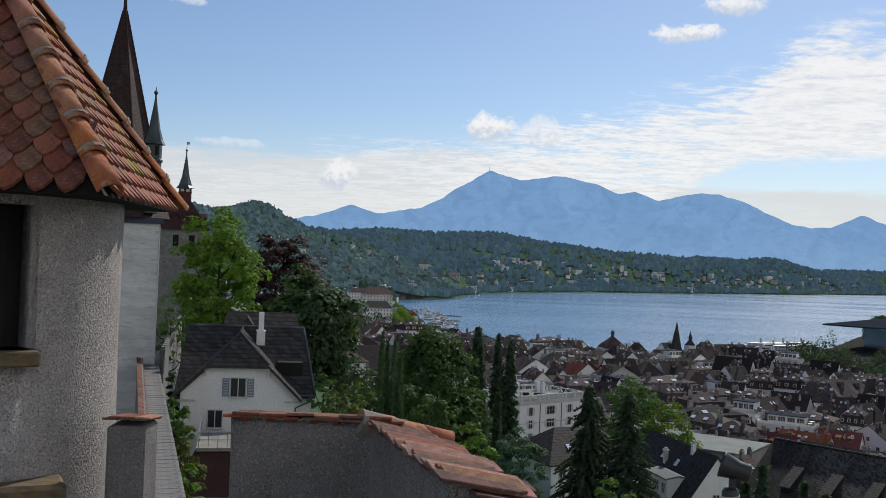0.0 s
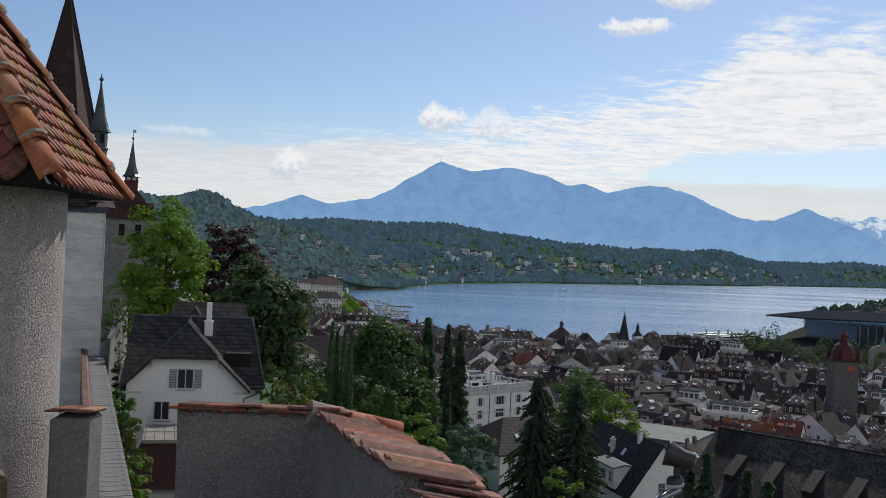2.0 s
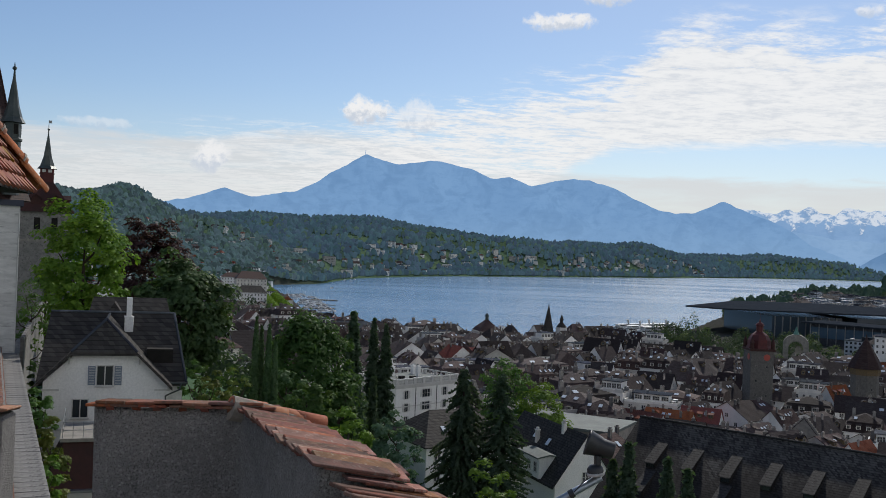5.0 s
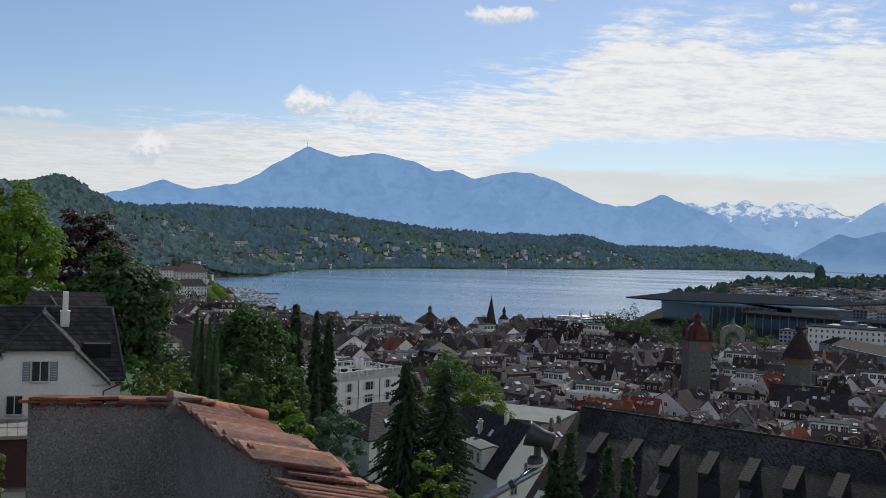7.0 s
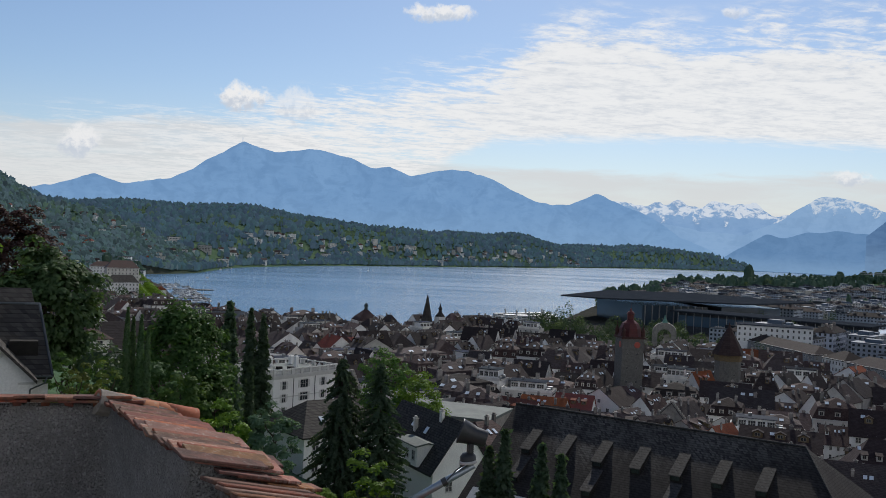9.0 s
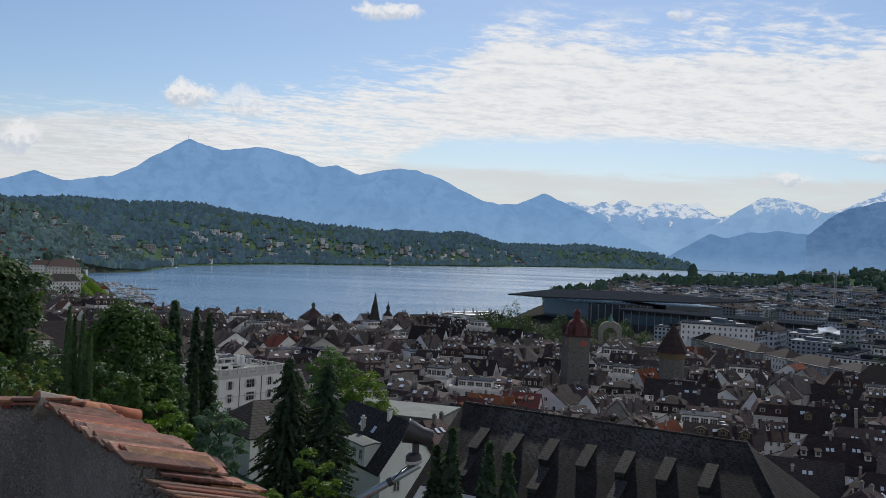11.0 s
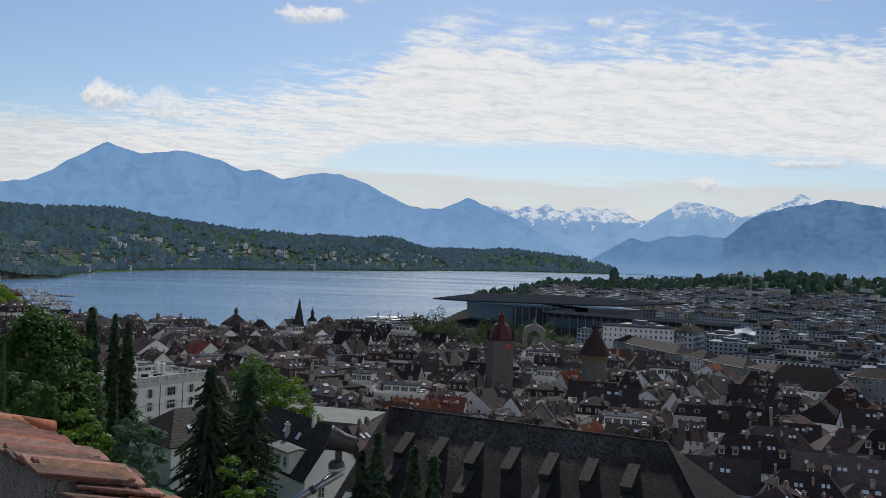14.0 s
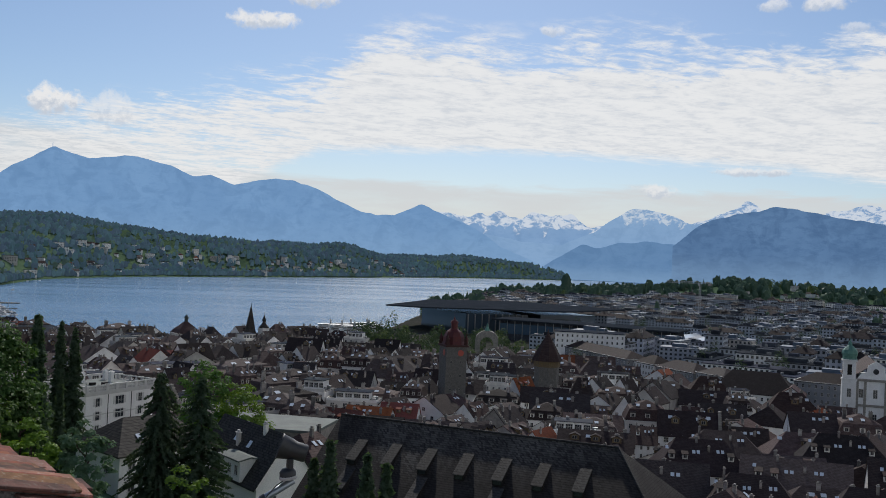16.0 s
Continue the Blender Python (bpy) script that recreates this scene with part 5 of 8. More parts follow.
def terrace_annex():
    z0 = 46.0
    th = empty("annex", pose(-16.6, 77.6, EYE - 1.2 * (EYE - z0) - 0.3, 0, 0, 12.0) @ Matrix.Scale(1.2, 4))
    tagged(th, "low annex with brown mansard roof and a railed terrace on top", "annex")
    part("wall", boxes((-2.4, 4.0, -1.8, 5.0, -2, 8.5)), M_PALE, th)
    bm = bmesh.new()
    lo = [bm.verts.new(p) for p in ((-2.7, -2.1, 8.5), (4.3, -2.1, 8.5), (4.3, 5.3, 8.5), (-2.7, 5.3, 8.5))]
    hi = [bm.verts.new(p) for p in ((-1.5, -0.9, 11.2), (3.1, -0.9, 11.2), (3.1, 4.1, 11.2), (-1.5, 4.1, 11.2))]
    bm.faces.new(hi)
    bm.faces.new(lo[::-1])
    for i in range(4):
        bm.faces.new((lo[i], lo[(i + 1) % 4], hi[(i + 1) % 4], hi[i]))
    part("mansard_roof", bm, M_OXIDE, th, "brown tiled mansard slope")
    part("eaves_sheet", boxes((-3.1, 4.6, -2.5, -1.9, 8.35, 8.5), (-3.1, -2.5, -1.9, 5.5, 8.35, 8.5)), M_METAL, th)
    part("deck", boxes((-1.75, 3.3, -1.15, 4.3, 11.2, 11.42)), M_STONE, th)
    rail = empty("railing", pose(0, 0, 11.42))
    rail.parent = th
    bm = bmesh.new()
    for z in (0.5, 1.0):
        tube(bm, (-1.6, -1.0, z), (3.2, -1.0, z), 0.025)
        tube(bm, (-1.6, -1.0, z), (-1.6, 4.2, z), 0.025)
    part("rail", bm, M_METAL, rail)
    for i in range(9):
        bm = bmesh.new()
        p = (-1.6 + 0.6 * i, -1.0) if i < 8 else (-1.6, 1.0)
        tube(bm, (*p, 0), (*p, 1.0), 0.02, 0.02, 6)
        part("post", bm, M_METAL, rail)
    for y in (1.6, 2.9, 4.2):
        bm = bmesh.new()
        tube(bm, (-1.6, y, 0), (-1.6, y, 1.0), 0.02, 0.02, 6)
        part("post", bm, M_METAL, rail)
    return th


terrace_annex()


# ---- the town wall and its towers ----
def town_wall():
    th = empty("town_wall", pose(0, 0, 0))
    tagged(th, "old stone town wall with a tile-coped parapet and slab walk", "wall")
    a, b = Vector((-9.6, 36.0, 0)), Vector((-28.6, 96.5, 0))
    d = (b - a).normalized()
    n = Vector((d.y, -d.x, 0))
    m = Matrix(((n.x, d.x, 0, a.x), (n.y, d.y, 0, a.y), (0, 0, 1, 0), (0, 0, 0, 1)))
    L = (b - a).length
    th.matrix_basis = m
    part("masonry", boxes((-0.85, 1.15, 0, L, 40, 58.35)), M_RUBBLE, th)
    part("battlement", boxes((-0.85, -0.4, 0, L, 58.35, 59.0)), M_RUBBLE, th)
    rnd = random.Random(3)
    slab = boxes((-0.72, 0.72, -0.44, 0.44, -0.06, 0.06), bevel=0.02)
    me = bpy.data.meshes.new("slab")
    slab.to_mesh(me)
    slab.free()
    me.materials.append(M_RUBBLE)
    for i in range(int(L / 0.95)):
        link("slab", me, th, m=pose(0.42, 0.5 + 0.95 * i, 58.41 + rnd.uniform(-0.01, 0.01), rnd.uniform(-1, 1), rnd.uniform(-1, 1), rnd.uniform(-1, 1)))
    tile = with_material(flat_tile(0.42, 0.62, 0.03), M_GREYTILE)
    for i in range(int(L / 0.36)):
        link("coping_tile", tile, th, m=pose(-0.92, 0.2 + 0.36 * i, 59.12 + rnd.uniform(0, 0.02), 18, 0, 90 + rnd.uniform(-3, 3)))
    # far stretch up to the clock tower
    b2 = Vector((-46.0, 175.0, 0))
    far = empty("town_wall", pose(0, 0, 0))
    tagged(far, "far stretch of the stone town wall with its covered walk", "wall")
    a2 = Vector((-29.5, 103.0, 0))
    d2 = (b2 - a2).normalized()
    n2 = Vector((d2.y, -d2.x, 0))
    far.matrix_basis = Matrix(((n2.x, d2.x, 0, a2.x), (n2.y, d2.y, 0, a2.y), (0, 0, 1, 0), (0, 0, 0, 1)))
    L2 = (b2 - a2).length
    part("masonry", boxes((-0.7, 0.7, 0, L2, 38, 57.6)), M_RUBBLE, far)
    part("battlement", boxes((0.35, 0.7, 0, L2, 57.6, 58.5)), M_RUBBLE, far)
    for i in range(int(L2 / 2.4)):
        part("merlon", boxes((0.33, 0.72, 2.4 * i, 2.4 * i + 1.7, 58.5, 59.2)), M_RUBBLE, far)


town_wall()


def white_tower():
    """The next wall tower: limewashed shaft, steep tiled spire and a slim copper side turret."""
    th = empty("wall_tower", pose(-33.3, 100.0, 42.0, 0, 0, 18.0))
    tagged(th, "tall limewashed wall tower with a steep brown shingled spire", "tower")
    part("shaft", boxes((-4.2, 4.2, -4.2, 4.2, -4, 30.2)), M_LIME, th, "stained white limewash")
    part("cornice", boxes((-4.5, 4.5, -4.5, 4.5, 30.2, 30.75)), M_GREYROOF, th)
    bm = bmesh.new()
    lathe(bm, [(5.6, 30.75), (4.2, 34.4), (3.45, 37.8), (0.22, 51.8), (0.16, 53.2), (0.3, 53.5), (0.06, 53.9), (0.05, 56.0)], 8, turn=math.pi / 8)
    part("spire", bm, M_SPIRE, th, "brown shingled eight-sided spire")
    for i in range(8):
        a = math.pi / 8 + i * math.pi / 4
        bm = bmesh.new()
        tube(bm, (3.48 * math.cos(a), 3.48 * math.sin(a), 37.8), (0.24 * math.cos(a), 0.24 * math.sin(a), 51.8), 0.10, 0.05, 5)
        part("hip_ridge", bm, M_OXIDE, th)
    tur = empty("corner_turret", pose(3.25, -4.3, 0))
    tur.parent = th
    bm = bmesh.new()
    lathe(bm, [(0.78, 31.2), (0.78, 36.2), (0.9, 36.3), (0.9, 36.5), (0.78, 36.6), (0.78, 38.1)], 8)
    part("drum", bm, M_COPPER, tur)
    bm = bmesh.new()
    lathe(bm, [(1.15, 38.0), (0.85, 38.5), (0.55, 39.6), (0.12, 42.3), (0.08, 42.9), (0.2, 43.05), (0.2, 43.2), (0.07, 43.3), (0.02, 43.7)], 8)
    part("roof", bm, M_COPPER, tur, "dark copper pointed roof")
    for k in range(8):
        if k % 2 == 0:
            bm = boxes((-0.18, 0.18, -0.03, 0.05, 36.9, 37.8))
            w = part("opening", bm, M_DARK, tur)
            w.matrix_basis = pose(0, 0, 0, 0, 0, 22.5 + 45 * k) @ Matrix.Translation((0, -0.76, 0))
    bm = bmesh.new()
    tube(bm, (4.15, -4.3, -2), (4.15, -4.3, 30), 0.06)
    part("downpipe", bm, M_TRIM, th)
    return th


white_tower()


def clock_tower():
    th = empty("clock_tower", pose(-48.1, 182.0, 44.0, 0, 0, 15.0))
    tagged(th, "rough stone wall tower with dark red roof and clock turret", "tower")
    part("shaft", boxes((-4.2, 4.2, -4.2, 4.2, -8, 29.3)), M_RUBBLE, th, "rough grey stone")
    for x in (-1.3, 1.5):
        part("window", boxes((x - 0.5, x + 0.5, -4.26, -4.0, 26.2, 28.2)), M_DARK, th)
    for i in range(6):
        x = -3.5 + 1.4 * i
        bm = bmesh.new()
        prism(bm, [(-0.65, 0), (0.65, 0), (0.65, 0.9), (0.3, 0.35), (-0.3, 0.35), (-0.65, 0.9)][::1], -0.18, 0.0, lambda a, b, c: (a, c, b))
        c = part("corbel_arch", bm, M_STONE, th)
        c.matrix_basis = pose(x, -4.2, 24.0)
    part("slit", boxes((-0.15, 0.15, -4.25, -4.1, 17.5, 18.6)), M_DARK, th)
    bm = bmesh.new()
    lo = [bm.verts.new((sx * 4.75, sy * 4.75, 29.2)) for sx, sy in ((-1, -1), (1, -1), (1, 1), (-1, 1))]
    mid = [bm.verts.new((sx * 3.1, sy * 3.1, 31.6)) for sx, sy in ((-1, -1), (1, -1), (1, 1), (-1, 1))]
    top = [bm.verts.new((sx * 1.1, sy * 1.1, 34.6)) for sx, sy in ((-1, -1), (1, -1), (1, 1), (-1, 1))]
    for a, b in ((lo, mid), (mid, top)):
        for i in range(4):
            bm.faces.new((a[i], a[(i + 1) % 4], b[(i + 1) % 4], b[i]))
    bm.faces.new(lo[::-1])
    bm.faces.new(top)
    part("roof", bm, M_OXIDE, th, "dark red tiled roof")
    dm = dormer_mesh(1.5, 1.0, 2.0, M_OXIDE, M_OXIDE)
    for x, y, r in ((-1.6, -3.9, 0), (1.6, -3.9, 0), (3.9, -1.6, 90), (3.9, 1.6, 90)):
        link("dormer", dm, th, m=pose(x, y, 30.5, 0, 0, r))
    cab = empty("clock_turret", pose(0, 0, 0))
    cab.parent = th
    part("cabin", boxes((-1.15, 1.15, -1.15, 1.15, 33.5, 37.0)), M_REDPAINT, cab, "red painted boarding")
    part("moulding", boxes((-1.25, 1.25, -1.25, 1.25, 36.0, 36.15)), M_REDPAINT, cab)
    for x in (-0.5, 0.5):
        part("ornament", boxes((x - 0.3, x + 0.3, -1.2, -1.1, 36.25, 36.75)), M_TRIM, cab)
    bm = bmesh.new()
    lathe(bm, [(1.75, 36.9), (1.3, 37.4), (0.75, 39.0), (0.12, 43.0), (0.10, 43.7), (0.22, 43.8), (0.22, 44.0), (0.05, 44.2), (0.04, 45.6)], 8, turn=math.pi / 8)
    part("spire", bm, M_COPPER, cab)
    bm = boxes((0.0, 0.5, -0.02, 0.02, 45.0, 45.5))
    part("vane", bm, M_METAL, cab)
    return th


clock_tower()

# ---- trees on the slope ----
def tree(fn, name, label, x, y, top, width, *args, **kw):
    m, h = stand(x, y, top, (x * 37 + y * 11) % 360)
    return fn(name, label, m, h, width, *args, **kw)


tree(broadleaf, "maple_tree", "large bright green broad-leaved tree beside the town wall", -24.3, 107.6, 73.0, 9.8, M_LIMELEAF, 21, clumps=150, per=75, leaf=0.32, base=0.34, lop=0.45)
tree(conifer, "spruce_tree", "slim dark spruce behind the broad-leaved tree", -30.8, 136.6, 73.6, 5.0, M_NEEDLE, 22, levels=30)
tree(broadleaf, "copper_beech", "dark purple copper beech tree", -23.8, 148.0, 71.2, 10.6, M_COPPERLEAF, 23, clumps=190, per=60, leaf=0.38, base=0.30)
tree(broadleaf, "chestnut_tree", "dense dark green round tree behind the white house", -14.8, 112.0, 67.2, 11.0, M_DARKLEAF, 24, clumps=230, per=60, leaf=0.42, base=0.2, lop=0.3)
for x, y, top, w, s in ((-5.75, 100.0, 62.2, 0.95, 1), (-5.25, 101.0, 61.2, 0.9, 2), (-4.45, 100.0, 61.5, 0.95, 3), (-3.75, 99.5, 60.3, 0.9, 4)):
    t_ = tree(cypress, "cypress", "narrow dark green columnar cypress", x, y, top, w * 1.15, M_DARKLEAF, 30 + s)
    tagged(t_, group="row of cypresses")
tree(broadleaf, "thuja_tree", "big dense dark green tree with a rounded cone shape", -0.6, 116.0, 61.5, 11.5, M_THUJA, 41, clumps=260, per=60, leaf=0.34, base=0.02, lop=0.15, squash=0.45)
tree(broadleaf, "thuja_tree", "dense dark green bush-like conifer below the big tree", 3.2, 112.0, 54.0, 5.2, M_THUJA, 42, clumps=100, per=50, leaf=0.3, base=0.0, lop=0.2, squash=0.6)
tree(broadleaf, "garden_tree", "mid-green rounded garden tree", 0.1, 96.0, 56.6, 5.0, M_LEAF, 43, clumps=70, per=60, leaf=0.26, base=0.2)
tree(broadleaf, "garden_tree", "bright mid-green rounded garden tree", 3.4, 90.0, 54.3, 4.4, M_LIMELEAF, 44, clumps=60, per=55, leaf=0.24, base=0.2)
tree(broadleaf, "garden_tree", "dark green garden tree beside the cypresses", -2.6, 104.0, 56.8, 4.6, M_DARKLEAF, 45, clumps=70, per=55, leaf=0.26, base=0.15)
tree(broadleaf, "willow_tree", "soft grey-green leafy tree in front of the hotel", 7.7, 87.6, 54.8, 4.3, M_GREYLEAF, 46, clumps=80, per=60, leaf=0.22, base=0.2, lop=0.4)
tree(conifer, "spruce_tree", "small dark spruce in front of the hotel", 7.3, 117.8, 54.4, 3.0, M_NEEDLE, 47, levels=26)
tree(conifer, "spruce_tree", "tall dark dense spruce beside the hotel", 4.9, 124.8, 61.6, 4.6, M_NEEDLE, 48, levels=60, thin=1.4, power=0.55)
tree(conifer, "spruce_tree", "tall dark spruce behind the hotel garden", 10.2, 169.7, 57.6, 5.0, M_NEEDLE, 49, levels=50, thin=1.3, power=0.65)
tree(conifer, "spruce_tree", "dark broad spruce behind the hotel garden", 12.3, 169.5, 56.7, 5.6, M_NEEDLE, 50, levels=46, thin=1.3, power=0.65)
tree(conifer, "spruce_tree", "large drooping spruce with open branches", 13.8, 89.0, 59.2, 10.5, M_NEEDLE, 51, levels=52, droop=0.5, spray=0.22, thin=1.25, power=0.62)
tree(conifer, "pine_tree", "dark pine with dense level branches", 17.3, 88.5, 58.9, 8.2, M_NEEDLE, 52, levels=56, droop=0.25, spray=0.22, thin=1.3, power=0.5)
tree(broadleaf, "lime_tree", "bright yellow-green leafy tree above the roofs", 39.4, 168.0, 46.4, 9.6, M_LIMELEAF, 53, clumps=170, per=60, leaf=0.34, base=0.2)
tree(broadleaf, "ash_tree", "mid-green tree behind the spruces", 35.0, 175.0, 50.0, 9.0, M_LEAF, 54, clumps=160, per=55, leaf=0.34, base=0.25, lop=0.5)
tree(broadleaf, "garden_bush", "bright green leafy bush below the parapet", 10.6, 57.2, 57.1, 3.4, M_LIMELEAF, 55, clumps=60, per=60, leaf=0.17, base=0.1, lop=0.5)
tree(broadleaf, "garden_bush", "light green leafy bush below the parapet", 8.4, 57.6, 55.6, 3.0, M_LIMELEAF, 56, clumps=50, per=60, leaf=0.17, base=0.1, lop=0.5)
for x, y, top, w, s in ((-8.6, 86.0, 58.9, 3.4, 1), (-10.2, 90.0, 58.6, 2.8, 2), (-6.6, 87.5, 58.0, 3.0, 3), (-11.0, 97.0, 58.2, 3.6, 4), (-7.4, 96.0, 57.6, 3.6, 5)):
    t_ = tree(broadleaf, "garden_bush", "yellow-green garden shrub beside the house", x, y, top, w, M_PALM if s in (1, 3) else M_LEAF, 60 + s, clumps=45, per=55, leaf=0.2, base=0.1)
    tagged(t_, group="shrubs beside the white house")
for x, y, top, w, s in ((-15.6, 62.0, 58.9, 2.4, 1), (-14.9, 58.0, 57.6, 2.0, 2), (-20.4, 77.0, 58.4, 3.0, 3), (-23.0, 90.0, 58.6, 3.6, 4), (-37.0, 142.0, 66.0, 7.0, 6), (-33.0, 120.0, 64.0, 6.0, 7)):
    t_ = tree(broadleaf, "garden_bush", "leafy green shrub at the foot of the town wall", x, y, top, w, M_PALM if s == 1 else M_LEAF if s != 2 else M_LIMELEAF, 70 + s, clumps=50, per=50, leaf=0.22, base=0.05)
    tagged(t_, group="shrubs along the town wall")
for x, y, top, w, s in ((19.6, 58.8, 58.6, 2.3, 1), (21.8, 58.0, 57.8, 2.4, 2), (22.9, 57.4, 57.3, 2.0, 3), (18.7, 59.2, 57.4, 1.9, 4)):
    t_ = tree(conifer, "spruce_tree", "young dark green spruce in front of the long roof", x, y, top, w * 2.4, M_NEEDLE, 80 + s, levels=80, droop=0.3, spray=0.3, power=0.9, thin=1.2)
    tagged(t_, group="young spruces before the long roof")


# ---- single buildings on the slope ----
def flat_hotel():
    th = empty("hotel", pose(20.6, 242.5, 16.0, 0, 0, 39.0))
    tagged(th, "pale grey four-storey hotel with a flat roof behind a stone balustrade", "hotel")
    L, D, top = 22.0, 16.0, 19.3
    part("wall", boxes((0, L, 0, D, -6, top)), M_PALE, th, "pale grey render")
    part("cornice", boxes((-0.5, L + 0.5, -0.5, D + 0.5, top - 0.5, top), (-0.25, L + 0.25, -0.25, D + 0.25, top - 1.0, top - 0.5)), M_TRIM, th)
    part("roof", boxes((0.6, L - 0.6, 0.6, D - 0.6, top, top + 0.25)), M_FLATROOF, th, "grey-green sheet roof")
    for z in (13.6, 7.2):
        part("string_course", boxes((-0.12, L + 0.12, -0.12, D + 0.12, z, z + 0.25)), M_TRIM, th)
    bal = empty("balustrade", pose(0, 0, top))
    bal.parent = th
    part("rail", boxes((-0.3, L + 0.3, -0.35, 0.05, 1.15, 1.4), (-0.35, 0.05, 0.05, D, 1.15, 1.4), (-0.3, L, D - 0.1, D + 0.3, 1.15, 1.4), (L, L + 0.35, 0.05, D, 1.15, 1.4)), M_TRIM, bal)
    for i in range(8):
        part("pier", boxes((L * i / 7 - 0.35 - (0.2 if i else 0), L * i / 7 + 0.35, -0.4, 0.1, 0, 1.5)), M_TRIM, bal)
    for i in range(1, 5):
        part("pier", boxes((-0.4, 0.1, D * i / 4 - 0.4, D * i / 4 + 0.3, 0, 1.5)), M_TRIM, bal)
        part("pier", boxes((L - 0.1, L + 0.4, D * i / 4 - 0.4, D * i / 4 + 0.3, 0, 1.5)), M_TRIM, bal)
    post = bmesh.new()
    lathe(post, [(0.1, 0), (0.16, 0.4), (0.09, 0.8), (0.13, 1.16)], 6)
    me = bpy.data.meshes.new("baluster")
    post.to_mesh(me)
    post.free()
    me.materials.append(M_TRIM)
    for i in range(60):
        link("baluster", me, bal, m=pose(0.5 + i * (L - 1) / 59, -0.15, 0))
    for i in range(40):
        link("baluster", me, bal, m=pose(-0.15, 0.5 + i * (D - 1) / 39, 0))
    for x, y in ((0, 0), (0, D), (L, D)):
        bm = bmesh.new()
        lathe(bm, [(0.2, 1.5), (0.12, 1.7), (0.38, 2.05), (0.3, 2.4), (0.0, 2.55)], 10, x, y)
        part("finial", bm, M_TRIM, bal)
    single, triple = window_mesh(1.15, 1.9, 1, 1, True, None, 0.15), window_mesh(2.6, 1.9, 2, 1, True, None, 0.15)
    shut = shutter_mesh(0.6, 1.9)
    for row in range(5):
        z = 16.6 - 3.2 * row
        for x, me, w in ((3.6, single, 1.15), (10.6, triple, 2.6), (17.4, single, 1.15)):
            wd = link("window", me, th, m=pose(x, -0.03, z))
            for sx in (-1, 1):
                link("shutter", shut, wd, "pale shutter", m=pose(sx * (w / 2 + 0.4), 0.0, 0))
                shut.materials[0] = M_TRIM
        for y in (3.0, 8.0, 13.0):
            link("window", triple if row % 2 == 0 else single, th, m=pose(-0.03, y, z, 0, 0, -90))
    for x in (6.8, 14.4):
        bm = bmesh.new()
        tube(bm, (x, -0.12, -4), (x, -0.12, top - 1), 0.09, 0.09, 6)
        part("downpipe", bm, M_COPPER, th)
    for x, y, h in ((10.0, 12.0, 2.6), (15.5, 8.0, 2.8), (18.0, 12.5, 2.4)):
        c = part("chimney", chimney_mesh(1.0, 0.9, h), M_PALE, th)
        c.matrix_basis = pose(x, y, top)
    bm = bmesh.new()
    prism(bm, [(0, 0), (4.5, 0), (4.5, 2.8)], 0, 3.0, lambda a, b, c: (a, c, b))
    s = part("stair_head", bm, M_DARK, th, "dark wedge-shaped roof access")
    s.matrix_basis = pose(0.8, 11.5, top + 0.25)
    for x, y in ((8.5, 7.0), (11.0, 5.5), (5.0, 10.0)):
        part("roof_vent", boxes((x - 0.7, x + 0.7, y - 0.5, y + 0.5, top, top + 0.9)), M_DARK, th)
    return th


flat_hotel()


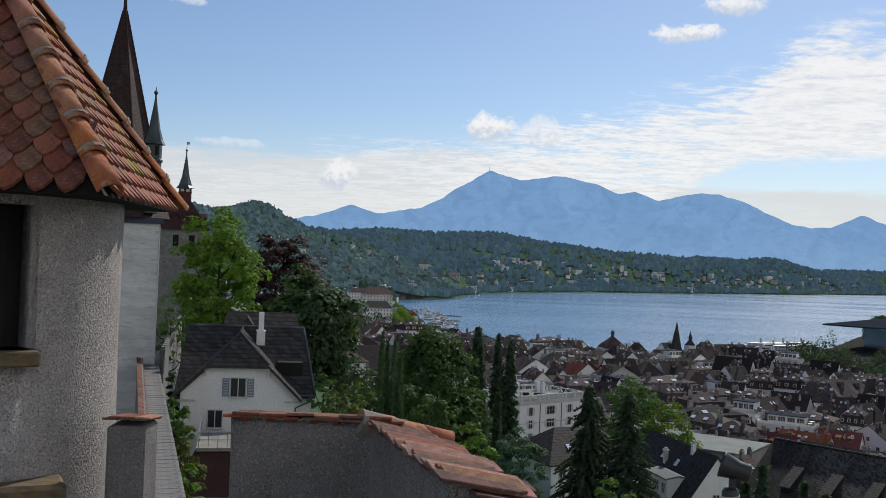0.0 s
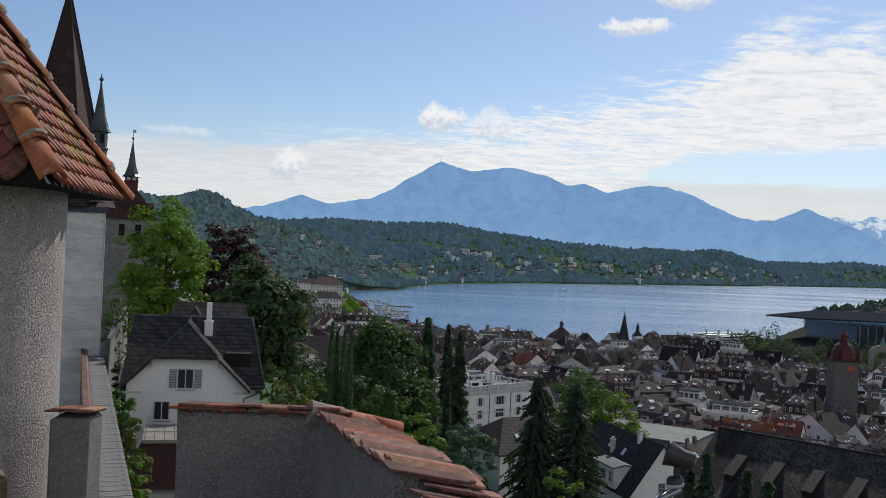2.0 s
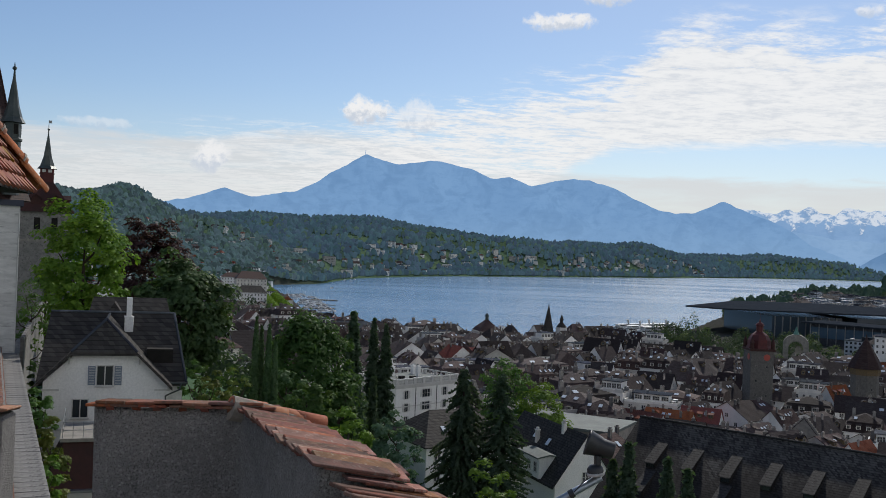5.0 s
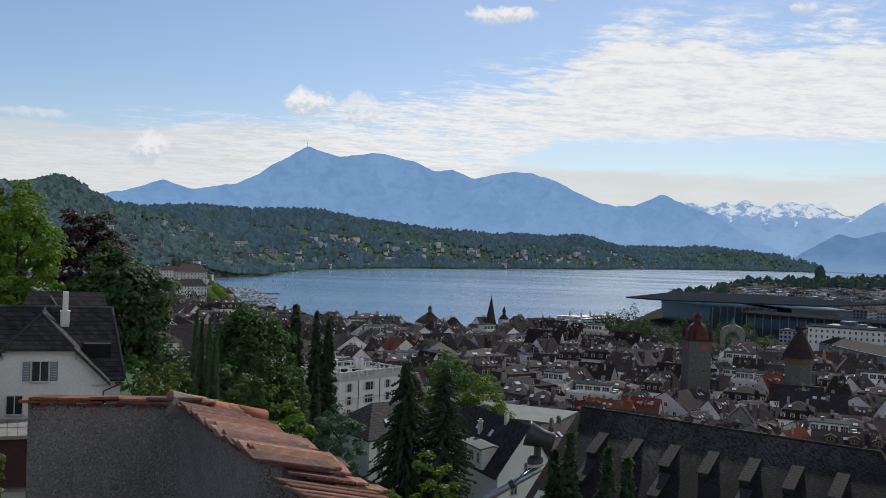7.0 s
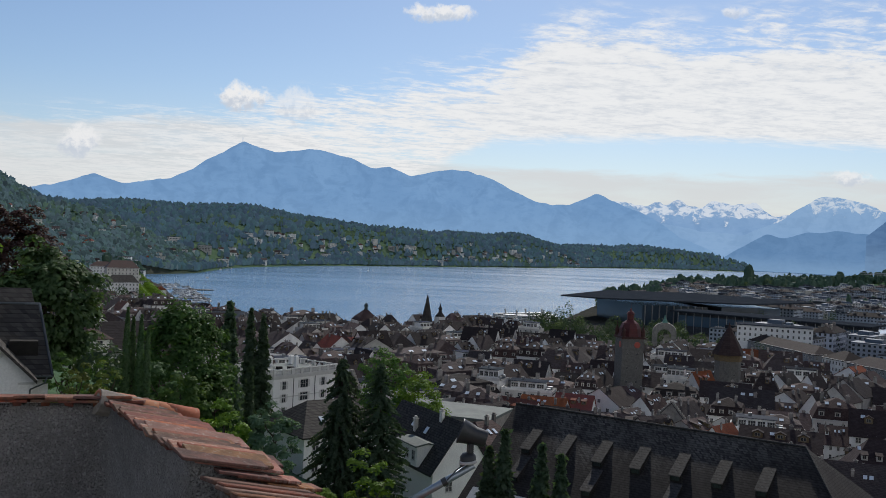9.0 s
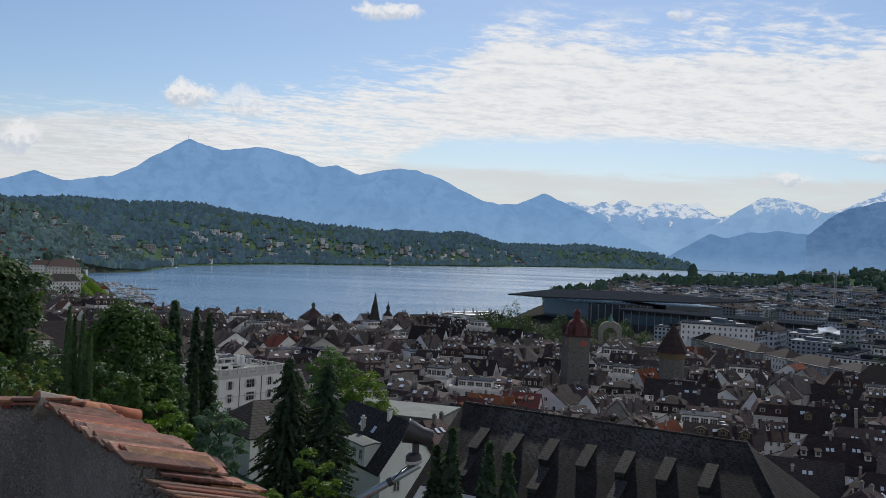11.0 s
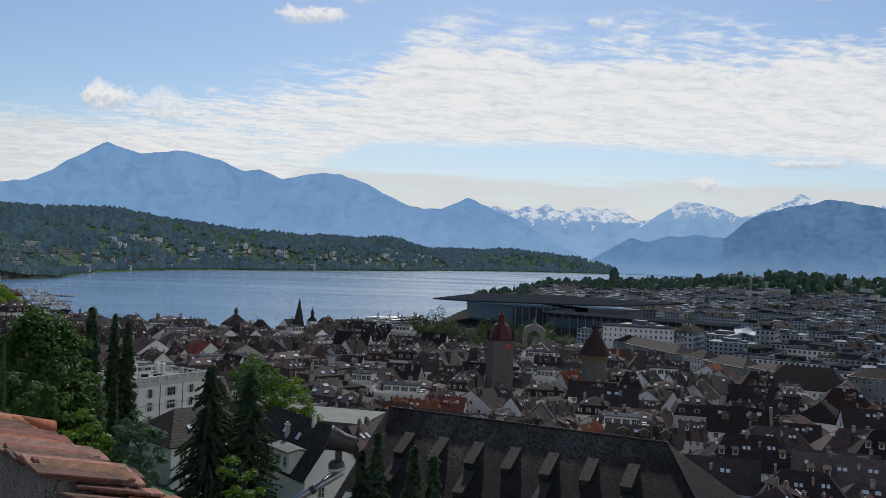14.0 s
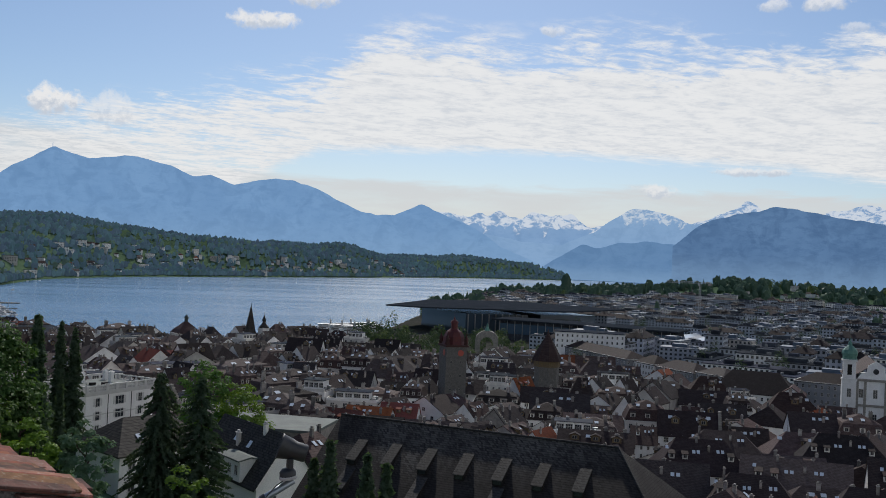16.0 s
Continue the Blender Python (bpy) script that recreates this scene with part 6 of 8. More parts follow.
def gabled_house(name, label, m, L, W, H, rise, roofmat, wallmat, rows, cols, chimneys, dormers, lights, gable_windows=2, hip=0.0, over=0.5, shed=False, base=-5.0, chimney_mat=None, dormer_wall=None, fire_wall=False):
    """A house with its ridge along x: walls, roof, windows on the long side that faces -y and on both gables, chimneys, dormers, roof lights."""
    th = empty(name, m)
    tagged(th, label, "house")
    bm = bmesh.new()
    if hip:
        box(bm, -L / 2, L / 2, -W / 2, W / 2, base, H)
    else:
        gable_wall(bm, L, W, H, rise, base)
    part("wall", bm, wallmat, th)
    bm = bmesh.new()
    slab_roof(bm, L, W, H, rise, over, 0.2, hip)
    part("roof", bm, roofmat, th)
    k = rise / (W / 2)
    pitch = math.degrees(math.atan(k))
    for x, f in chimneys:
        c = part("chimney", chimney_mesh(0.62, 0.5, 1.2 + 0.3 * ((x * 7) % 2)), chimney_mat or M_TOWNWALL, th)
        c.matrix_basis = pose(x, -f * W / 2, H + rise * (1 - abs(f)))
    if dormers:
        dm = dormer_mesh(1.5, 1.15, 2.0, roofmat, dormer_wall or wallmat, shed)
        for x, f in dormers:
            d = link("dormer", dm, th, m=pose(x, -f * W / 2, H + rise * (1 - abs(f)) + 0.15, 0, 0, 0 if f > 0 else 180))
            link("window", W_TINY, d, m=pose(0, -0.04, 0.65))
    for x, f in lights:
        side = 1 if f > 0 else -1
        skylight(th, pose(x, -f * W / 2, H + rise * (1 - abs(f)) + 0.06, side * pitch, 0, 0))
    if fire_wall:
        bm = bmesh.new()
        half = []
        for i in range(10):
            y0, y1 = -W / 2 - 0.3 + (W / 2 + 0.3) * i / 10, -W / 2 - 0.3 + (W / 2 + 0.3) * (i + 1) / 10
            top = H + rise * (1 - abs(y1) / (W / 2)) + 0.5
            half += [(y0, top), (y1, top)]
        prism(bm, [(-W / 2 - 0.3, H - 1.0)] + half + [(-y, z) for y, z in half[::-1]][1:] + [(W / 2 + 0.3, H - 1.0)], L / 2 - 0.5, L / 2 + 0.1, lambda a, b, c: (c, a, b))
        bmesh.ops.recalc_face_normals(bm, faces=bm.faces)
        part("fire_wall", bm, M_STONE, th, "pale stepped gable parapet")
    for r in range(rows):
        z = H - 1.5 - 2.9 * r
        for c in range(cols):
            x = -L / 2 + L * (c + 0.5) / cols
            link("window", W_SMALL, th, m=pose(x, -W / 2 - 0.03, z))
    for r in range(gable_windows):
        z = H + 0.5 - 2.9 * r
        for s in (-1, 1):
            for y in ((0,) if r == 0 else (-W * 0.22, W * 0.22)):
                link("window", W_SMALL, th, m=pose(s * (L / 2 + 0.03), y, z, 0, 0, s * 90))
    return th


# the house with the white gable, its ridge running away from the camera
hm = pose(34.65, 138.1, 29.0, 0, 0, 103.5)
gabled_house("white_gable_house", "pale rendered house with dark tiled roof, shed dormer and roof lights", hm, 19.3, 9.0, 10.3, 6.2, M_SLATE, M_PALE, 3, 4, [(-4.0, -0.1), (1.0, -0.45)], [], [(-2.0, -0.4), (2.4, -0.35)], 3, base=-6.0)
hd = gabled_house("shed_dormer", "wide shed dormer with a pale sheet roof", pose(31.9, 134.4, 40.4, 0, 0, -76.5), 6.0, 3.2, 1.5, 0.3, M_FLATROOF, M_PALE, 1, 3, [], [], [], 0, base=-1.5, over=0.35)
# apartment house behind the spruces
gabled_house("apartment_house", "pale apartment house with a low brown hipped roof", pose(20.0, 141.0, 30.0, 0, 0, 22.0), 14.0, 12.0, 13.0, 3.6, M_SLATE, M_PALE, 4, 4, [(2, 0.2)], [], [(-3, 0.6)], 3, hip=4.0, base=-8.0)
# low building with a pale flat roof beside the long barn roof
bm = boxes((-12, 12, -9, 9, -8, 10.5))
th = empty("grey_flat_building", pose(61.0, 224.0, 19.6, 0, 0, -35.0))
tagged(th, "low grey building with a pale concrete flat roof and ribbon windows", "building")
part("wall", bm, M_STONE, th)
part("roof", boxes((-12.3, 12.3, -9.3, 9.3, 10.5, 11.1)), M_FLATROOF, th)
for i in range(8):
    link("window", W_WIDE, th, m=pose(-12.03, -7.5 + 2.1 * i, 8.0, 0, 0, -90))
    link("window", W_WIDE, th, m=pose(-10 + 2.8 * i, -9.03, 8.0))


def long_barn():
    """The long dark roof: two rows of hooded dormers on the slope towards the camera."""
    ax, ay, bx, by = 34.5, 99.0, 53.6, 77.4
    L = math.hypot(bx - ax, by - ay) + 1.0
    yaw = math.degrees(math.atan2(by - ay, bx - ax))
    ridge, rise, W = 53.1, 12.0, 30.0
    th = empty("long_house", pose((ax + bx) / 2, (ay + by) / 2, 30.0, 0, 0, yaw))
    tagged(th, "long building under a huge dark tiled roof with hooded dormers", "building")
    H = ridge - rise - 30.0
    bm = bmesh.new()
    box(bm, -L / 2 + 0.5, L / 2 + 11.5, -W / 2, W / 2, -8, H)
    prism(bm, [(-W / 2, H), (W / 2, H), (0, H + rise - 0.3)], -L / 2 + 0.5, L / 2 - 1.0, lambda a, b, c: (c, a, b))
    part("wall", bm, M_TOWNWALL, th)
    bm = bmesh.new()
    for dz, flip in ((0.0, False), (-0.3, True)):
        p = [(-L / 2 - 0.6, -W / 2 - 0.6, H - 0.7), (L / 2 + 13.0, -W / 2 - 0.6, H - 0.7), (L / 2 + 13.0, W / 2 + 0.6, H - 0.7), (-L / 2 - 0.6, W / 2 + 0.6, H - 0.7), (-L / 2, 0, H + rise), (L / 2, 0, H + rise)]
        v = [bm.verts.new((x, y, z + dz)) for x, y, z in p]
        for f in ((0, 1, 5, 4), (2, 3, 4, 5), (1, 2, 5)):
            bm.faces.new([v[i] for i in (f[::-1] if flip else f)])
        if not flip:
            up = v
        else:
            for a, b in ((0, 1), (1, 2), (2, 3), (3, 4), (4, 0)):
                bm.faces.new((up[b], up[a], v[a], v[b]))
    part("roof", bm, M_BARN, th, "dark weathered plain tiles")
    bm = bmesh.new()
    tube(bm, (-L / 2, 0, H + rise + 0.02), (L / 2, 0, H + rise + 0.02), 0.14, 0.14, 6)
    tube(bm, (L / 2, 0, H + rise + 0.02), (L / 2 + 13.0, -W / 2 - 0.6, H - 0.65), 0.14, 0.14, 6)
    part("ridge_cap", bm, M_HOOD, th)
    # a hooded dormer: long sloping hood, side cheeks, small barred window
    bm = bmesh.new()
    prism(bm, [(-0.35, 0.40), (2.4, 2.0), (2.4, 2.08), (-0.35, 0.49)], -0.56, 0.56, lambda a, b, c: (c, a, b))
    hood = bpy.data.meshes.new("hood")
    bm.to_mesh(hood)
    bm.free()
    hood.materials.append(M_HOOD)
    bm = bmesh.new()
    prism(bm, [(0.0, -0.3), (0.0, 0.595), (2.35, 1.96), (2.35, 1.5)], -0.52, 0.52, lambda a, b, c: (c, a, b))
    bmesh.ops.recalc_face_normals(bm, faces=bm.faces)
    cheek = bpy.data.meshes.new("cheek")
    bm.to_mesh(cheek)
    bm.free()
    cheek.materials.append(M_BARN)
    pane = window_mesh(0.62, 0.42, 2, 2, False, M_GLASS)
    k = rise / (W / 2)
    for row, (f, n, off) in enumerate(((4.9, 7, 4.1), (7.7, 4, 4.4))):
        for i in range(n):
            x = -L / 2 + off + i * (3.9 if row == 0 else 7.8)
            y = -f
            d = link("dormer", hood, th, m=pose(x, y, H + rise + k * y + 0.05))
            link("body", cheek, d)
            link("window", pane, d, m=pose(0, -0.03, 0.3))
    return th


long_barn()


# ---- the lamp on the parapet ----
def spotlight():
    th = empty("spotlight", pose(0.945, 3.12, EYE - 0.638) @ Matrix.Scale(0.72, 4))
    tagged(th, "dark grey spotlight on a swivel base clamped to a galvanised tube", "spotlight")
    # barrel, seen from the side, its wide hood to the left
    bm = bmesh.new()
    lathe(bm, [(0.0, -0.002), (0.036, 0.0), (0.040, 0.006), (0.041, 0.055), (0.047, 0.075), (0.056, 0.118), (0.058, 0.120), (0.058, 0.128), (0.053, 0.128), (0.048, 0.10), (0.0, 0.095)], 28)
    barrel = part("barrel", bm, M_BLACK, th, "", True)
    barrel.matrix_basis = Matrix.Translation((0.075, 0.0, -0.012)) @ Vector((-1, 0.30, 0.30)).to_track_quat("Z", "Y").to_matrix().to_4x4()
    bm = boxes((-0.012, 0.012, -0.02, 0.02, -0.075, -0.03), bevel=0.004)
    part("yoke", bm, M_BLACK, th)
    bm = bmesh.new()
    lathe(bm, [(0.0, 0.0), (0.036, 0.001), (0.038, 0.006), (0.036, 0.032), (0.024, 0.046), (0.0, 0.048)], 24, -0.005, 0, 0)
    base = part("base", bm, M_BLACK, th, "", True)
    base.matrix_basis = pose(0, 0, -0.118, 0, -8, 0)
    bm = bmesh.new()
    lathe(bm, [(0.0385, 0.0), (0.040, 0.002), (0.040, 0.012), (0.0385, 0.014)], 24, -0.005, 0, 0)
    ring = part("base_ring", bm, M_WHITEPLASTIC, th, "pale ring", True)
    ring.matrix_basis = pose(0, 0, -0.119, 0, -8, 0)
    bm = bmesh.new()
    tube(bm, (0.02, 0.0, -0.128), (-0.30, 0.08, -0.34), 0.017, 0.017, 14)
    tube(bm, (-0.30, 0.08, -0.34), (-0.44, 0.10, -0.9), 0.017, 0.017, 14)
    part("tube", bm, M_GALV, th, "galvanised tube", True)
    bm = bmesh.new()
    tube(bm, (-0.095, 0.029, -0.205), (-0.115, 0.034, -0.218), 0.0195, 0.0195, 14)
    part("clamp", bm, M_BLACK, th)
    bm = bmesh.new()
    tube(bm, (-0.02, -0.02, -0.115), (-0.06, 0.0, -0.15), 0.003, 0.003, 6)
    tube(bm, (-0.06, 0.0, -0.15), (-0.10, 0.01, -0.2), 0.003, 0.003, 6)
    part("cable", bm, M_BLACK, th)
    return th


spotlight()


def small_merlon():
    th = empty("merlon", pose(-2.06, 6.75, EYE - 1.225))
    tagged(th, "narrow roughcast merlon with broken clay coping beside the turret", "merlon")
    bm = boxes((-0.16, 0.10, -0.1, 0.22, -3.0, 0.0), bevel=0.02)
    part("wall", bm, M_WALLCAST, th)
    rnd = random.Random(8)
    tiles = [with_material(flat_tile(0.10, 0.36, 0.013), m) for m in (M_GREYTILE, M_COPING)]
    for k in range(2):
        for i in range(3):
            link("coping_tile", rnd.choice(tiles), th, m=pose(-0.125 + 0.095 * i + 0.01 * k, 0.24, 0.018 + 0.014 * k, rnd.uniform(-7, -5), rnd.uniform(-2, 2), rnd.uniform(-4, 4)))
    return th


small_merlon()
# the tower platform under the camera
th = empty("tower_platform", pose(0, 0, 0))
tagged(th, "stone platform and shaft of the tower under the camera", "platform")
part("deck", boxes((-4.6, 0.6, -4.0, 5.3, EYE - 1.75, EYE - 1.6)), M_STONE, th)
part("shaft", boxes((-4.8, 0.1, -4.2, 5.3, 30.0, EYE - 1.75)), M_RUBBLE, th)

# ---- landmarks of the old town ----
def house_windows(th, me, x0, x1, n, z, y, turn=0.0, rows=1, step=3.2):
    for r in range(rows):
        for i in range(n):
            x = x0 + (x1 - x0) * (i + 0.5) / n
            link("window", me, th, m=pose(0, 0, 0, 0, 0, turn) @ pose(x, y, z - step * r))


def town_hall_tower():
    th = empty("town_hall_tower", pose(170.8, 362.2, 4.0, 0, 0, -6.0))
    tagged(th, "square grey stone tower with a dark red domed roof and clock", "tower")
    part("shaft", boxes((-4.4, 4.4, -4.4, 4.4, -2, 31.0)), M_DARKRUBBLE, th, "grey stone")
    part("cornice", boxes((-4.9, 4.9, -4.9, 4.9, 31.0, 31.8)), M_OXIDE, th)
    bm = bmesh.new()
    lathe(bm, [(4.9, 31.8), (4.4, 33.0), (4.2, 35.0), (3.2, 36.9), (1.7, 38.0), (1.5, 38.2)], 8, turn=math.pi / 8)
    part("dome", bm, M_REDPAINT, th, "dark red sheet dome")
    bm = bmesh.new()
    lathe(bm, [(1.4, 38.0), (1.4, 40.4), (1.8, 40.6), (1.2, 41.4), (0.5, 41.9), (0.3, 42.6), (0.06, 43.0), (0.05, 45.0)], 8, turn=math.pi / 8)
    part("lantern", bm, M_REDPAINT, th)
    for sx in (-1, 1):
        for sy in (-1, 1):
            bm = bmesh.new()
            lathe(bm, [(0.8, 31.8), (0.8, 34.0), (1.0, 34.1), (0.5, 35.0), (0.08, 36.0), (0.04, 37.6)], 8, sx * 4.0, sy * 4.0)
            part("corner_turret", bm, M_OXIDE, th)
    dial = glass_material("clock_red", (0.32, 0.05, 0.03), 0.5)
    for turn in (0, -90, 90):
        bm = bmesh.new()
        lathe(bm, [(1.25, 0.0), (1.25, 0.12), (1.1, 0.15)], 20)
        c = part("clock_face", bm, dial, th, "round red clock dial")
        c.matrix_basis = pose(0, 0, 0, 0, 0, turn) @ pose(1.7, -4.42, 28.6, 90, 0, 0)
    for z in (14.0, 19.5, 25.0):
        for x in (-2.2, 1.8):
            link("window", W_TINY, th, m=pose(x, -4.43, z))
    return th


town_hall_tower()


def water_tower():
    th = empty("octagonal_tower", pose(225.0, 379.0, 0.0))
    tagged(th, "squat eight-sided stone tower with a brown tiled pointed roof", "tower")
    bm = bmesh.new()
    lathe(bm, [(5.7, -2), (5.5, 25.0)], 8, turn=math.pi / 8)
    part("shaft", bm, M_DARKRUBBLE, th)
    bm = bmesh.new()
    lathe(bm, [(5.9, 24.6), (6.0, 27.5)], 8, turn=math.pi / 8)
    part("gallery", bm, M_TIMBER, th, "dark timber gallery")
    bm = bmesh.new()
    lathe(bm, [(6.9, 27.2), (5.4, 30.4), (0.5, 39.2), (0.3, 40.2), (0.05, 41.2)], 8, turn=math.pi / 8)
    part("roof", bm, M_ROOF, th)
    for k in range(4):
        w = link("window", W_TINY, th, m=pose(0, 0, 0, 0, 0, -60 + 30 * k) @ pose(0, -5.32, 19.0 - (k % 2) * 4))
    return th


water_tower()


def chapel():
    th = empty("chapel", pose(143.0, 606.0, 4.0, 0, 0, 20.0))
    tagged(th, "chapel with brown roof, needle spire and white bell tower", "chapel")
    bm = bmesh.new()
    gable_wall(bm, 26, 12, 8, 7)
    part("wall", bm, M_WHITEWALL, th)
    bm = bmesh.new()
    slab_roof(bm, 26, 12, 8, 7)
    part("roof", bm, M_ROOF, th)
    bm = bmesh.new()
    lathe(bm, [(5.2, 11.5), (3.9, 14.5), (3.0, 18.0), (0.2, 32.0), (0.05, 33.5)], 8)
    s = part("needle_spire", bm, M_SLATE, th)
    s.matrix_basis = pose(2.5, -1.0, 0)
    tw = empty("bell_tower", pose(9.5, -5.5, 0))
    tw.parent = th
    part("shaft", boxes((-2.5, 2.5, -2.5, 2.5, -2, 18.5), (-2.8, 2.8, -2.8, 2.8, 12.2, 12.6)), M_WHITEWALL, tw, "white rendered shaft")
    for i, x in enumerate((-0.9, 0.9)):
        part("sound_hole", boxes((x - 0.45, x + 0.45, -2.56, -2.3, 13.6, 16.4)), M_DARK, tw)
    bm = bmesh.new()
    lathe(bm, [(3.3, 18.4), (2.7, 19.4), (1.6, 20.6), (1.0, 21.5), (1.0, 22.8), (1.4, 23.2), (0.7, 24.6), (0.1, 26.6), (0.05, 28.2)], 8, turn=math.pi / 8)
    part("helmet", bm, M_SLATE, tw)
    return th


chapel()


def domed_house():
    th = empty("domed_house", pose(111.4, 634.0, 4.0, 0, 0, 12.0))
    tagged(th, "grand lakeside house with brown mansard roof and small cupola", "house")
    part("wall", boxes((-8, 8, -6, 6, -2, 12.5)), M_TOWNWALL, th)
    bm = bmesh.new()
    lathe(bm, [(10.6, 12.3), (8.2, 14.6), (4.6, 17.0), (1.6, 19.2), (1.5, 19.4)], 4, turn=math.pi / 4)
    part("roof", bm, M_ROOF, th)
    bm = bmesh.new()
    lathe(bm, [(1.2, 19.0), (1.2, 21.4), (1.6, 21.6), (1.0, 22.9), (0.3, 23.6), (0.05, 24.0), (0.05, 27.0)], 8)
    part("cupola", bm, M_COPPER, th)
    house_windows(th, W_TALL, -8, 8, 6, 10.5, -6.03, 0, 3)
    g = bmesh.new()
    prism(g, [(-4, 0), (4, 0), (0, 4.6)], 0, 8, lambda a, b, c: (a, c, b))
    gg = part("front_gable", g, M_WHITEWALL, th)
    gg.matrix_basis = pose(9.5, -7, 11.5)
    part("side_wing", boxes((5.5, 13.5, -7, 3, -2, 11.5)), M_WHITEWALL, th)
    return th


domed_house()


def block_house(name, label, m, L, W, H, rise, wallmat, roofmat, floors, cols, side_cols=0, mansard=False, hip=None, step=3.4, me=None):
    """A long town building with its front to -y: walls, plinth, cornice, roof, a window for each bay and floor."""
    th = empty(name, m)
    tagged(th, label, "building")
    part("wall", boxes((-L / 2, L / 2, -W / 2, W / 2, -6, H)), wallmat, th)
    part("cornice", boxes((-L / 2 - 0.4, L / 2 + 0.4, -W / 2 - 0.4, W / 2 + 0.4, H - 0.35, H + 0.15)), M_TRIM, th)
    bm = bmesh.new()
    if rise < 0.8:
        box(bm, -L / 2 - 0.2, L / 2 + 0.2, -W / 2 - 0.2, W / 2 + 0.2, H + 0.15, H + 0.15 + rise)
    else:
        slab_roof(bm, L, W, H + 0.15, rise, 0.5, 0.25, W / 2 if hip is None else hip)
    part("roof", bm, roofmat, th)
    me = me or W_TALL
    for r in range(floors):
        for c in range(cols):
            link("window", me, th, m=pose(-L / 2 + L * (c + 0.5) / cols, -W / 2 - 0.03, H - 1.9 - step * r))
        for c in range(side_cols):
            for s in (-1, 1):
                link("window", me, th, m=pose(s * (L / 2 + 0.03), -W / 2 + W * (c + 0.5) / side_cols, H - 1.9 - step * r, 0, 0, 90 * s))
    return th


# the row along the far bank of the river, fronts to the old town
# grey render with blue haze put into its base colour
M_RIVERWALL = material("hazy_grey_river_render", [(0.27, 0.285, 0.31), (0.20, 0.215, 0.235)], 0.85, 0.3, 4.0, 0.1, 0.01, vary=0.3, stain=0.2)
block_house("long_office", "long pale stone office building with even rows of windows", pose(339.0, 504.0, 3.5, 0, 0, -94.3), 78, 16, 14.5, 4.0, M_RIVERWALL, M_TOWNSLATE, 4, 22, 4)
block_house("town_block", "white rendered block with tall windows under a dark roof", pose(338.0, 452.0, 3.5, 0, 0, -91.0), 19, 15, 14.0, 4.2, M_WHITEWALL, M_TOWNSLATE, 4, 7, 3)
block_house("town_block", "grey-blue block with close-set windows under a dark roof", pose(338.0, 425.0, 3.5, 0, 0, -91.0), 32, 15, 13.6, 4.2, M_RIVERWALL, M_TOWNSLATE, 4, 13, 3)
block_house("ornate_block", "cream ornate block with balconies and a dark mansard roof", pose(338.5, 397.0, 3.5, 0, 0, -91.0), 21, 15, 14.5, 3.2, M_RIVERWALL, M_TOWNSLATE, 4, 8, 4)
block_house("stone_block", "brown stone office block with arched ground floor", pose(362.0, 345.0, 3.5, 0, 0, -55.0), 34, 18, 17.0, 4.0, M_RIVERWALL, M_TOWNSLATE, 4, 12, 4)


def theatre():
    th = empty("theatre", pose(328.0, 361.0, 3.5, 0, 0, -48.0))
    tagged(th, "white theatre with pedimented end and brown hipped roof", "theatre")
    part("wall", boxes((-20, 20, -10, 12, -4, 11.5), (12, 22, -12, 10, -4, 11.8), (-22, -14, -12, 10, -4, 11.0)), M_WHITEWALL, th, "white render")
    bm = bmesh.new()
    slab_roof(bm, 38, 22, 11.5, 9.0, 0.6, 0.3, 9.0)
    r = part("roof", bm, M_TOWNSLATE, th)
    r.matrix_basis = pose(0, 1, 0)
    for x in (17, -18):
        bm = bmesh.new()
        prism(bm, [(-5.6, 11.5), (5.6, 11.5), (0, 15.2)], -12.4, 2, lambda a, b, c: (a, c, b))
        p = part("pediment", bm, M_WHITEWALL, th)
        p.matrix_basis = pose(x, 0, 0)
        bm = bmesh.new()
        prism(bm, [(-6.1, 11.5), (0, 15.5), (6.1, 11.5), (6.1, 11.8), (0, 15.9), (-6.1, 11.8)], -12.7, 3, lambda a, b, c: (a, c, b))
        p = part("pediment_roof", bm, M_ROOF, th)
        p.matrix_basis = pose(x, 0, 0)
    house_windows(th, W_TALL, 12.5, 21.5, 4, 8.8, -12.03, 0, 2, 4.0)
    house_windows(th, W_TALL, -13, 11, 9, 8.8, -10.03, 0, 2, 4.0)
    house_windows(th, W_TALL, -10, 8, 4, 8.8, -22.03, 90, 2, 4.0)
    part("cornice", boxes((-20.3, 20.3, -10.4, -10, 10.6, 11.1), (11.8, 22.3, -12.4, -12, 10.8, 11.3), (22, 22.4, -12, 10, 10.8, 11.3)), M_TRIM, th)
    part("plinth", boxes((-20.2, 22.3, -12.2, -12, -4, 1.6)), M_STONE, th)
    return th


theatre()


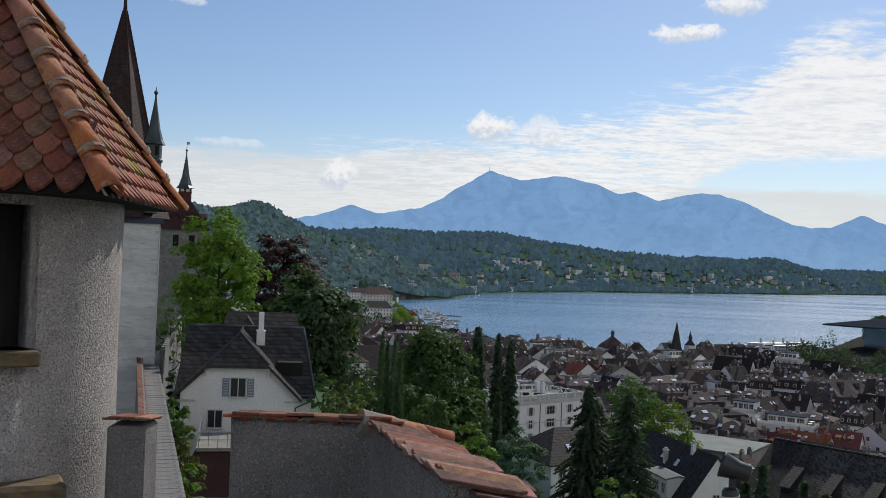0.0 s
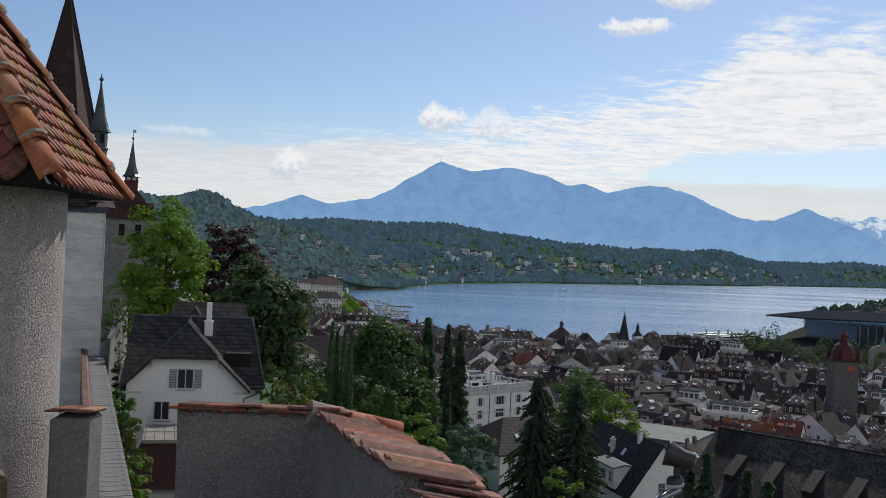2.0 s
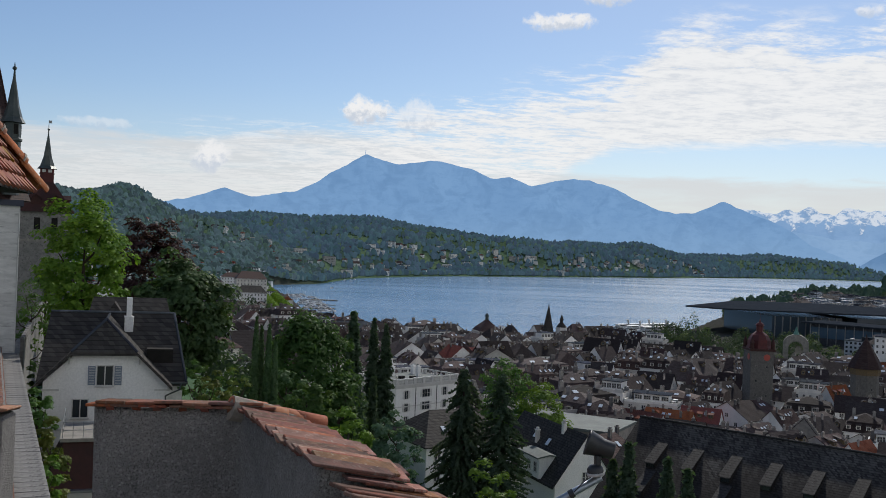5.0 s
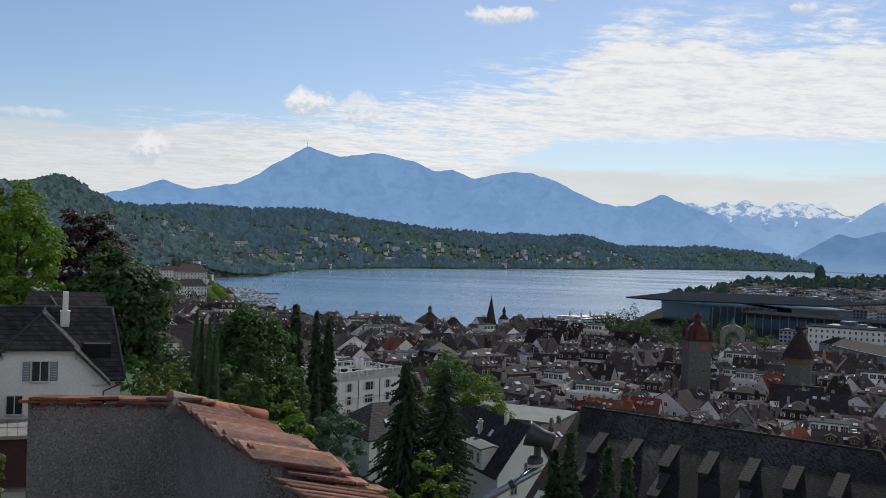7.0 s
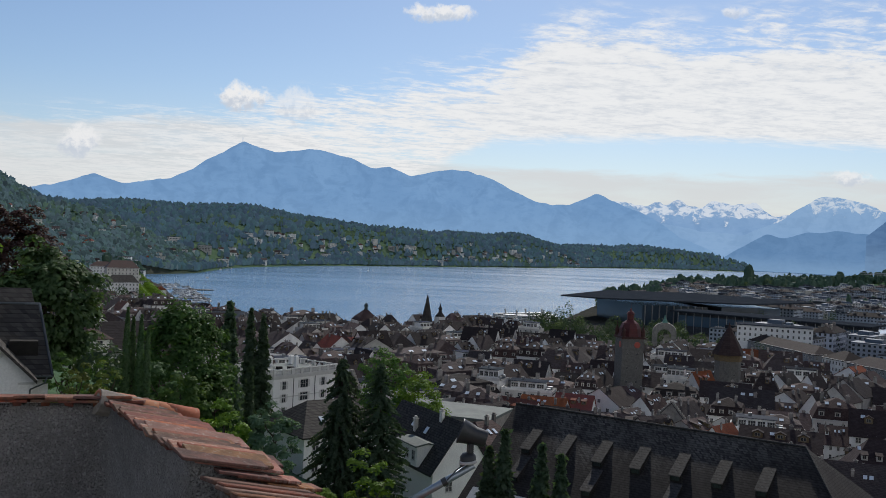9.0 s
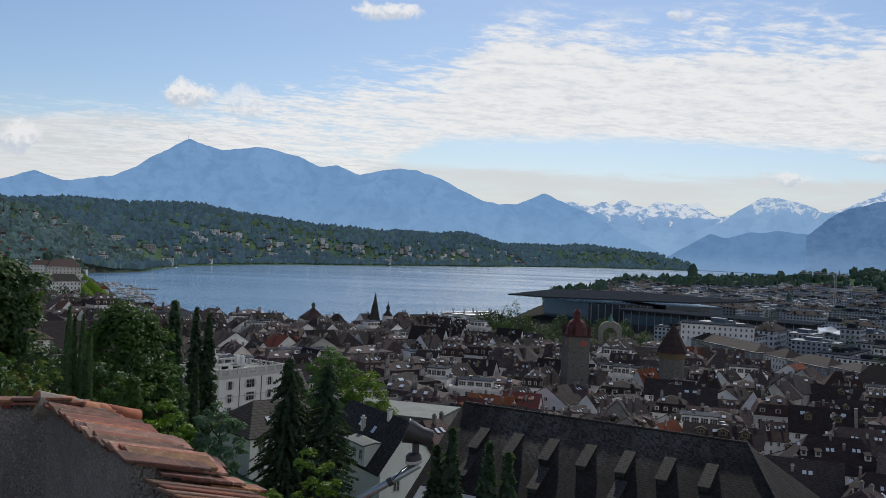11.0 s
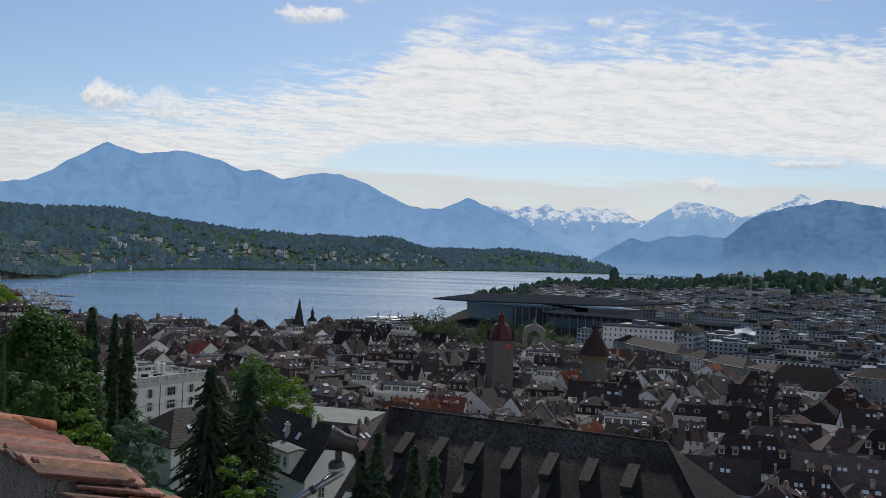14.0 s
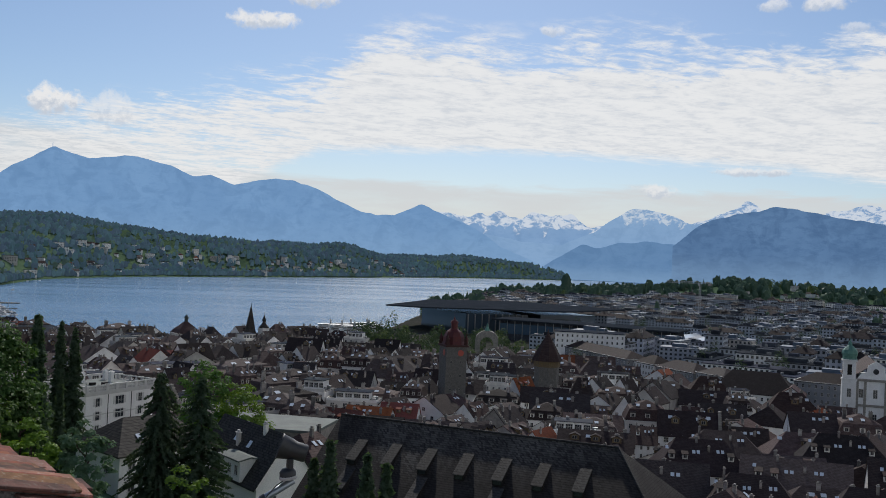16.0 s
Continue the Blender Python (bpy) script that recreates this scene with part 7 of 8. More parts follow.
def river_church():
    th = empty("church", pose(352.0, 313.0, 3.5, 0, 0, -42.0))
    tagged(th, "white baroque church with pilasters and green onion-domed towers", "church")
    part("nave", boxes((-11, 11, 0, 40, -4, 22.0)), M_WHITEWALL, th)
    bm = bmesh.new()
    slab_roof(bm, 40, 22, 22.0, 8.0, 0.4, 0.3)
    r = part("roof", bm, M_ROOF, th)
    r.matrix_basis = pose(0, 20.5, 0, 0, 0, 90)
    bm = bmesh.new()
    prism(bm, [(-8.0, 0), (8.0, 0), (8.0, 22), (6.2, 24.5), (3.8, 25.5), (3.2, 28.5), (0, 30.5), (-3.2, 28.5), (-3.8, 25.5), (-6.2, 24.5), (-8.0, 22)], -0.8, 0.0, lambda a, b, c: (a, c, b))
    part("front", bm, M_WHITEWALL, th)
    for x in (-7.4, -4.2, 4.2, 7.4):
        part("pilaster", boxes((x - 0.55, x + 0.55, -1.15, -0.8, 0, 21.5)), M_STONE, th, "grey stone pilaster")
    for z in (10.5, 21.6):
        part("entablature", boxes((-8.6, 8.6, -1.4, -0.8, z, z + 1.0)), M_STONE, th)
    arch = window_mesh(1.6, 3.6, 1, 2)
    for x in (-5.8, 0, 5.8):
        for z in (16.2, 5.6):
            link("window", arch, th, m=pose(x, -0.84, z))
    bm = bmesh.new()
    lathe(bm, [(1.2, 0.0), (1.2, 0.25), (0.9, 0.3)], 20)
    o = part("round_window", bm, M_GLASS, th)
    o.matrix_basis = pose(0, -0.75, 26.0, 90, 0, 0)
    for sx in (-1, 1):
        tw = empty("tower", pose(sx * 10.8, 1.0, 0))
        tw.parent = th
        part("shaft", boxes((-2.9, 2.9, -2.9, 2.9, -4, 22.0), (-2.6, 2.6, -2.6, 2.6, 22.0, 30.4), (-3.1, 3.1, -3.1, 3.1, 21.6, 22.3), (-3.1, 3.1, -3.1, 3.1, 30.0, 30.7)), M_WHITEWALL, tw)
        bm = bmesh.new()
        lathe(bm, [(3.0, 30.7), (2.9, 31.6), (3.4, 33.2), (3.0, 34.8), (1.6, 36.2), (0.9, 36.8), (0.9, 37.6), (0.5, 38.6), (0.06, 39.2), (0.05, 41.0)], 10)
        part("onion_dome", bm, M_VERDIGRIS, tw, "green copper onion dome")
        for turn in (0, -90, 90):
            w = part("sound_hole", boxes((-0.9, 0.9, -2.66, -2.4, 24.0, 28.6)), M_DARK, tw)
            w.matrix_basis = pose(0, 0, 0, 0, 0, turn)
        for z in (16.2, 5.6):
            link("window", arch, tw, m=pose(0, -2.94, z))
    return th


river_church()


# ---- the roofs of the old town ----
def join_rest(name, label, category, placed):
    """Joins far repeats, too many to pick apart, into one object of kind stuff, with one material slot a surface."""
    mats, V, F, I, k = [], [], [], [], 0
    for th, m in placed:
        for o in th.children_recursive:
            up = o.matrix_basis if o.parent == th else o.parent.matrix_basis @ o.matrix_basis
            me = o.data
            if me is None:
                continue
            co = np.empty(len(me.vertices) * 3)
            me.vertices.foreach_get("co", co)
            co = co.reshape(-1, 3)
            w = np.array(m @ up)
            V.append(co @ w[:3, :3].T + w[:3, 3])
            for p in me.polygons:
                mat = me.materials[p.material_index]
                if mat not in mats:
                    mats.append(mat)
                F.append([v + k for v in p.vertices])
                I.append(mats.index(mat))
            k += len(co)
    me = mesh_from(name, np.concatenate(V), F, None)
    for mat in mats:
        me.materials.append(mat)
    me.polygons.foreach_set("material_index", I)
    return tagged(new(name, me), label, category, kind="stuff")


def discard(things):
    for h in things:
        for o in list(h.children_recursive) + [h]:
            bpy.data.objects.remove(o, do_unlink=True)


M_CHIMNEY = material("sooty_chimney_render", [(0.30, 0.28, 0.26), (0.16, 0.145, 0.135)], 0.9, 0.8, 6.0, 0.3, 0.02, vary=1.0, island=True)
M_TERRACE = material("roof_terrace_gravel", [(0.17, 0.17, 0.165), (0.12, 0.12, 0.118)], 0.9, 0.5, 6.0, 0.2, vary=0.6, island=True)


def mansard_house(label, m, L, W, H, wallmat, roofmat, dorms, rows, cols, lights):
    """A town house under a steep lower and a flat upper roof slope, with a row of pale dormers at the foot of the roof."""
    th = empty("town_house", m)
    tagged(th, label, "house")
    part("wall", boxes((-L / 2, L / 2, -W / 2, W / 2, -5, H)), wallmat, th)
    part("cornice", boxes((-L / 2 - 0.35, L / 2 + 0.35, -W / 2 - 0.35, W / 2 + 0.35, H - 0.3, H)), M_TRIM, th)
    bm = bmesh.new()
    rings = []
    for out, z in ((0.3, H), (-1.1, H + 3.2), (-W / 2 + 0.8, H + 5.4)):
        rings.append([bm.verts.new((sx * (L / 2 + out), sy * (W / 2 + out), z)) for sx, sy in ((-1, -1), (1, -1), (1, 1), (-1, 1))])
    for a, b in zip(rings, rings[1:]):
        for k in range(4):
            bm.faces.new((a[k], a[(k + 1) % 4], b[(k + 1) % 4], b[k]))
    bm.faces.new(rings[0][::-1])
    bm.faces.new(rings[-1])
    part("roof", bm, roofmat, th)
    dm = dormer_mesh(1.4, 1.6, 1.6, roofmat, M_TOWNWALL, True)
    for k in range(dorms):
        d = link("dormer", dm, th, m=pose(-L / 2 + L * (k + 0.5) / dorms, -W / 2 + 0.1, H + 0.6))
        link("window", W_TINY, d, m=pose(0, -0.04, 0.85))
    for x, y in ((-L * 0.3, 1.0), (L * 0.22, -1.5)):
        c = part("chimney", chimney_mesh(0.9, 0.7, 1.7), M_CHIMNEY, th)
        c.matrix_basis = pose(x, y, H + 4.6)
    for x in lights:
        skylight(th, pose(x, -W * 0.28, H + 4.15, 27, 0, 0), 1.0, 1.3)
    for r in range(rows):
        for c in range(cols):
            link("window", W_SMALL, th, m=pose(-L / 2 + L * (c + 0.5) / cols, -W / 2 - 0.03, H - 1.7 - 2.9 * r))
    return th


def terrace_house(label, m, L, W, H, wallmat, rows, cols):
    """A flat-roofed town house with a roof terrace, a set-back top storey, ducts and a stair head."""
    th = empty("town_house", m)
    tagged(th, label, "house")
    part("wall", boxes((-L / 2, L / 2, -W / 2, W / 2, -5, H), (-L / 2, L / 2, -W / 2, -W / 2 + 0.25, H, H + 0.9), (-L / 2, -L / 2 + 0.25, -W / 2 + 0.25, W / 2, H, H + 0.9)), wallmat, th)
    part("roof", boxes((-L / 2 + 0.3, L / 2, -W / 2 + 0.3, W / 2, H, H + 0.12)), M_TERRACE, th, "grey gravel roof terrace")
    part("top_storey", boxes((-L * 0.36, L * 0.3, -W * 0.12, W * 0.42, H + 0.12, H + 2.9)), M_WHITEWALL, th, "white set-back top storey")
    part("top_roof", boxes((-L * 0.4, L * 0.34, -W * 0.18, W * 0.46, H + 2.9, H + 3.15)), M_GREYROOF, th)
    for k in range(4):
        link("window", W_WIDE, th, m=pose(-L * 0.28 + L * 0.17 * k, -W * 0.12 - 0.03, H + 1.5))
    for x, y, w in ((L * 0.4, -W * 0.2, 1.0), (L * 0.38, W * 0.2, 1.4), (-L * 0.15, W * 0.2, 0.8)):
        part("roof_unit", boxes((x - w / 2, x + w / 2, y - w / 2, y + w / 2, H + 0.12, H + 1.2 + (2.9 if x < 0 else 0))), M_METAL, th, "grey sheet-metal roof unit")
    c = part("chimney", chimney_mesh(0.8, 0.7, 2.4), M_CHIMNEY, th)
    c.matrix_basis = pose(-L * 0.43, W * 0.3, H + 0.5)
    for r in range(rows):
        for c in range(cols):
            link("window", W_SMALL, th, m=pose(-L / 2 + L * (c + 0.5) / cols, -W / 2 - 0.03, H - 1.5 - 2.9 * r))
    return th


def old_town():
    rnd = random.Random(17)
    L0, W0 = 12.0, 13.0
    near, far = [], []
    keep = pose(0, -400, -200)
    for i in range(10):
        red = i >= 8
        roofmat = M_REDROOF if red else (M_ROOF, M_TOWNSLATE)[i % 2]
        wall = (M_TOWNWALL, M_WHITEWALL, M_WHITEWALL)[i % 3]
        H, rise = 9.6 + (i % 4) * 0.7, 4.6 + (i % 3) * 0.7
        ch = [(-3.6 + 1.7 * (i % 4), 0.12 * (-1) ** i), (3.4 - 0.8 * (i % 3), 0.42), (4.6 - 1.1 * (i % 3), -0.16)]
        dorm = [(x, 0.55) for x in ((-2.8, 2.6), (), (0.5,), (-3.4, 0.0, 3.4), (-3.0,))[i % 5]]
        sky = [(-1.2 + 1.4 * (i % 3), 0.32), (0.4 + 1.4 * (i % 3), 0.32), (3.6, 0.25), (-3.8, 0.3)][: 2 + i % 3]
        label = ("old town house with red-tiled pitched roof, chimneys and dormers" if red else "old town house with dark brown pitched roof, chimneys and dormers")
        hip = 4.0 if i in (2, 6) else 0.0
        near.append(gabled_house("town_house", label, keep, L0, W0, H, rise, roofmat, wall, 2, 4, ch, dorm, sky, 1 + (i % 2) if not hip else 0, shed=i % 2 == 0, hip=hip, chimney_mat=M_CHIMNEY, dormer_wall=wall if i == 4 else M_TIMBER, fire_wall=i == 5))
        far.append(gabled_house("town_house", label, keep, L0, W0, H, rise, roofmat, wall, 3, 4, ch, dorm[:2], sky[:2], 2 if not hip else 0, chimney_mat=M_CHIMNEY, dormer_wall=M_TIMBER, shed=i % 2 == 0, hip=hip))
    for i in range(3):
        a = ("old town house with dark mansard roof and pale dormers", keep, L0, W0, 10.0 + 0.7 * i, (M_WHITEWALL, M_TOWNWALL, M_WHITEWALL)[i], (M_TOWNSLATE, M_ROOF, M_ROOF)[i], 4 - i % 2, 2, 4, (-2.6, 0.4, 3.2)[: 1 + i])
        near.append(mansard_house(*a))
        far.append(mansard_house(*a))
    for i in range(2):
        a = ("pale flat-roofed town house with a roof terrace", keep, L0, W0, 12.2 + i, (M_WHITEWALL, M_TOWNWALL)[i], 2, 4)
        near.append(terrace_house(*a))
        far.append(terrace_house(*a))
    for i in range(3):
        a = ("large old town house with a broad dark roof and roof lights", keep, 24.0, 17.0, 12.0 + 0.6 * i, 6.6 + 0.5 * i, (M_TOWNSLATE, M_ROOF, M_TOWNSLATE)[i], (M_TOWNWALL, M_TOWNWALL, M_WHITEWALL)[i], 2, 7, [(-7.0 + 3 * i, 0.1), (6.0, -0.3), (2.0, 0.35)], [(-8.0, 0.62), (-4.5, 0.62), (7.5, 0.62)][: 1 + i], [(-2.0, 0.4), (-0.8, 0.4), (4.4, 0.36), (5.6, 0.36), (-9.0, 0.3)], 0 if i != 1 else 2)
        near.append(gabled_house("town_house", *a, hip=(7.0, 0.0, 6.0)[i], shed=True, chimney_mat=M_CHIMNEY, dormer_wall=M_TOWNWALL))
        far.append(near[-1])
    solid = [(170.8, 362.2, 9), (225, 379, 9), (143, 606, 16), (111.4, 634, 14), (24, 256, 20), (35, 142, 15), (20, 141, 12), (61, 224, 18), (44, 88, 24), (57, 72, 16)]
    found = []
    # houses that stand out: x, y, turn, kind, stretch along, across and up
    for x, y, t, pick, sx, sy, sz in ((104.5, 301.0, -52, 8, 1.15, 0.95, 1.05), (119.0, 317.0, -36, 9, 1.3, 0.9, 1.0), (133.0, 324.0, -34, 8, 1.1, 0.9, 0.95), (141.0, 283.0, -25, 9, 1.0, 0.85, 0.8),
                                      (94.0, 338.0, 24, 10, 2.2, 1.1, 1.25), (88.0, 316.0, -50, 11, 1.6, 1.0, 1.2), (139.5, 148.0, 38, 9, 1.7, 1.0, 1.3), (158.0, 156.0, 36, 8, 1.1, 0.9, 1.2), (133.0, 172.0, -38, 13, 1.8, 0.95, 1.0),
                                      (69.6, 622.0, 14, 12, 2.1, 1.2, 1.15), (60.0, 590.0, 14, 14, 1.1, 0.9, 1.1), (92.0, 575.0, 20, 13, 1.6, 1.0, 0.95), (131.0, 598.0, 20, 0, 1.2, 1.0, 0.95), (121.0, 570.0, 112, 1, 1.0, 1.3, 1.0),
                                      (173.0, 272.0, -33, 13, 1.4, 0.9, 1.05), (128.5, 203.0, -38, 14, 1.0, 0.8, 1.1), (77.0, 452.0, 10, 13, 2.6, 1.1, 0.95), (102.0, 440.0, 24, 11, 2.5, 1.1, 1.1), (118.0, 410.0, 20, 12, 2.0, 1.0, 1.0),
                                      (116.0, 166.0, -33, 15, 1.0, 1.0, 1.05), (147.0, 196.0, -36, 16, 1.1, 1.0, 1.0), (176.0, 214.0, -30, 17, 1.0, 1.0, 1.0), (162.0, 178.0, -38, 15, 0.9, 0.9, 1.05), (187.0, 190.0, -44, 16, 1.1, 1.0, 1.0), (206.0, 240.0, -34, 15, 1.0, 1.0, 0.95),
                                      (108.0, 132.0, -40, 15, 1.0, 1.0, 1.15), (96.0, 188.0, -33, 16, 0.9, 0.9, 1.0), (128.0, 228.0, -33, 17, 0.9, 0.9, 0.95), (226.0, 212.0, -40, 17, 1.0, 0.9, 1.0), (172.0, 150.0, -42, 17, 1.0, 1.0, 1.05), (210.0, 172.0, -44, 16, 1.0, 1.0, 1.1)):
        found.append((0.0, pick, pose(x, y, float(ground_height(x, y)) - 0.4, 0, 0, t) @ Matrix.Diagonal((sx, sy, sz, 1))))
        solid.append((x, y, 5.5 + 3.6 * max(sx, sy) if pick < 15 else 15.5))
    zones = [(24.0, -13.0, 16.5), (-33.0, 16.5, 58.0)]     # orientation of the streets, limits in bearing
    for turn, az0, az1 in zones:
        c, s = math.cos(radians(turn)), math.sin(radians(turn))
        v = -620.0
        while v < 900:
            v += 18.5 + rnd.uniform(-0.8, 2.6)
            u = -720.0 + rnd.uniform(0, 10)
            while u < 900:
                length = rnd.uniform(9.0, 22.0)
                x, y = c * (u + length / 2) - s * v, s * (u + length / 2) + c * v
                u += length + (rnd.uniform(3, 6) if rnd.random() < 0.16 else 0.05)
                r, az = math.hypot(x, y), math.degrees(math.atan2(x, y))
                if not az0 <= az < az1 or y < 30:
                    continue
                lo = np.interp(az, [-13, -6, 0, 6, 12, 18, 22, 30, 40, 58], [250, 240, 235, 285, 215, 195, 150, 122, 100, 92])
                hi = np.interp(az, [-13, -5, -2.6, 0, 4, 12, 18, 21, 24, 27, 30, 40, 58], [900, 900, 800, 700, 640, 640, 660, 620, 600, 590, 580, 470, 420])
                if not lo < r < hi or r > near_shore(az) - 25:
                    continue
                if any((x - a) ** 2 + (y - b) ** 2 < d * d for a, b, d in solid) or x > 304 + rnd.uniform(-2, 2) or (az > 23 and y > 520):
                    continue
                if az < -1 and rnd.random() < 0.35:
                    continue
                what = rnd.random() if r > 265 or az < 18 else rnd.uniform(0.2, 1.0)
                if r < 265 and az > 18 and what < 0.24:
                    what = 0.9
                pick = rnd.choice((8, 9)) if what < 0.035 else rnd.choice((10, 11, 12, 11, 12)) if what < 0.16 else rnd.choice((13, 14)) if what < 0.24 else rnd.randrange(8)
                flip = pick < 10 and rnd.random() < (0.5 if az > 18 and 205 < r < 350 else 0.46)
                sz = rnd.uniform(0.82, 1.24)
                z = float(ground_height(x, y)) - 0.4
                sx, sy = (length / L0, rnd.uniform(0.92, 1.05)) if not flip else (1.0, length / W0)
                t = turn + ((62 if az > 16.5 else 90) if flip else 0) + rnd.uniform(-4, 4)
                if flip and rnd.random() < 0.5:
                    t += 180
                found.append((r, pick, pose(x, y, z, 0, 0, t) @ Matrix.Diagonal((sx, sy, sz, 1))))
    found.sort(key=lambda f: f[0])
    for r, pick, m in found[:190]:
        tagged(copy_thing(near[pick], m), group="old town houses")
    join_rest("far_town_houses", "crowded brown and red roofs of the far old town", "houses", [(far[pick], m) for r, pick, m in found[190:]])
    discard(near + far[:15])


old_town()


# ---- across the river: concert hall, station, newer quarters ----
def concert_hall():
    th = empty("concert_hall", pose(0, 0, 0))
    tagged(th, "modern concert hall under a vast thin projecting roof", "building")
    bm = bmesh.new()
    plan = [(328, 845), (352, 812), (470, 762), (560, 800), (505, 930), (420, 950)]
    prism(bm, plan, 25.2, 26.4, lambda a, b, c: (a, b, c + 0.012 * (a - 328)))
    part("roof", bm, M_DARKSHEET, th, "thin dark sheet roof")
    part("hall", boxes((388, 452, 800, 900, 0, 22), (460, 520, 790, 880, 0, 23)), M_DARKGLASS, th, "dark blue glazed hall")
    part("foyer", boxes((430, 500, 776, 800, 0, 19)), M_DARKGLASS, th)
    for i in range(9):
        part("mullion", boxes((390 + 7 * i, 390.8 + 7 * i, 799, 800, 0, 22)), M_METAL, th)
    return th


concert_hall()


M_STATIONROOF = material("blue_grey_sheet", [(0.10, 0.135, 0.185), (0.075, 0.10, 0.145), (0.15, 0.19, 0.24)], 0.6, 0.1, 1.5, 0.2, spec=0.3, stretch=(0.2, 3, 1))


def station():
    th = empty("railway_station", pose(455, 700, 3.5, 0, 0, -52.0))
    tagged(th, "long railway station with grey flat roofs and blue glazing", "station")
    part("hall", boxes((-75, 75, -18, 18, -3, 17.0)), M_GREYROOF, th)
    part("glazing", boxes((-74, 74, -18.4, -18.0, 6.0, 14.5)), M_BLUEGLASS, th, "blue-tinted glazed front")
    part("roof", boxes((-80, 80, -22, 20, 17.0, 18.2)), M_DARKSHEET, th)
    part("platform_roof", boxes((-70, 160, 24, 110, 8.0, 9.2)), M_STATIONROOF, th, "blue-grey sheet platform roof")
    for i in range(22):
        part("mullion", boxes((-74 + 7 * i, -73.5 + 7 * i, -18.9, -18.4, 0, 17)), M_METAL, th)
    for i in range(12):
        bm = bmesh.new()
        prism(bm, [(-4.5, 0), (0, 1.8), (4.5, 0)], 26, 108, lambda a, b, c: (a, c, b))
        p = part("roof_light", bm, M_SKYLIGHT, th)
        p.matrix_basis = pose(-60 + 18 * i, 0, 9.2)
    return th


station()


def station_arch():
    th = empty("stone_arch", pose(313.0, 610.0, 3.5, 0, 0, -27.0))
    tagged(th, "grey stone triumphal arch with a sculptured top", "arch")
    bm = bmesh.new()
    n = 14
    outer = [(-8, 0), (-8, 12)] + [(-8 * math.cos(math.pi * i / n), 12 + 6.5 * math.sin(math.pi * i / n)) for i in range(1, n)] + [(8, 12), (8, 0), (4.6, 0), (4.6, 9.5)] + [(4.6 * math.cos(math.pi * i / n), 9.5 + 4.6 * math.sin(math.pi * i / n)) for i in range(1, n)] + [(-4.6, 9.5), (-4.6, 0)]
    prism(bm, outer, -3, 3, lambda a, b, c: (a, c, b))
    part("arch", bm, M_STONE, th)
    bm = bmesh.new()
    lathe(bm, [(2.0, 18.2), (1.6, 19.5), (0.9, 21.0), (0.5, 23.0), (0.0, 23.6)], 8)
    part("sculpture", bm, M_VERDIGRIS, th)
    return th


station_arch()

# haze over the far quarter, put into bluish lightened wall colours
M_CITYWALL = material("hazy_grey_city_render", [(0.42, 0.45, 0.50), (0.30, 0.33, 0.38)], 0.85, 0.3, 4.0, 0.1, 0.01, vary=0.5, stain=0.2)
QUARTER = random.Random(23)
CITY_SIZE = ((38, 15, 15), (30, 14, 17), (52, 17, 13), (24, 14, 18), (44, 20, 15), (28, 16, 18), (60, 16, 14), (34, 14, 16), (22, 13, 19))
city = []
new_blocks = []
for i in range(9):
    L, W, H = CITY_SIZE[i]
    wall, roofm = (M_CITYWALL, M_TOWNWALL, M_CITYWALL, M_CITYWALL, M_WHITEWALL)[i % 5], (M_GREYROOF, M_STATIONROOF, M_DARKSHEET, M_TOWNSLATE)[i % 4]
    rise = (0.5, 0.5, 0.6, 4.0)[i % 4]
    th = empty("city_block", pose(0, -500, -300))
    tagged(th, ("pale city block with a flat grey roof and window bands" if rise < 1 else "city block with a dark pitched roof and window bands"), "building", "city blocks beyond the river")
    part("wall", boxes((-L / 2, L / 2, -W / 2, W / 2, -4, H)), wall, th)
    bm = bmesh.new()
    if rise < 1:
        box(bm, -L / 2 - 0.4, L / 2 + 0.4, -W / 2 - 0.4, W / 2 + 0.4, H, H + 0.6)
        box(bm, -L * 0.25, L * 0.1, -W * 0.2, W * 0.25, H + 0.6, H + 3.2)
        box(bm, L * 0.2, L * 0.32, -W * 0.3, W * 0.1, H + 0.6, H + 2.2)
    else:
        slab_roof(bm, L, W, H, rise, 0.5, 0.3, W / 2)
    part("roof", bm, roofm, th)
    clutter = bmesh.new()
    for k in range(7):
        x, y, w = QUARTER.uniform(-0.42, 0.42) * L, QUARTER.uniform(-0.3, 0.3) * W, QUARTER.uniform(0.5, 1.6)
        zt = H + (0.6 if rise < 1 else rise * (1 - abs(y) / (W / 2)))
        box(clutter, x - w, x + w, y - 0.8, y + 0.8, zt - 0.6, zt + QUARTER.uniform(0.7, 1.8))
    part("roof_clutter", clutter, M_METAL if rise < 1 else M_CHIMNEY, th)["kind"] = "stuff"
    floors = int(H / 3.3)
    for f_ in range(floors):
        z = H - 2.4 - 3.3 * f_
        bm = bmesh.new()
        nwin = int(L / 2.9)
        for k in range(nwin):
            x = -L / 2 + L * (k + 0.5) / nwin
            box(bm, x - 0.75, x + 0.75, -W / 2 - 0.05, -W / 2 + 0.1, z, z + 1.7)
        for k in range(int(W / 2.9)):
            y = -W / 2 + W * (k + 0.5) / int(W / 2.9)
            box(bm, -L / 2 - 0.05, -L / 2 + 0.1, y - 0.75, y + 0.75, z, z + 1.7)
            box(bm, L / 2 - 0.1, L / 2 + 0.05, y - 0.75, y + 0.75, z, z + 1.7)
        part("window_band", bm, M_GLASS, th)["kind"] = "stuff"
    new_blocks.append(th)


def clear_of(x, y, spots):
    return all((x - a) ** 2 + (y - b) ** 2 > d * d for a, b, d in spots)


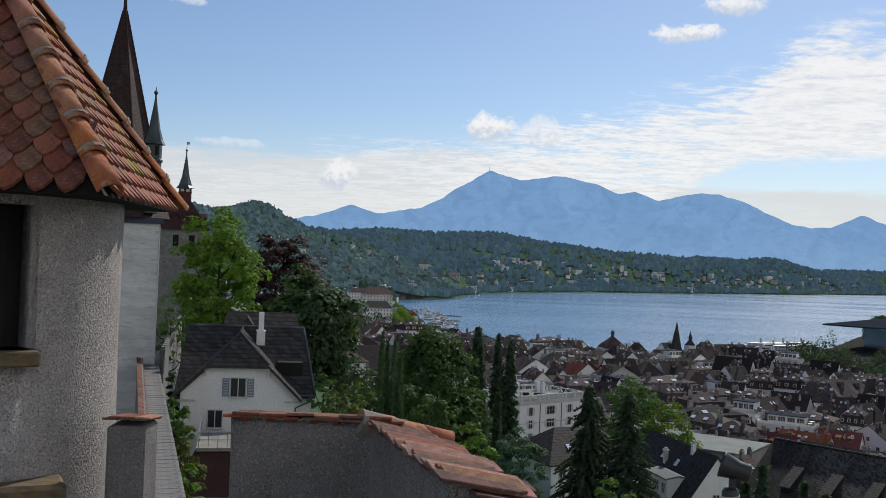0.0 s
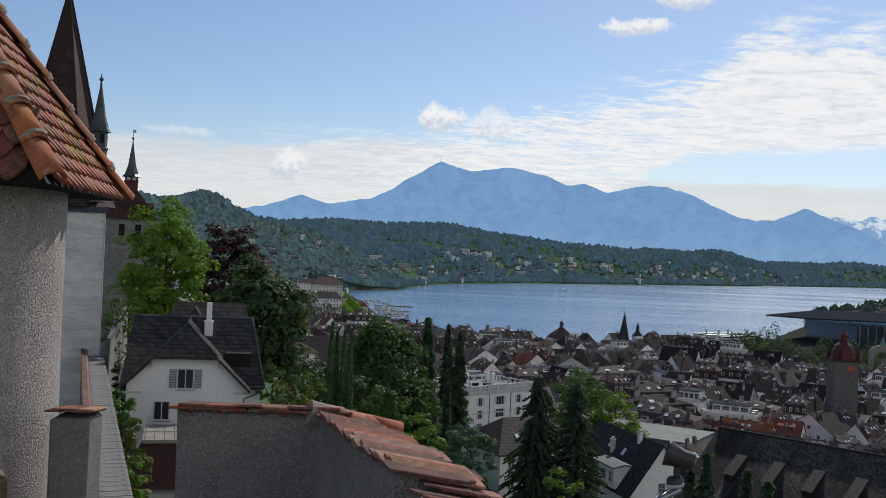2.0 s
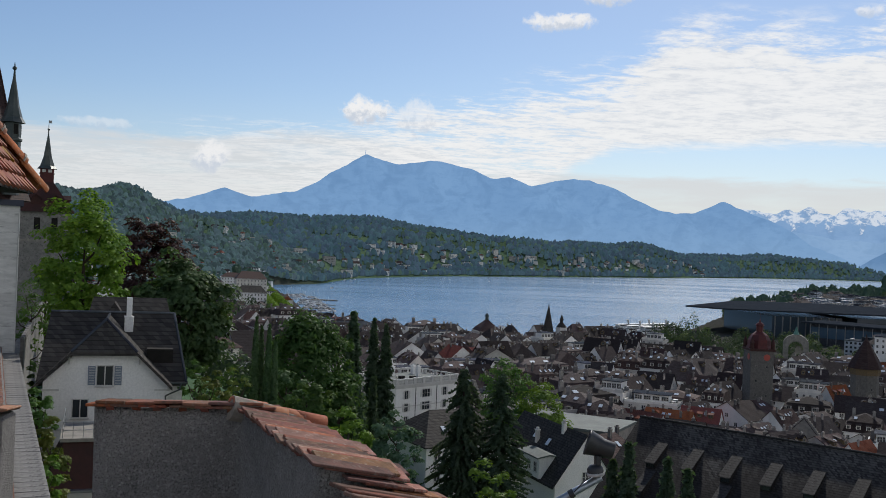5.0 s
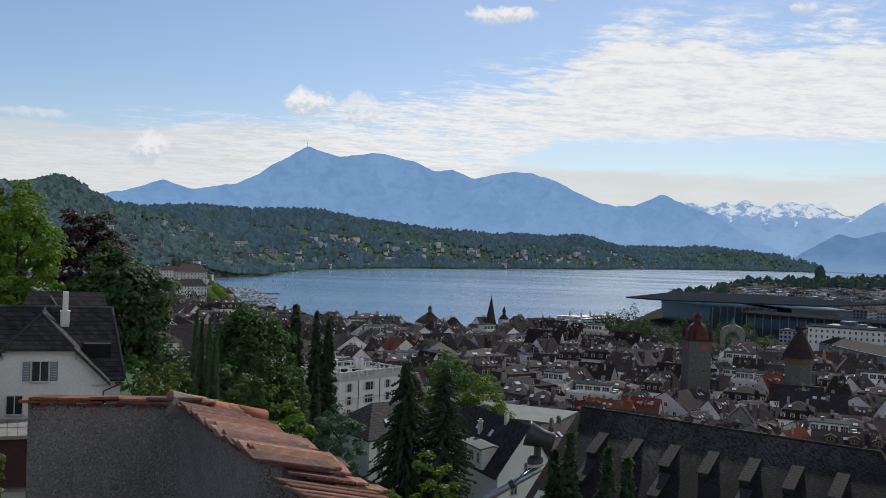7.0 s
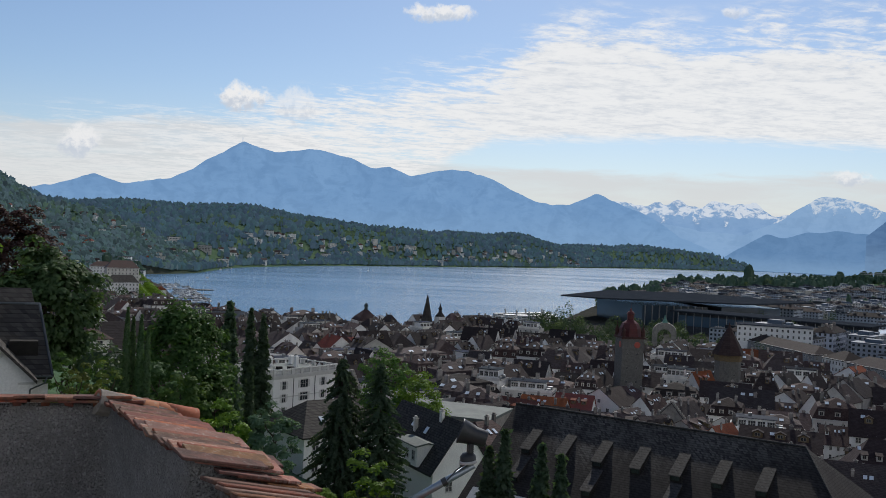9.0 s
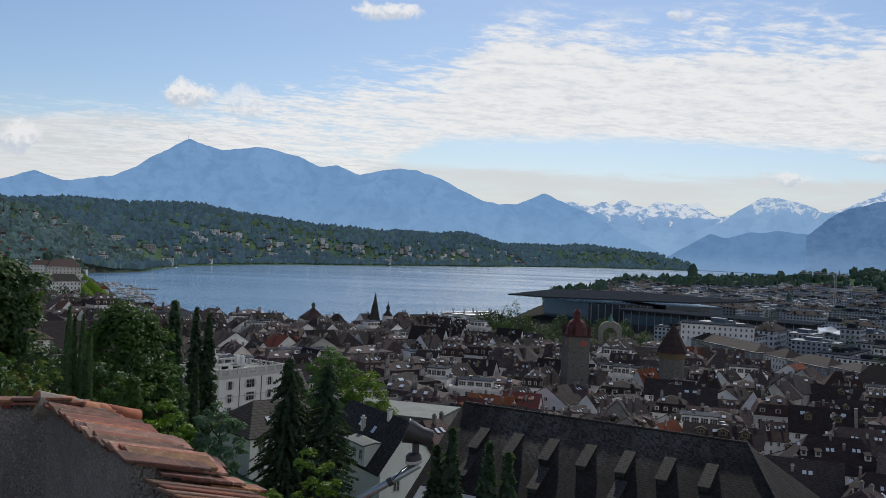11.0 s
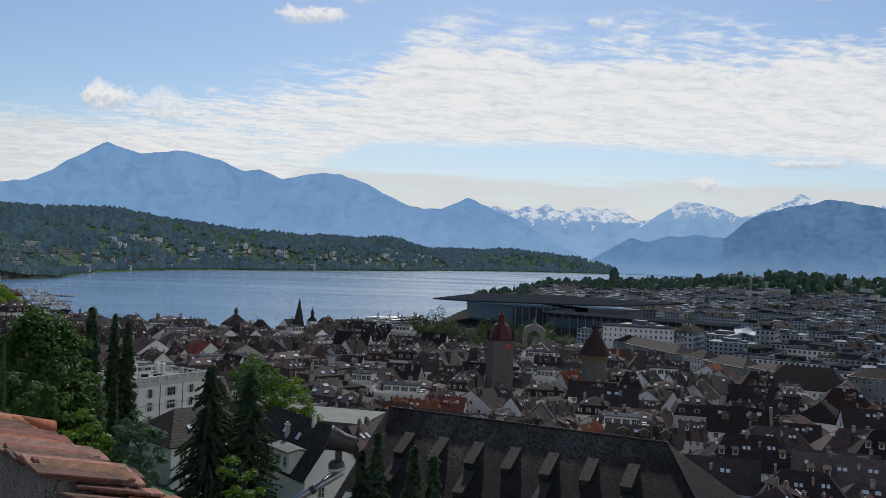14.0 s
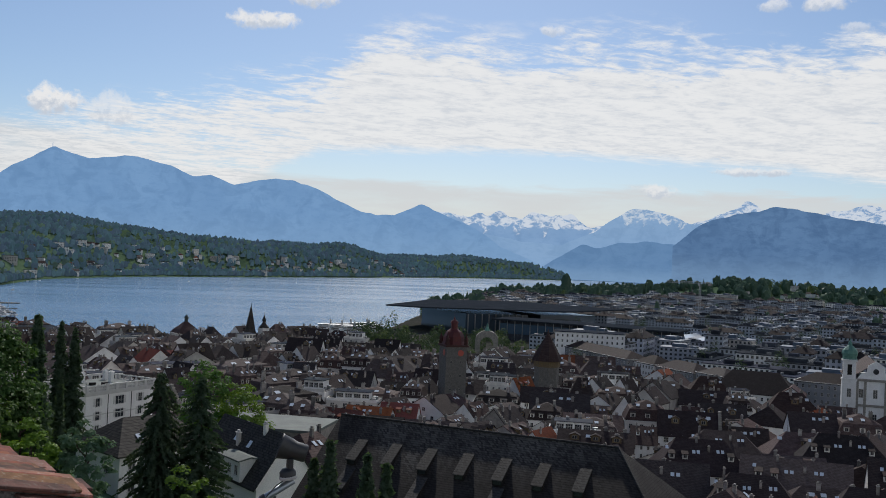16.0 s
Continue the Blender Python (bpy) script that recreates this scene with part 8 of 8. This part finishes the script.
taken = [(340, 504, 42), (338, 440, 40), (338, 400, 22), (328, 361, 30), (362, 345, 30), (355, 325, 32), (400, 840, 60), (460, 860, 75), (455, 700, 62), (390, 760, 40), (520, 640, 55), (540, 780, 60), (313, 610, 20)]
for i in range(2400):
    az, r = QUARTER.uniform(25, 60), math.sqrt(QUARTER.uniform(430 ** 2, 1750 ** 2))
    x, y = r * math.sin(radians(az)), r * math.cos(radians(az))
    if x < 345 + 0.02 * y or r > near_shore(az) - 200 or (az < 31 and r < 900):
        continue
    k = QUARTER.randrange(9)
    rad = CITY_SIZE[k][0] * 0.5
    if not clear_of(x, y, [(a, b, d + rad * 0.62) for a, b, d in taken]):
        continue
    taken.append((x, y, rad * 0.62))
    t = QUARTER.choice((-52, 38)) + QUARTER.uniform(-4, 4)
    city.append((r, k, pose(x, y, float(ground_height(x, y)), 0, 0, t) @ Matrix.Diagonal((1, 1, QUARTER.uniform(0.75, 1.12) * (0.85 if r > 900 else 1), 1))))
city.sort(key=lambda c: c[0])
for r, k, m in city[:75]:
    copy_thing(new_blocks[k], m)
join_rest("far_city_blocks", "pale and grey city blocks far beyond the station", "buildings", [(new_blocks[k], m) for r, k, m in city[75:]])
discard(new_blocks)

def tower_crane():
    """A building crane behind the station: lattice mast, jib, counter-jib and cab."""
    x, y = 1300 * math.sin(radians(39.1)), 1300 * math.cos(radians(39.1))
    th = empty("tower_crane", pose(x, y, 4.0, 0, 0, -35.0))
    tagged(th, "pale tower crane over the newer quarter", "crane")
    mast = bmesh.new()
    for sx in (-1, 1):
        for sy in (-1, 1):
            tube(mast, (sx, sy, 0), (sx, sy, 50), 0.3, 0.3, 4)
    for k in range(16):
        tube(mast, (-1, -1, 3.1 * k), (1, -1, 3.1 * k + 3.1), 0.16, 0.16, 4)
    part("mast", mast, M_WHITEPLASTIC, th)
    jib = bmesh.new()
    for z, yy in ((50.0, -0.8), (50.0, 0.8), (52.0, 0.0)):
        tube(jib, (-42, yy, z), (14, yy, z), 0.28, 0.28, 4)
    for k in range(18):
        tube(jib, (-42 + 3 * k, -0.8, 50), (-40.5 + 3 * k, 0, 52), 0.15, 0.15, 4)
    part("jib", jib, M_WHITEPLASTIC, th)
    part("counterweight", boxes((10, 14, -1.2, 1.2, 47.5, 50)), M_STONE, th)
    part("cab", boxes((-2.6, -1.1, -0.9, 0.9, 47.2, 49.6)), M_WHITEPLASTIC, th)


tower_crane()
for az, r, L, H, t in ((44.3, 1950, 26, 46, -30), (45.4, 1990, 34, 40, -30), (46.6, 2040, 24, 36, -20)):
    x, y = r * math.sin(radians(az)), r * math.cos(radians(az))
    block_house("apartment_tower", "pale apartment tower block on the wooded rise", pose(x, y, 4.0, 0, 0, t), L, 16, H, 0.6, M_WHITEWALL, M_GREYROOF, 6, 8)

# ---- quay on the left shore: grand hotels, avenue, boats ----
block_house("grand_hotel", "grand cream hotel with mansard roof on the quay", pose(-66.0, 1010.0, 3.0, 0, 0, 10.0), 30, 22, 27.0, 7.0, M_TOWNWALL, M_OXIDE, 7, 9, 0, hip=6.0)
block_house("grand_hotel", "white hotel with dark mansard roof on the quay", pose(-58.0, 900.0, 3.0, 0, 0, 10.0), 26, 18, 19.0, 6.0, M_WHITEWALL, M_SLATE, 5, 9, 0, hip=5.0)
block_house("quay_house", "white lakeside house with a dark hipped roof", pose(-72.0, 780.0, 3.0, 0, 0, -14.0), 30, 16, 13.0, 6.0, M_WHITEWALL, M_SLATE, 3, 9, 0, hip=6.0)
block_house("quay_house", "dark-roofed lakeside house with many dormers", pose(-44.0, 745.0, 3.0, 0, 0, 6.0), 30, 16, 9.0, 6.5, M_TOWNWALL, M_SLATE, 2, 9, 0, hip=6.0)
block_house("long_hall", "long low hall with a dark sheet roof", pose(-20.0, 640.0, 4.0, 0, 0, 4.0), 96, 22, 9.0, 3.0, M_TOWNWALL, M_SLATE, 1, 20, 0, hip=8.0)
block_house("bank_building", "big grey-roofed corner building near the lake", pose(22.0, 620.0, 4.0, 0, 0, 14.0), 44, 30, 12.0, 5.0, M_TOWNWALL, M_GREYROOF, 3, 12, 0, hip=12.0)
block_house("white_block", "white flat-roofed office block behind the octagonal tower", pose(352.0, 540.0, 4.0, 0, 0, -34.0), 44, 20, 23.0, 0.6, M_WHITEWALL, M_GREYROOF, 3, 14, 0)


for x, y, L, W, H, rise, wm, rm, t, lab in ((-52, 560, 30, 14, 8, 0.6, M_TOWNWALL, M_GREYROOF, 6, "low flat-roofed hall near the quay"), (-28, 520, 26, 18, 7, 0.6, M_WHITEWALL, M_FLATROOF, 2, "low pale hall with a green-grey flat roof"), (-62, 500, 34, 16, 8, 3.5, M_TOWNWALL, M_ROOF, 12, "low hall with a brown pitched roof"),
                                            (-90, 860, 34, 15, 17, 5.0, M_TOWNWALL, M_TOWNSLATE, 14, "grey quayside block with a dark roof"), (-104, 960, 30, 15, 20, 5.0, M_WHITEWALL, M_GREYROOF, 14, "pale quayside block with a grey roof"), (-118, 1080, 36, 15, 19, 5.0, M_TOWNWALL, M_TOWNSLATE, 14, "cream quayside block with a dark roof"), (-96, 1150, 26, 15, 22, 5.0, M_WHITEWALL, M_OXIDE, 10, "white quayside block with a red-brown roof"), (-140, 900, 30, 14, 18, 4.5, M_WHITEWALL, M_TOWNSLATE, 10, "white block behind the quay")):
    block_house("quay_house", lab, pose(x, y, 3.5, 0, 0, t), L, W, H, rise, wm, rm, max(2, int(H / 3.4)), int(L / 3.2))


def steamer(m):
    th = empty("passenger_ship", m)
    tagged(th, "white passenger ship with open decks moored at the pier", "ship", "ships at the pier")
    bm = bmesh.new()
    prism(bm, [(-24, -3.2), (14, -3.6), (26, 0), (14, 3.6), (-24, 3.2)], -0.5, 2.2, lambda a, b, c: (a, b, c))
    part("hull", bm, M_WHITEWALL, th)
    part("deck_house", boxes((-20, 14, -2.8, 2.8, 2.2, 4.6)), M_WHITEWALL, th)
    part("upper_deck", boxes((-16, 8, -2.5, 2.5, 5.0, 6.8)), M_WHITEWALL, th)
    part("canopy", boxes((-21, 15, -3.2, 3.2, 4.6, 5.0), (-18, 9, -3.0, 3.0, 6.8, 7.1)), M_METAL, th)
    part("window_band", boxes((-19, 13, -2.85, 2.85, 3.1, 4.1), (-15, 7, -2.55, 2.55, 5.6, 6.4)), M_GLASS, th)
    bm = bmesh.new()
    tube(bm, (-2, 0, 7.1), (-3, 0, 11.0), 0.8, 0.8, 10)
    part("funnel", bm, M_TRIM, th)
    bm = bmesh.new()
    tube(bm, (14, 0, 4.5), (14, 0, 16.0), 0.12, 0.06, 6)
    part("mast", bm, M_TRIM, th)
    return th


ship = steamer(pose(283, 862, 0.0, 0, 0, 28))
for x, y, t in ((290, 850, 28), (298, 838, 28), (306, 872, 30), (318, 855, 24), (325, 880, 28)):
    copy_thing(ship, pose(x, y, 0, 0, 0, t))
th = tagged(new("landing_stage"), "timber landing stage with piles", "pier")
part("deck", boxes((275, 345, 828, 836, 0.6, 1.2)), M_TIMBER, th)
for i in range(16):
    bm = bmesh.new()
    tube(bm, (262 + 5 * i, 842 - 1.2 * i, -2), (262 + 5 * i, 842 - 1.2 * i, 5.0), 0.25, 0.25, 6)
    part("mooring_post", bm, M_TIMBER, th)


def small_boat(m, mast):
    th = empty("boat", m)
    tagged(th, "small white moored boat with mast" if mast else "small white moored motor boat", "boat", "boats in the marina")
    bm = bmesh.new()
    prism(bm, [(-4.5, -1.3), (2, -1.4), (5, 0), (2, 1.4), (-4.5, 1.3)], -0.3, 1.1, lambda a, b, c: (a, b, c))
    part("hull", bm, M_WHITEWALL, th)
    part("cabin", boxes((-2.2, 1.4, -0.9, 0.9, 1.1, 1.9)), M_METAL, th)
    if mast:
        bm = bmesh.new()
        tube(bm, (0.6, 0, 1.1), (0.6, 0, 12.5), 0.11, 0.06, 6)
        part("mast", bm, M_TRIM, th)
    return th


b1, b2 = small_boat(pose(-6, 1080, 0, 0, 0, 40), True), small_boat(pose(4, 1060, 0, 0, 0, 60), False)
mar = random.Random(4)
for i in range(70):
    r = mar.uniform(985, 1290)
    az = float(np.interp(r, [980, 1100, 1300], [-0.3, -1.0, -1.9])) + mar.uniform(0.15, 1.5)
    copy_thing(b1 if mar.random() < 0.4 else b2, pose(r * math.sin(radians(az)), r * math.cos(radians(az)), 0, 0, 0, mar.choice((40, 220, 130)) + mar.uniform(-8, 8)))
for az, r in ((2.2, 1900), (1.6, 1840), (26.3, 3500), (10, 2100), (16.0, 2300), (0.9, 1500)):
    copy_thing(b1, pose(r * math.sin(radians(az)), r * math.cos(radians(az)), 0, 0, 0, 70))
th = tagged(new("jetty"), "long timber jetty in the marina", "pier")
part("deck", boxes((-20, 26, 1180, 1186, 0.4, 1.1), (-18, 22, 1090, 1093, 0.4, 1.0), (-14, 20, 1030, 1033, 0.4, 1.0)), M_TIMBER, th)


# ---- far woods, avenue and garden trees as masses of crowns ----
def blobs(name, label, spots, mat, seed, fine=True):
    """Many small tree crowns as one mesh: lumpy, uneven, each standing on its ground."""
    bm = bmesh.new()
    bmesh.ops.create_icosphere(bm, subdivisions=2 if fine else 1, radius=1.0)
    base = np.array([v.co[:] for v in bm.verts])
    tri = np.array([[v.index for v in f.verts] for f in bm.faces])
    bm.free()
    rnd = np.random.RandomState(seed)
    V, F, k = [], [], 0
    for x, y, z, w, h, cone in spots:
        b = base * rnd.uniform(0.72, 1.22, (len(base), 1))
        if cone:
            t = (b[:, 2:3] + 1) / 2
            b = b * np.concatenate([np.clip(1.15 - t, 0.1, 1), np.clip(1.15 - t, 0.1, 1), np.ones_like(t)], 1)
        V.append(b * [w / 2, w / 2, h / 2] + [x, y, z + h * 0.46])
        F.append(tri + k)
        k += len(base)
    return tagged(new(name, mesh_from(name, np.concatenate(V), np.concatenate(F), mat)), label, "trees", kind="stuff")


def leafy(name, label, spots, mat, seed, per=280, leaf=0.95):
    """Crowns of many leaf sprays as one mesh, lumpy and open, for trees at middle distance."""
    rnd = np.random.RandomState(seed)
    C, N, S = [], [], []
    for x, y, z, w, h, cone in spots:
        e = rnd.normal(size=(per, 3))
        e /= np.linalg.norm(e, axis=1, keepdims=True)
        knobs = rnd.normal(size=(7, 3))
        knobs /= np.linalg.norm(knobs, axis=1, keepdims=True)
        bulge = 0.72 + 0.34 * np.clip((e @ knobs.T).max(axis=1), 0.3, 1) ** 2
        q = e * bulge[:, None] * rnd.uniform(0.78, 1.03, (per, 1))
        if cone:
            q[:, :2] *= np.clip(1.05 - (q[:, 2:3] + 1) / 2, 0.08, 1)
        C.append(q * [w / 2, w / 2, h / 2] + [x, y, z + h * 0.48])
        N.append(e + [0, 0, 0.4] + rnd.normal(size=(per, 3)) * 0.35)
        S.append(rnd.uniform(0.7, 1.3, per) * leaf * w / 10)
    return tagged(new(name, quads(name, np.concatenate(C), np.concatenate(N), np.concatenate(S), mat, rnd, 1.3)), label, "trees", kind="stuff")


# park leaves lightened and blued for their distance
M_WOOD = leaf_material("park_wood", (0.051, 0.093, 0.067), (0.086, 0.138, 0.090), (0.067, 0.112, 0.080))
# haze over the hill woods, put into bluish colour and a glow
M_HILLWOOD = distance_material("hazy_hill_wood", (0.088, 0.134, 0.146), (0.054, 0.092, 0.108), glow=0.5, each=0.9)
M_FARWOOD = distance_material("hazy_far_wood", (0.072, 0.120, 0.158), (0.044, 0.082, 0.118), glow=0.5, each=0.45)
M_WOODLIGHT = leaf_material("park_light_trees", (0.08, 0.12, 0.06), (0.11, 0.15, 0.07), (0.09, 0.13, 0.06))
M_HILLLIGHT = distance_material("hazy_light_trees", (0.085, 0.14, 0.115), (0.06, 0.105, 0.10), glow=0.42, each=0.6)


def hill_woods():
    rnd = np.random.RandomState(77)
    out_near, out_far, light = [], [], []
    n = 110000
    az, r = rnd.uniform(-24, 33, n), np.sqrt(rnd.uniform(820 ** 2, 4650 ** 2, n))
    # the near hillside stands thicker with smaller trees
    near = rnd.rand(n) < 0.22
    az, r = np.where(near, rnd.uniform(-17, 0, n), az), np.where(near, np.sqrt(rnd.uniform(820 ** 2, 1960 ** 2, n)), r)
    x, y = r * np.sin(np.radians(az)), r * np.cos(np.radians(az))
    z = ground_height(x, y)
    lake_in = (r > near_shore(az) - 12) & (r < far_shore(az) + 4)
    fringe = (r > far_shore(az)) & (r < far_shore(az) + 60)
    for i in range(n):
        if lake_in[i] or z[i] < 2.6 or (az[i] > 1 and r[i] < near_shore(az[i])) or (az[i] > -5.2 and r[i] < 1420) or (az[i] > -7.5 and r[i] < 1050):
            continue
        p = Vector((x[i] * 0.0046, y[i] * 0.0046, 0.5))
        wood = noise.fractal(p, 0.7, 2.0, 4) + 0.08 * rnd.normal() + (0.16 if z[i] > 60 else 0.06)
        if az[i] < -8.6 and z[i] > 85:
            wood += 0.5
        if wood < 0.0 and rnd.rand() > (0.5 if fringe[i] else 0.2):
            continue
        w = rnd.uniform(6, 12) * (0.85 if r[i] < 1900 else 1.15 + 0.00005 * r[i])
        cone = rnd.rand() < 0.3
        item = (x[i], y[i], z[i] - 1, w * (0.6 if cone else 1), w * rnd.uniform(1.0, 1.5), cone)
        if rnd.rand() < (0.30 if wood < 0.1 else 0.10) * (1.0 if r[i] < 1900 else 0.5):
            light.append(item)
        elif r[i] < 1900:
            out_near.append(item)
        else:
            out_far.append(item)
    for i in range(1500):     # trees along the far water's edge
        a = rnd.uniform(-3.0, 32.0)
        q = float(far_shore(a)) + 6 + abs(rnd.normal()) * 22
        b, c, w = q * math.sin(radians(a)), q * math.cos(radians(a)), rnd.uniform(7, 12)
        (light if rnd.rand() < 0.12 else out_far).append((b, c, float(ground_height(b, c)) - 1.5, w, w * rnd.uniform(0.9, 1.4), False))
    out_far.reverse()
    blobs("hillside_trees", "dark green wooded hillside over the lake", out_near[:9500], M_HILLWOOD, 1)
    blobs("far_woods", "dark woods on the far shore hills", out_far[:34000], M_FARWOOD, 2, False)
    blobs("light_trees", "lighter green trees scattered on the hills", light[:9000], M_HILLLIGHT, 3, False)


hill_woods()


def shore_trees():
    rnd = np.random.RandomState(5)
    items, light, av = [], [], []
    for i in range(2600):     # park and wooded rise on the right shore
        az = rnd.uniform(23.5, 64)
        far = near_shore(az)
        r = far - abs(rnd.normal()) * 160 - 20 if rnd.rand() < 0.5 else rnd.uniform(1750, 2300)
        if r < 1000 or r > far - 8:
            continue
        x, y = r * math.sin(radians(az)), r * math.cos(radians(az))
        w = rnd.uniform(9, 17)
        cone = rnd.rand() < 0.25
        (light if rnd.rand() < 0.1 else items).append((x, y, float(ground_height(x, y)) - 1, w * (0.5 if cone else 1), w * rnd.uniform(1.0, 1.7), cone))
    for az, r, w, h in ((23.8, 1120, 26, 20), (24.6, 1130, 26, 21), (25.4, 1150, 24, 20), (26.1, 1170, 22, 19), (24.2, 1180, 24, 19)):
        light.append((r * math.sin(radians(az)), r * math.cos(radians(az)), 3, w, h, False))
    for az, r, w, h in ((19.9, 770, 16, 17), (20.6, 765, 16, 19), (21.2, 760, 13, 22), (20.2, 740, 14, 15), (21.7, 740, 11, 28), (22.2, 730, 11, 16), (19.4, 735, 12, 13), (22.8, 720, 13, 15), (28.4, 640, 10, 11), (29.2, 640, 10, 12), (30.1, 650, 12, 12), (31.0, 660, 11, 11), (27.3, 650, 9, 10), (23.2, 660, 10, 11), (31.6, 2100, 24, 50)):
        items.append((r * math.sin(radians(az)), r * math.cos(radians(az)), 3, w, h, False))
    for i in range(70):       # trees on the squares by the bridge and the station
        x, y = rnd.uniform(255, 400), rnd.uniform(560, 760)
        if (x - 313) ** 2 + (y - 610) ** 2 < 400 or x < 225 + (y - 500) * 0.2 or x > 400:
            continue
        w = rnd.uniform(7, 12)
        (light if rnd.rand() < 0.2 else items).append((x, y, 3, w, w * rnd.uniform(1.0, 1.4), False))
    for i in range(260):      # street trees of the newer quarters
        az, r = rnd.uniform(32, 60), rnd.uniform(560, 1700)
        w = rnd.uniform(7, 12)
        items.append((r * math.sin(radians(az)), r * math.cos(radians(az)), 3.5, w * 0.7, w * rnd.uniform(1.3, 2.2), False))
    for i in range(46):       # clipped row along the river
        items.append((321 + rnd.uniform(-1, 1), 385 + 3.8 * i, 3.5, 5.2, 7.0, False))
    for k in range(2):        # avenue on the quay
        for i in range(70):
            s_ = i / 69
            av.append((-24 - 49 * s_ - 13 * k, 905 + 475 * s_, 3, 11, 10, False))
    for i in range(420):      # garden trees between the houses of the left quarter
        az, r = rnd.uniform(-14, -2.6), rnd.uniform(500, 1500)
        x, y = r * math.sin(radians(az)), r * math.cos(radians(az))
        w = rnd.uniform(7, 13)
        items.append((x, y, float(ground_height(x, y)) - 1, w, w * rnd.uniform(1, 1.6), rnd.rand() < 0.3))
    for i in range(50):       # garden trees among the old roofs and on the slope
        az, r = rnd.uniform(-12, 10), rnd.uniform(135, 250)
        x, y = r * math.sin(radians(az)), r * math.cos(radians(az))
        w = rnd.uniform(5, 8)
        items.append((x, y, float(ground_height(x, y)) - 1, w, w * rnd.uniform(1, 1.4), rnd.rand() < 0.3))
    close = [t for t in items if math.hypot(t[0], t[1]) < 1250]
    leafy("park_trees", "dark green leafy trees of squares, quays and gardens", close, M_NEEDLE, 7)
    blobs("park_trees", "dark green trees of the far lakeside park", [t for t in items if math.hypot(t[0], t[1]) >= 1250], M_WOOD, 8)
    leafy("park_trees", "pale green poplars and lighter park trees", light, M_WOODLIGHT, 9)
    leafy("avenue_trees", "clipped bright green avenue along the quay", av, M_LIMELEAF, 10)


shore_trees()


def villas():
    rnd = random.Random(31)
    kinds = []
    for i in range(4):
        th = empty("villa", pose(0, -600, -300))
        tagged(th, ("white hillside villa with a brown pitched roof", "pale flat-roofed hillside apartment house", "white villa with a reddish hipped roof", "grey hillside apartment house with balconies")[i], "house", "villas on the hillside")
        L, W, H = (13, 22, 12, 26)[i], (10, 12, 11, 12)[i], (7, 10, 8, 12)[i]
        part("wall", boxes((-L / 2, L / 2, -W / 2, W / 2, -6, H)), (M_WHITEWALL, M_WHITEWALL, M_WHITEWALL, M_TOWNWALL)[i], th)
        bm = bmesh.new()
        if i % 2:
            box(bm, -L / 2 - 0.5, L / 2 + 0.5, -W / 2 - 0.5, W / 2 + 0.5, H, H + 0.6)
        else:
            slab_roof(bm, L, W, H, 3.8, 0.7, 0.3, 4.0 if i == 2 else 0.0)
        part("roof", bm, (M_ROOF, M_GREYROOF, M_REDROOF, M_GREYROOF)[i], th)
        bm = bmesh.new()
        for z in range(2, H - 1, 3):
            for k in range(int(L / 3)):
                x = -L / 2 + 1.5 + 3 * k
                box(bm, x - 0.7, x + 0.7, -W / 2 - 0.06, -W / 2 + 0.05, z, z + 1.5)
        part("window_band", bm, M_GLASS, th)["kind"] = "stuff"
        kinds.append(th)
    done, spots = 0, []
    while done < 420:
        pick = rnd.random()
        if pick < 0.55:
            az, r = rnd.uniform(-16, -1.5), rnd.uniform(880, 1800)
        elif pick < 0.88:
            az = rnd.uniform(-3, 23)
            r = float(far_shore(az)) + rnd.uniform(15, 300)
        else:
            az, r = rnd.uniform(34, 58), rnd.uniform(1500, 2050)
        x, y = r * math.sin(radians(az)), r * math.cos(radians(az))
        if near_shore(az) - 30 < r < far_shore(az) + 10:
            continue
        z = float(ground_height(x, y))
        if az < -8 and z > 90:
            continue
        k = rnd.choice((0, 0, 0, 1, 2, 3))
        size = rnd.uniform(0.55, 0.85) * (1.0 if r < 1900 else 1.25)
        spots.append((r, k, pose(x, y, z + 3 * rnd.random(), 0, 0, rnd.choice((0, 90, 20, -20)) + rnd.uniform(-15, 15)) @ Matrix.Scale(size, 4)))
        done += 1
    spots.sort(key=lambda c: c[0])
    for r, k, m in spots[:110]:
        copy_thing(kinds[k], m)
    join_rest("far_villas", "pale villas along the far lake shore", "houses", [(kinds[k], m) for r, k, m in spots[110:]])
    discard(kinds)


villas()
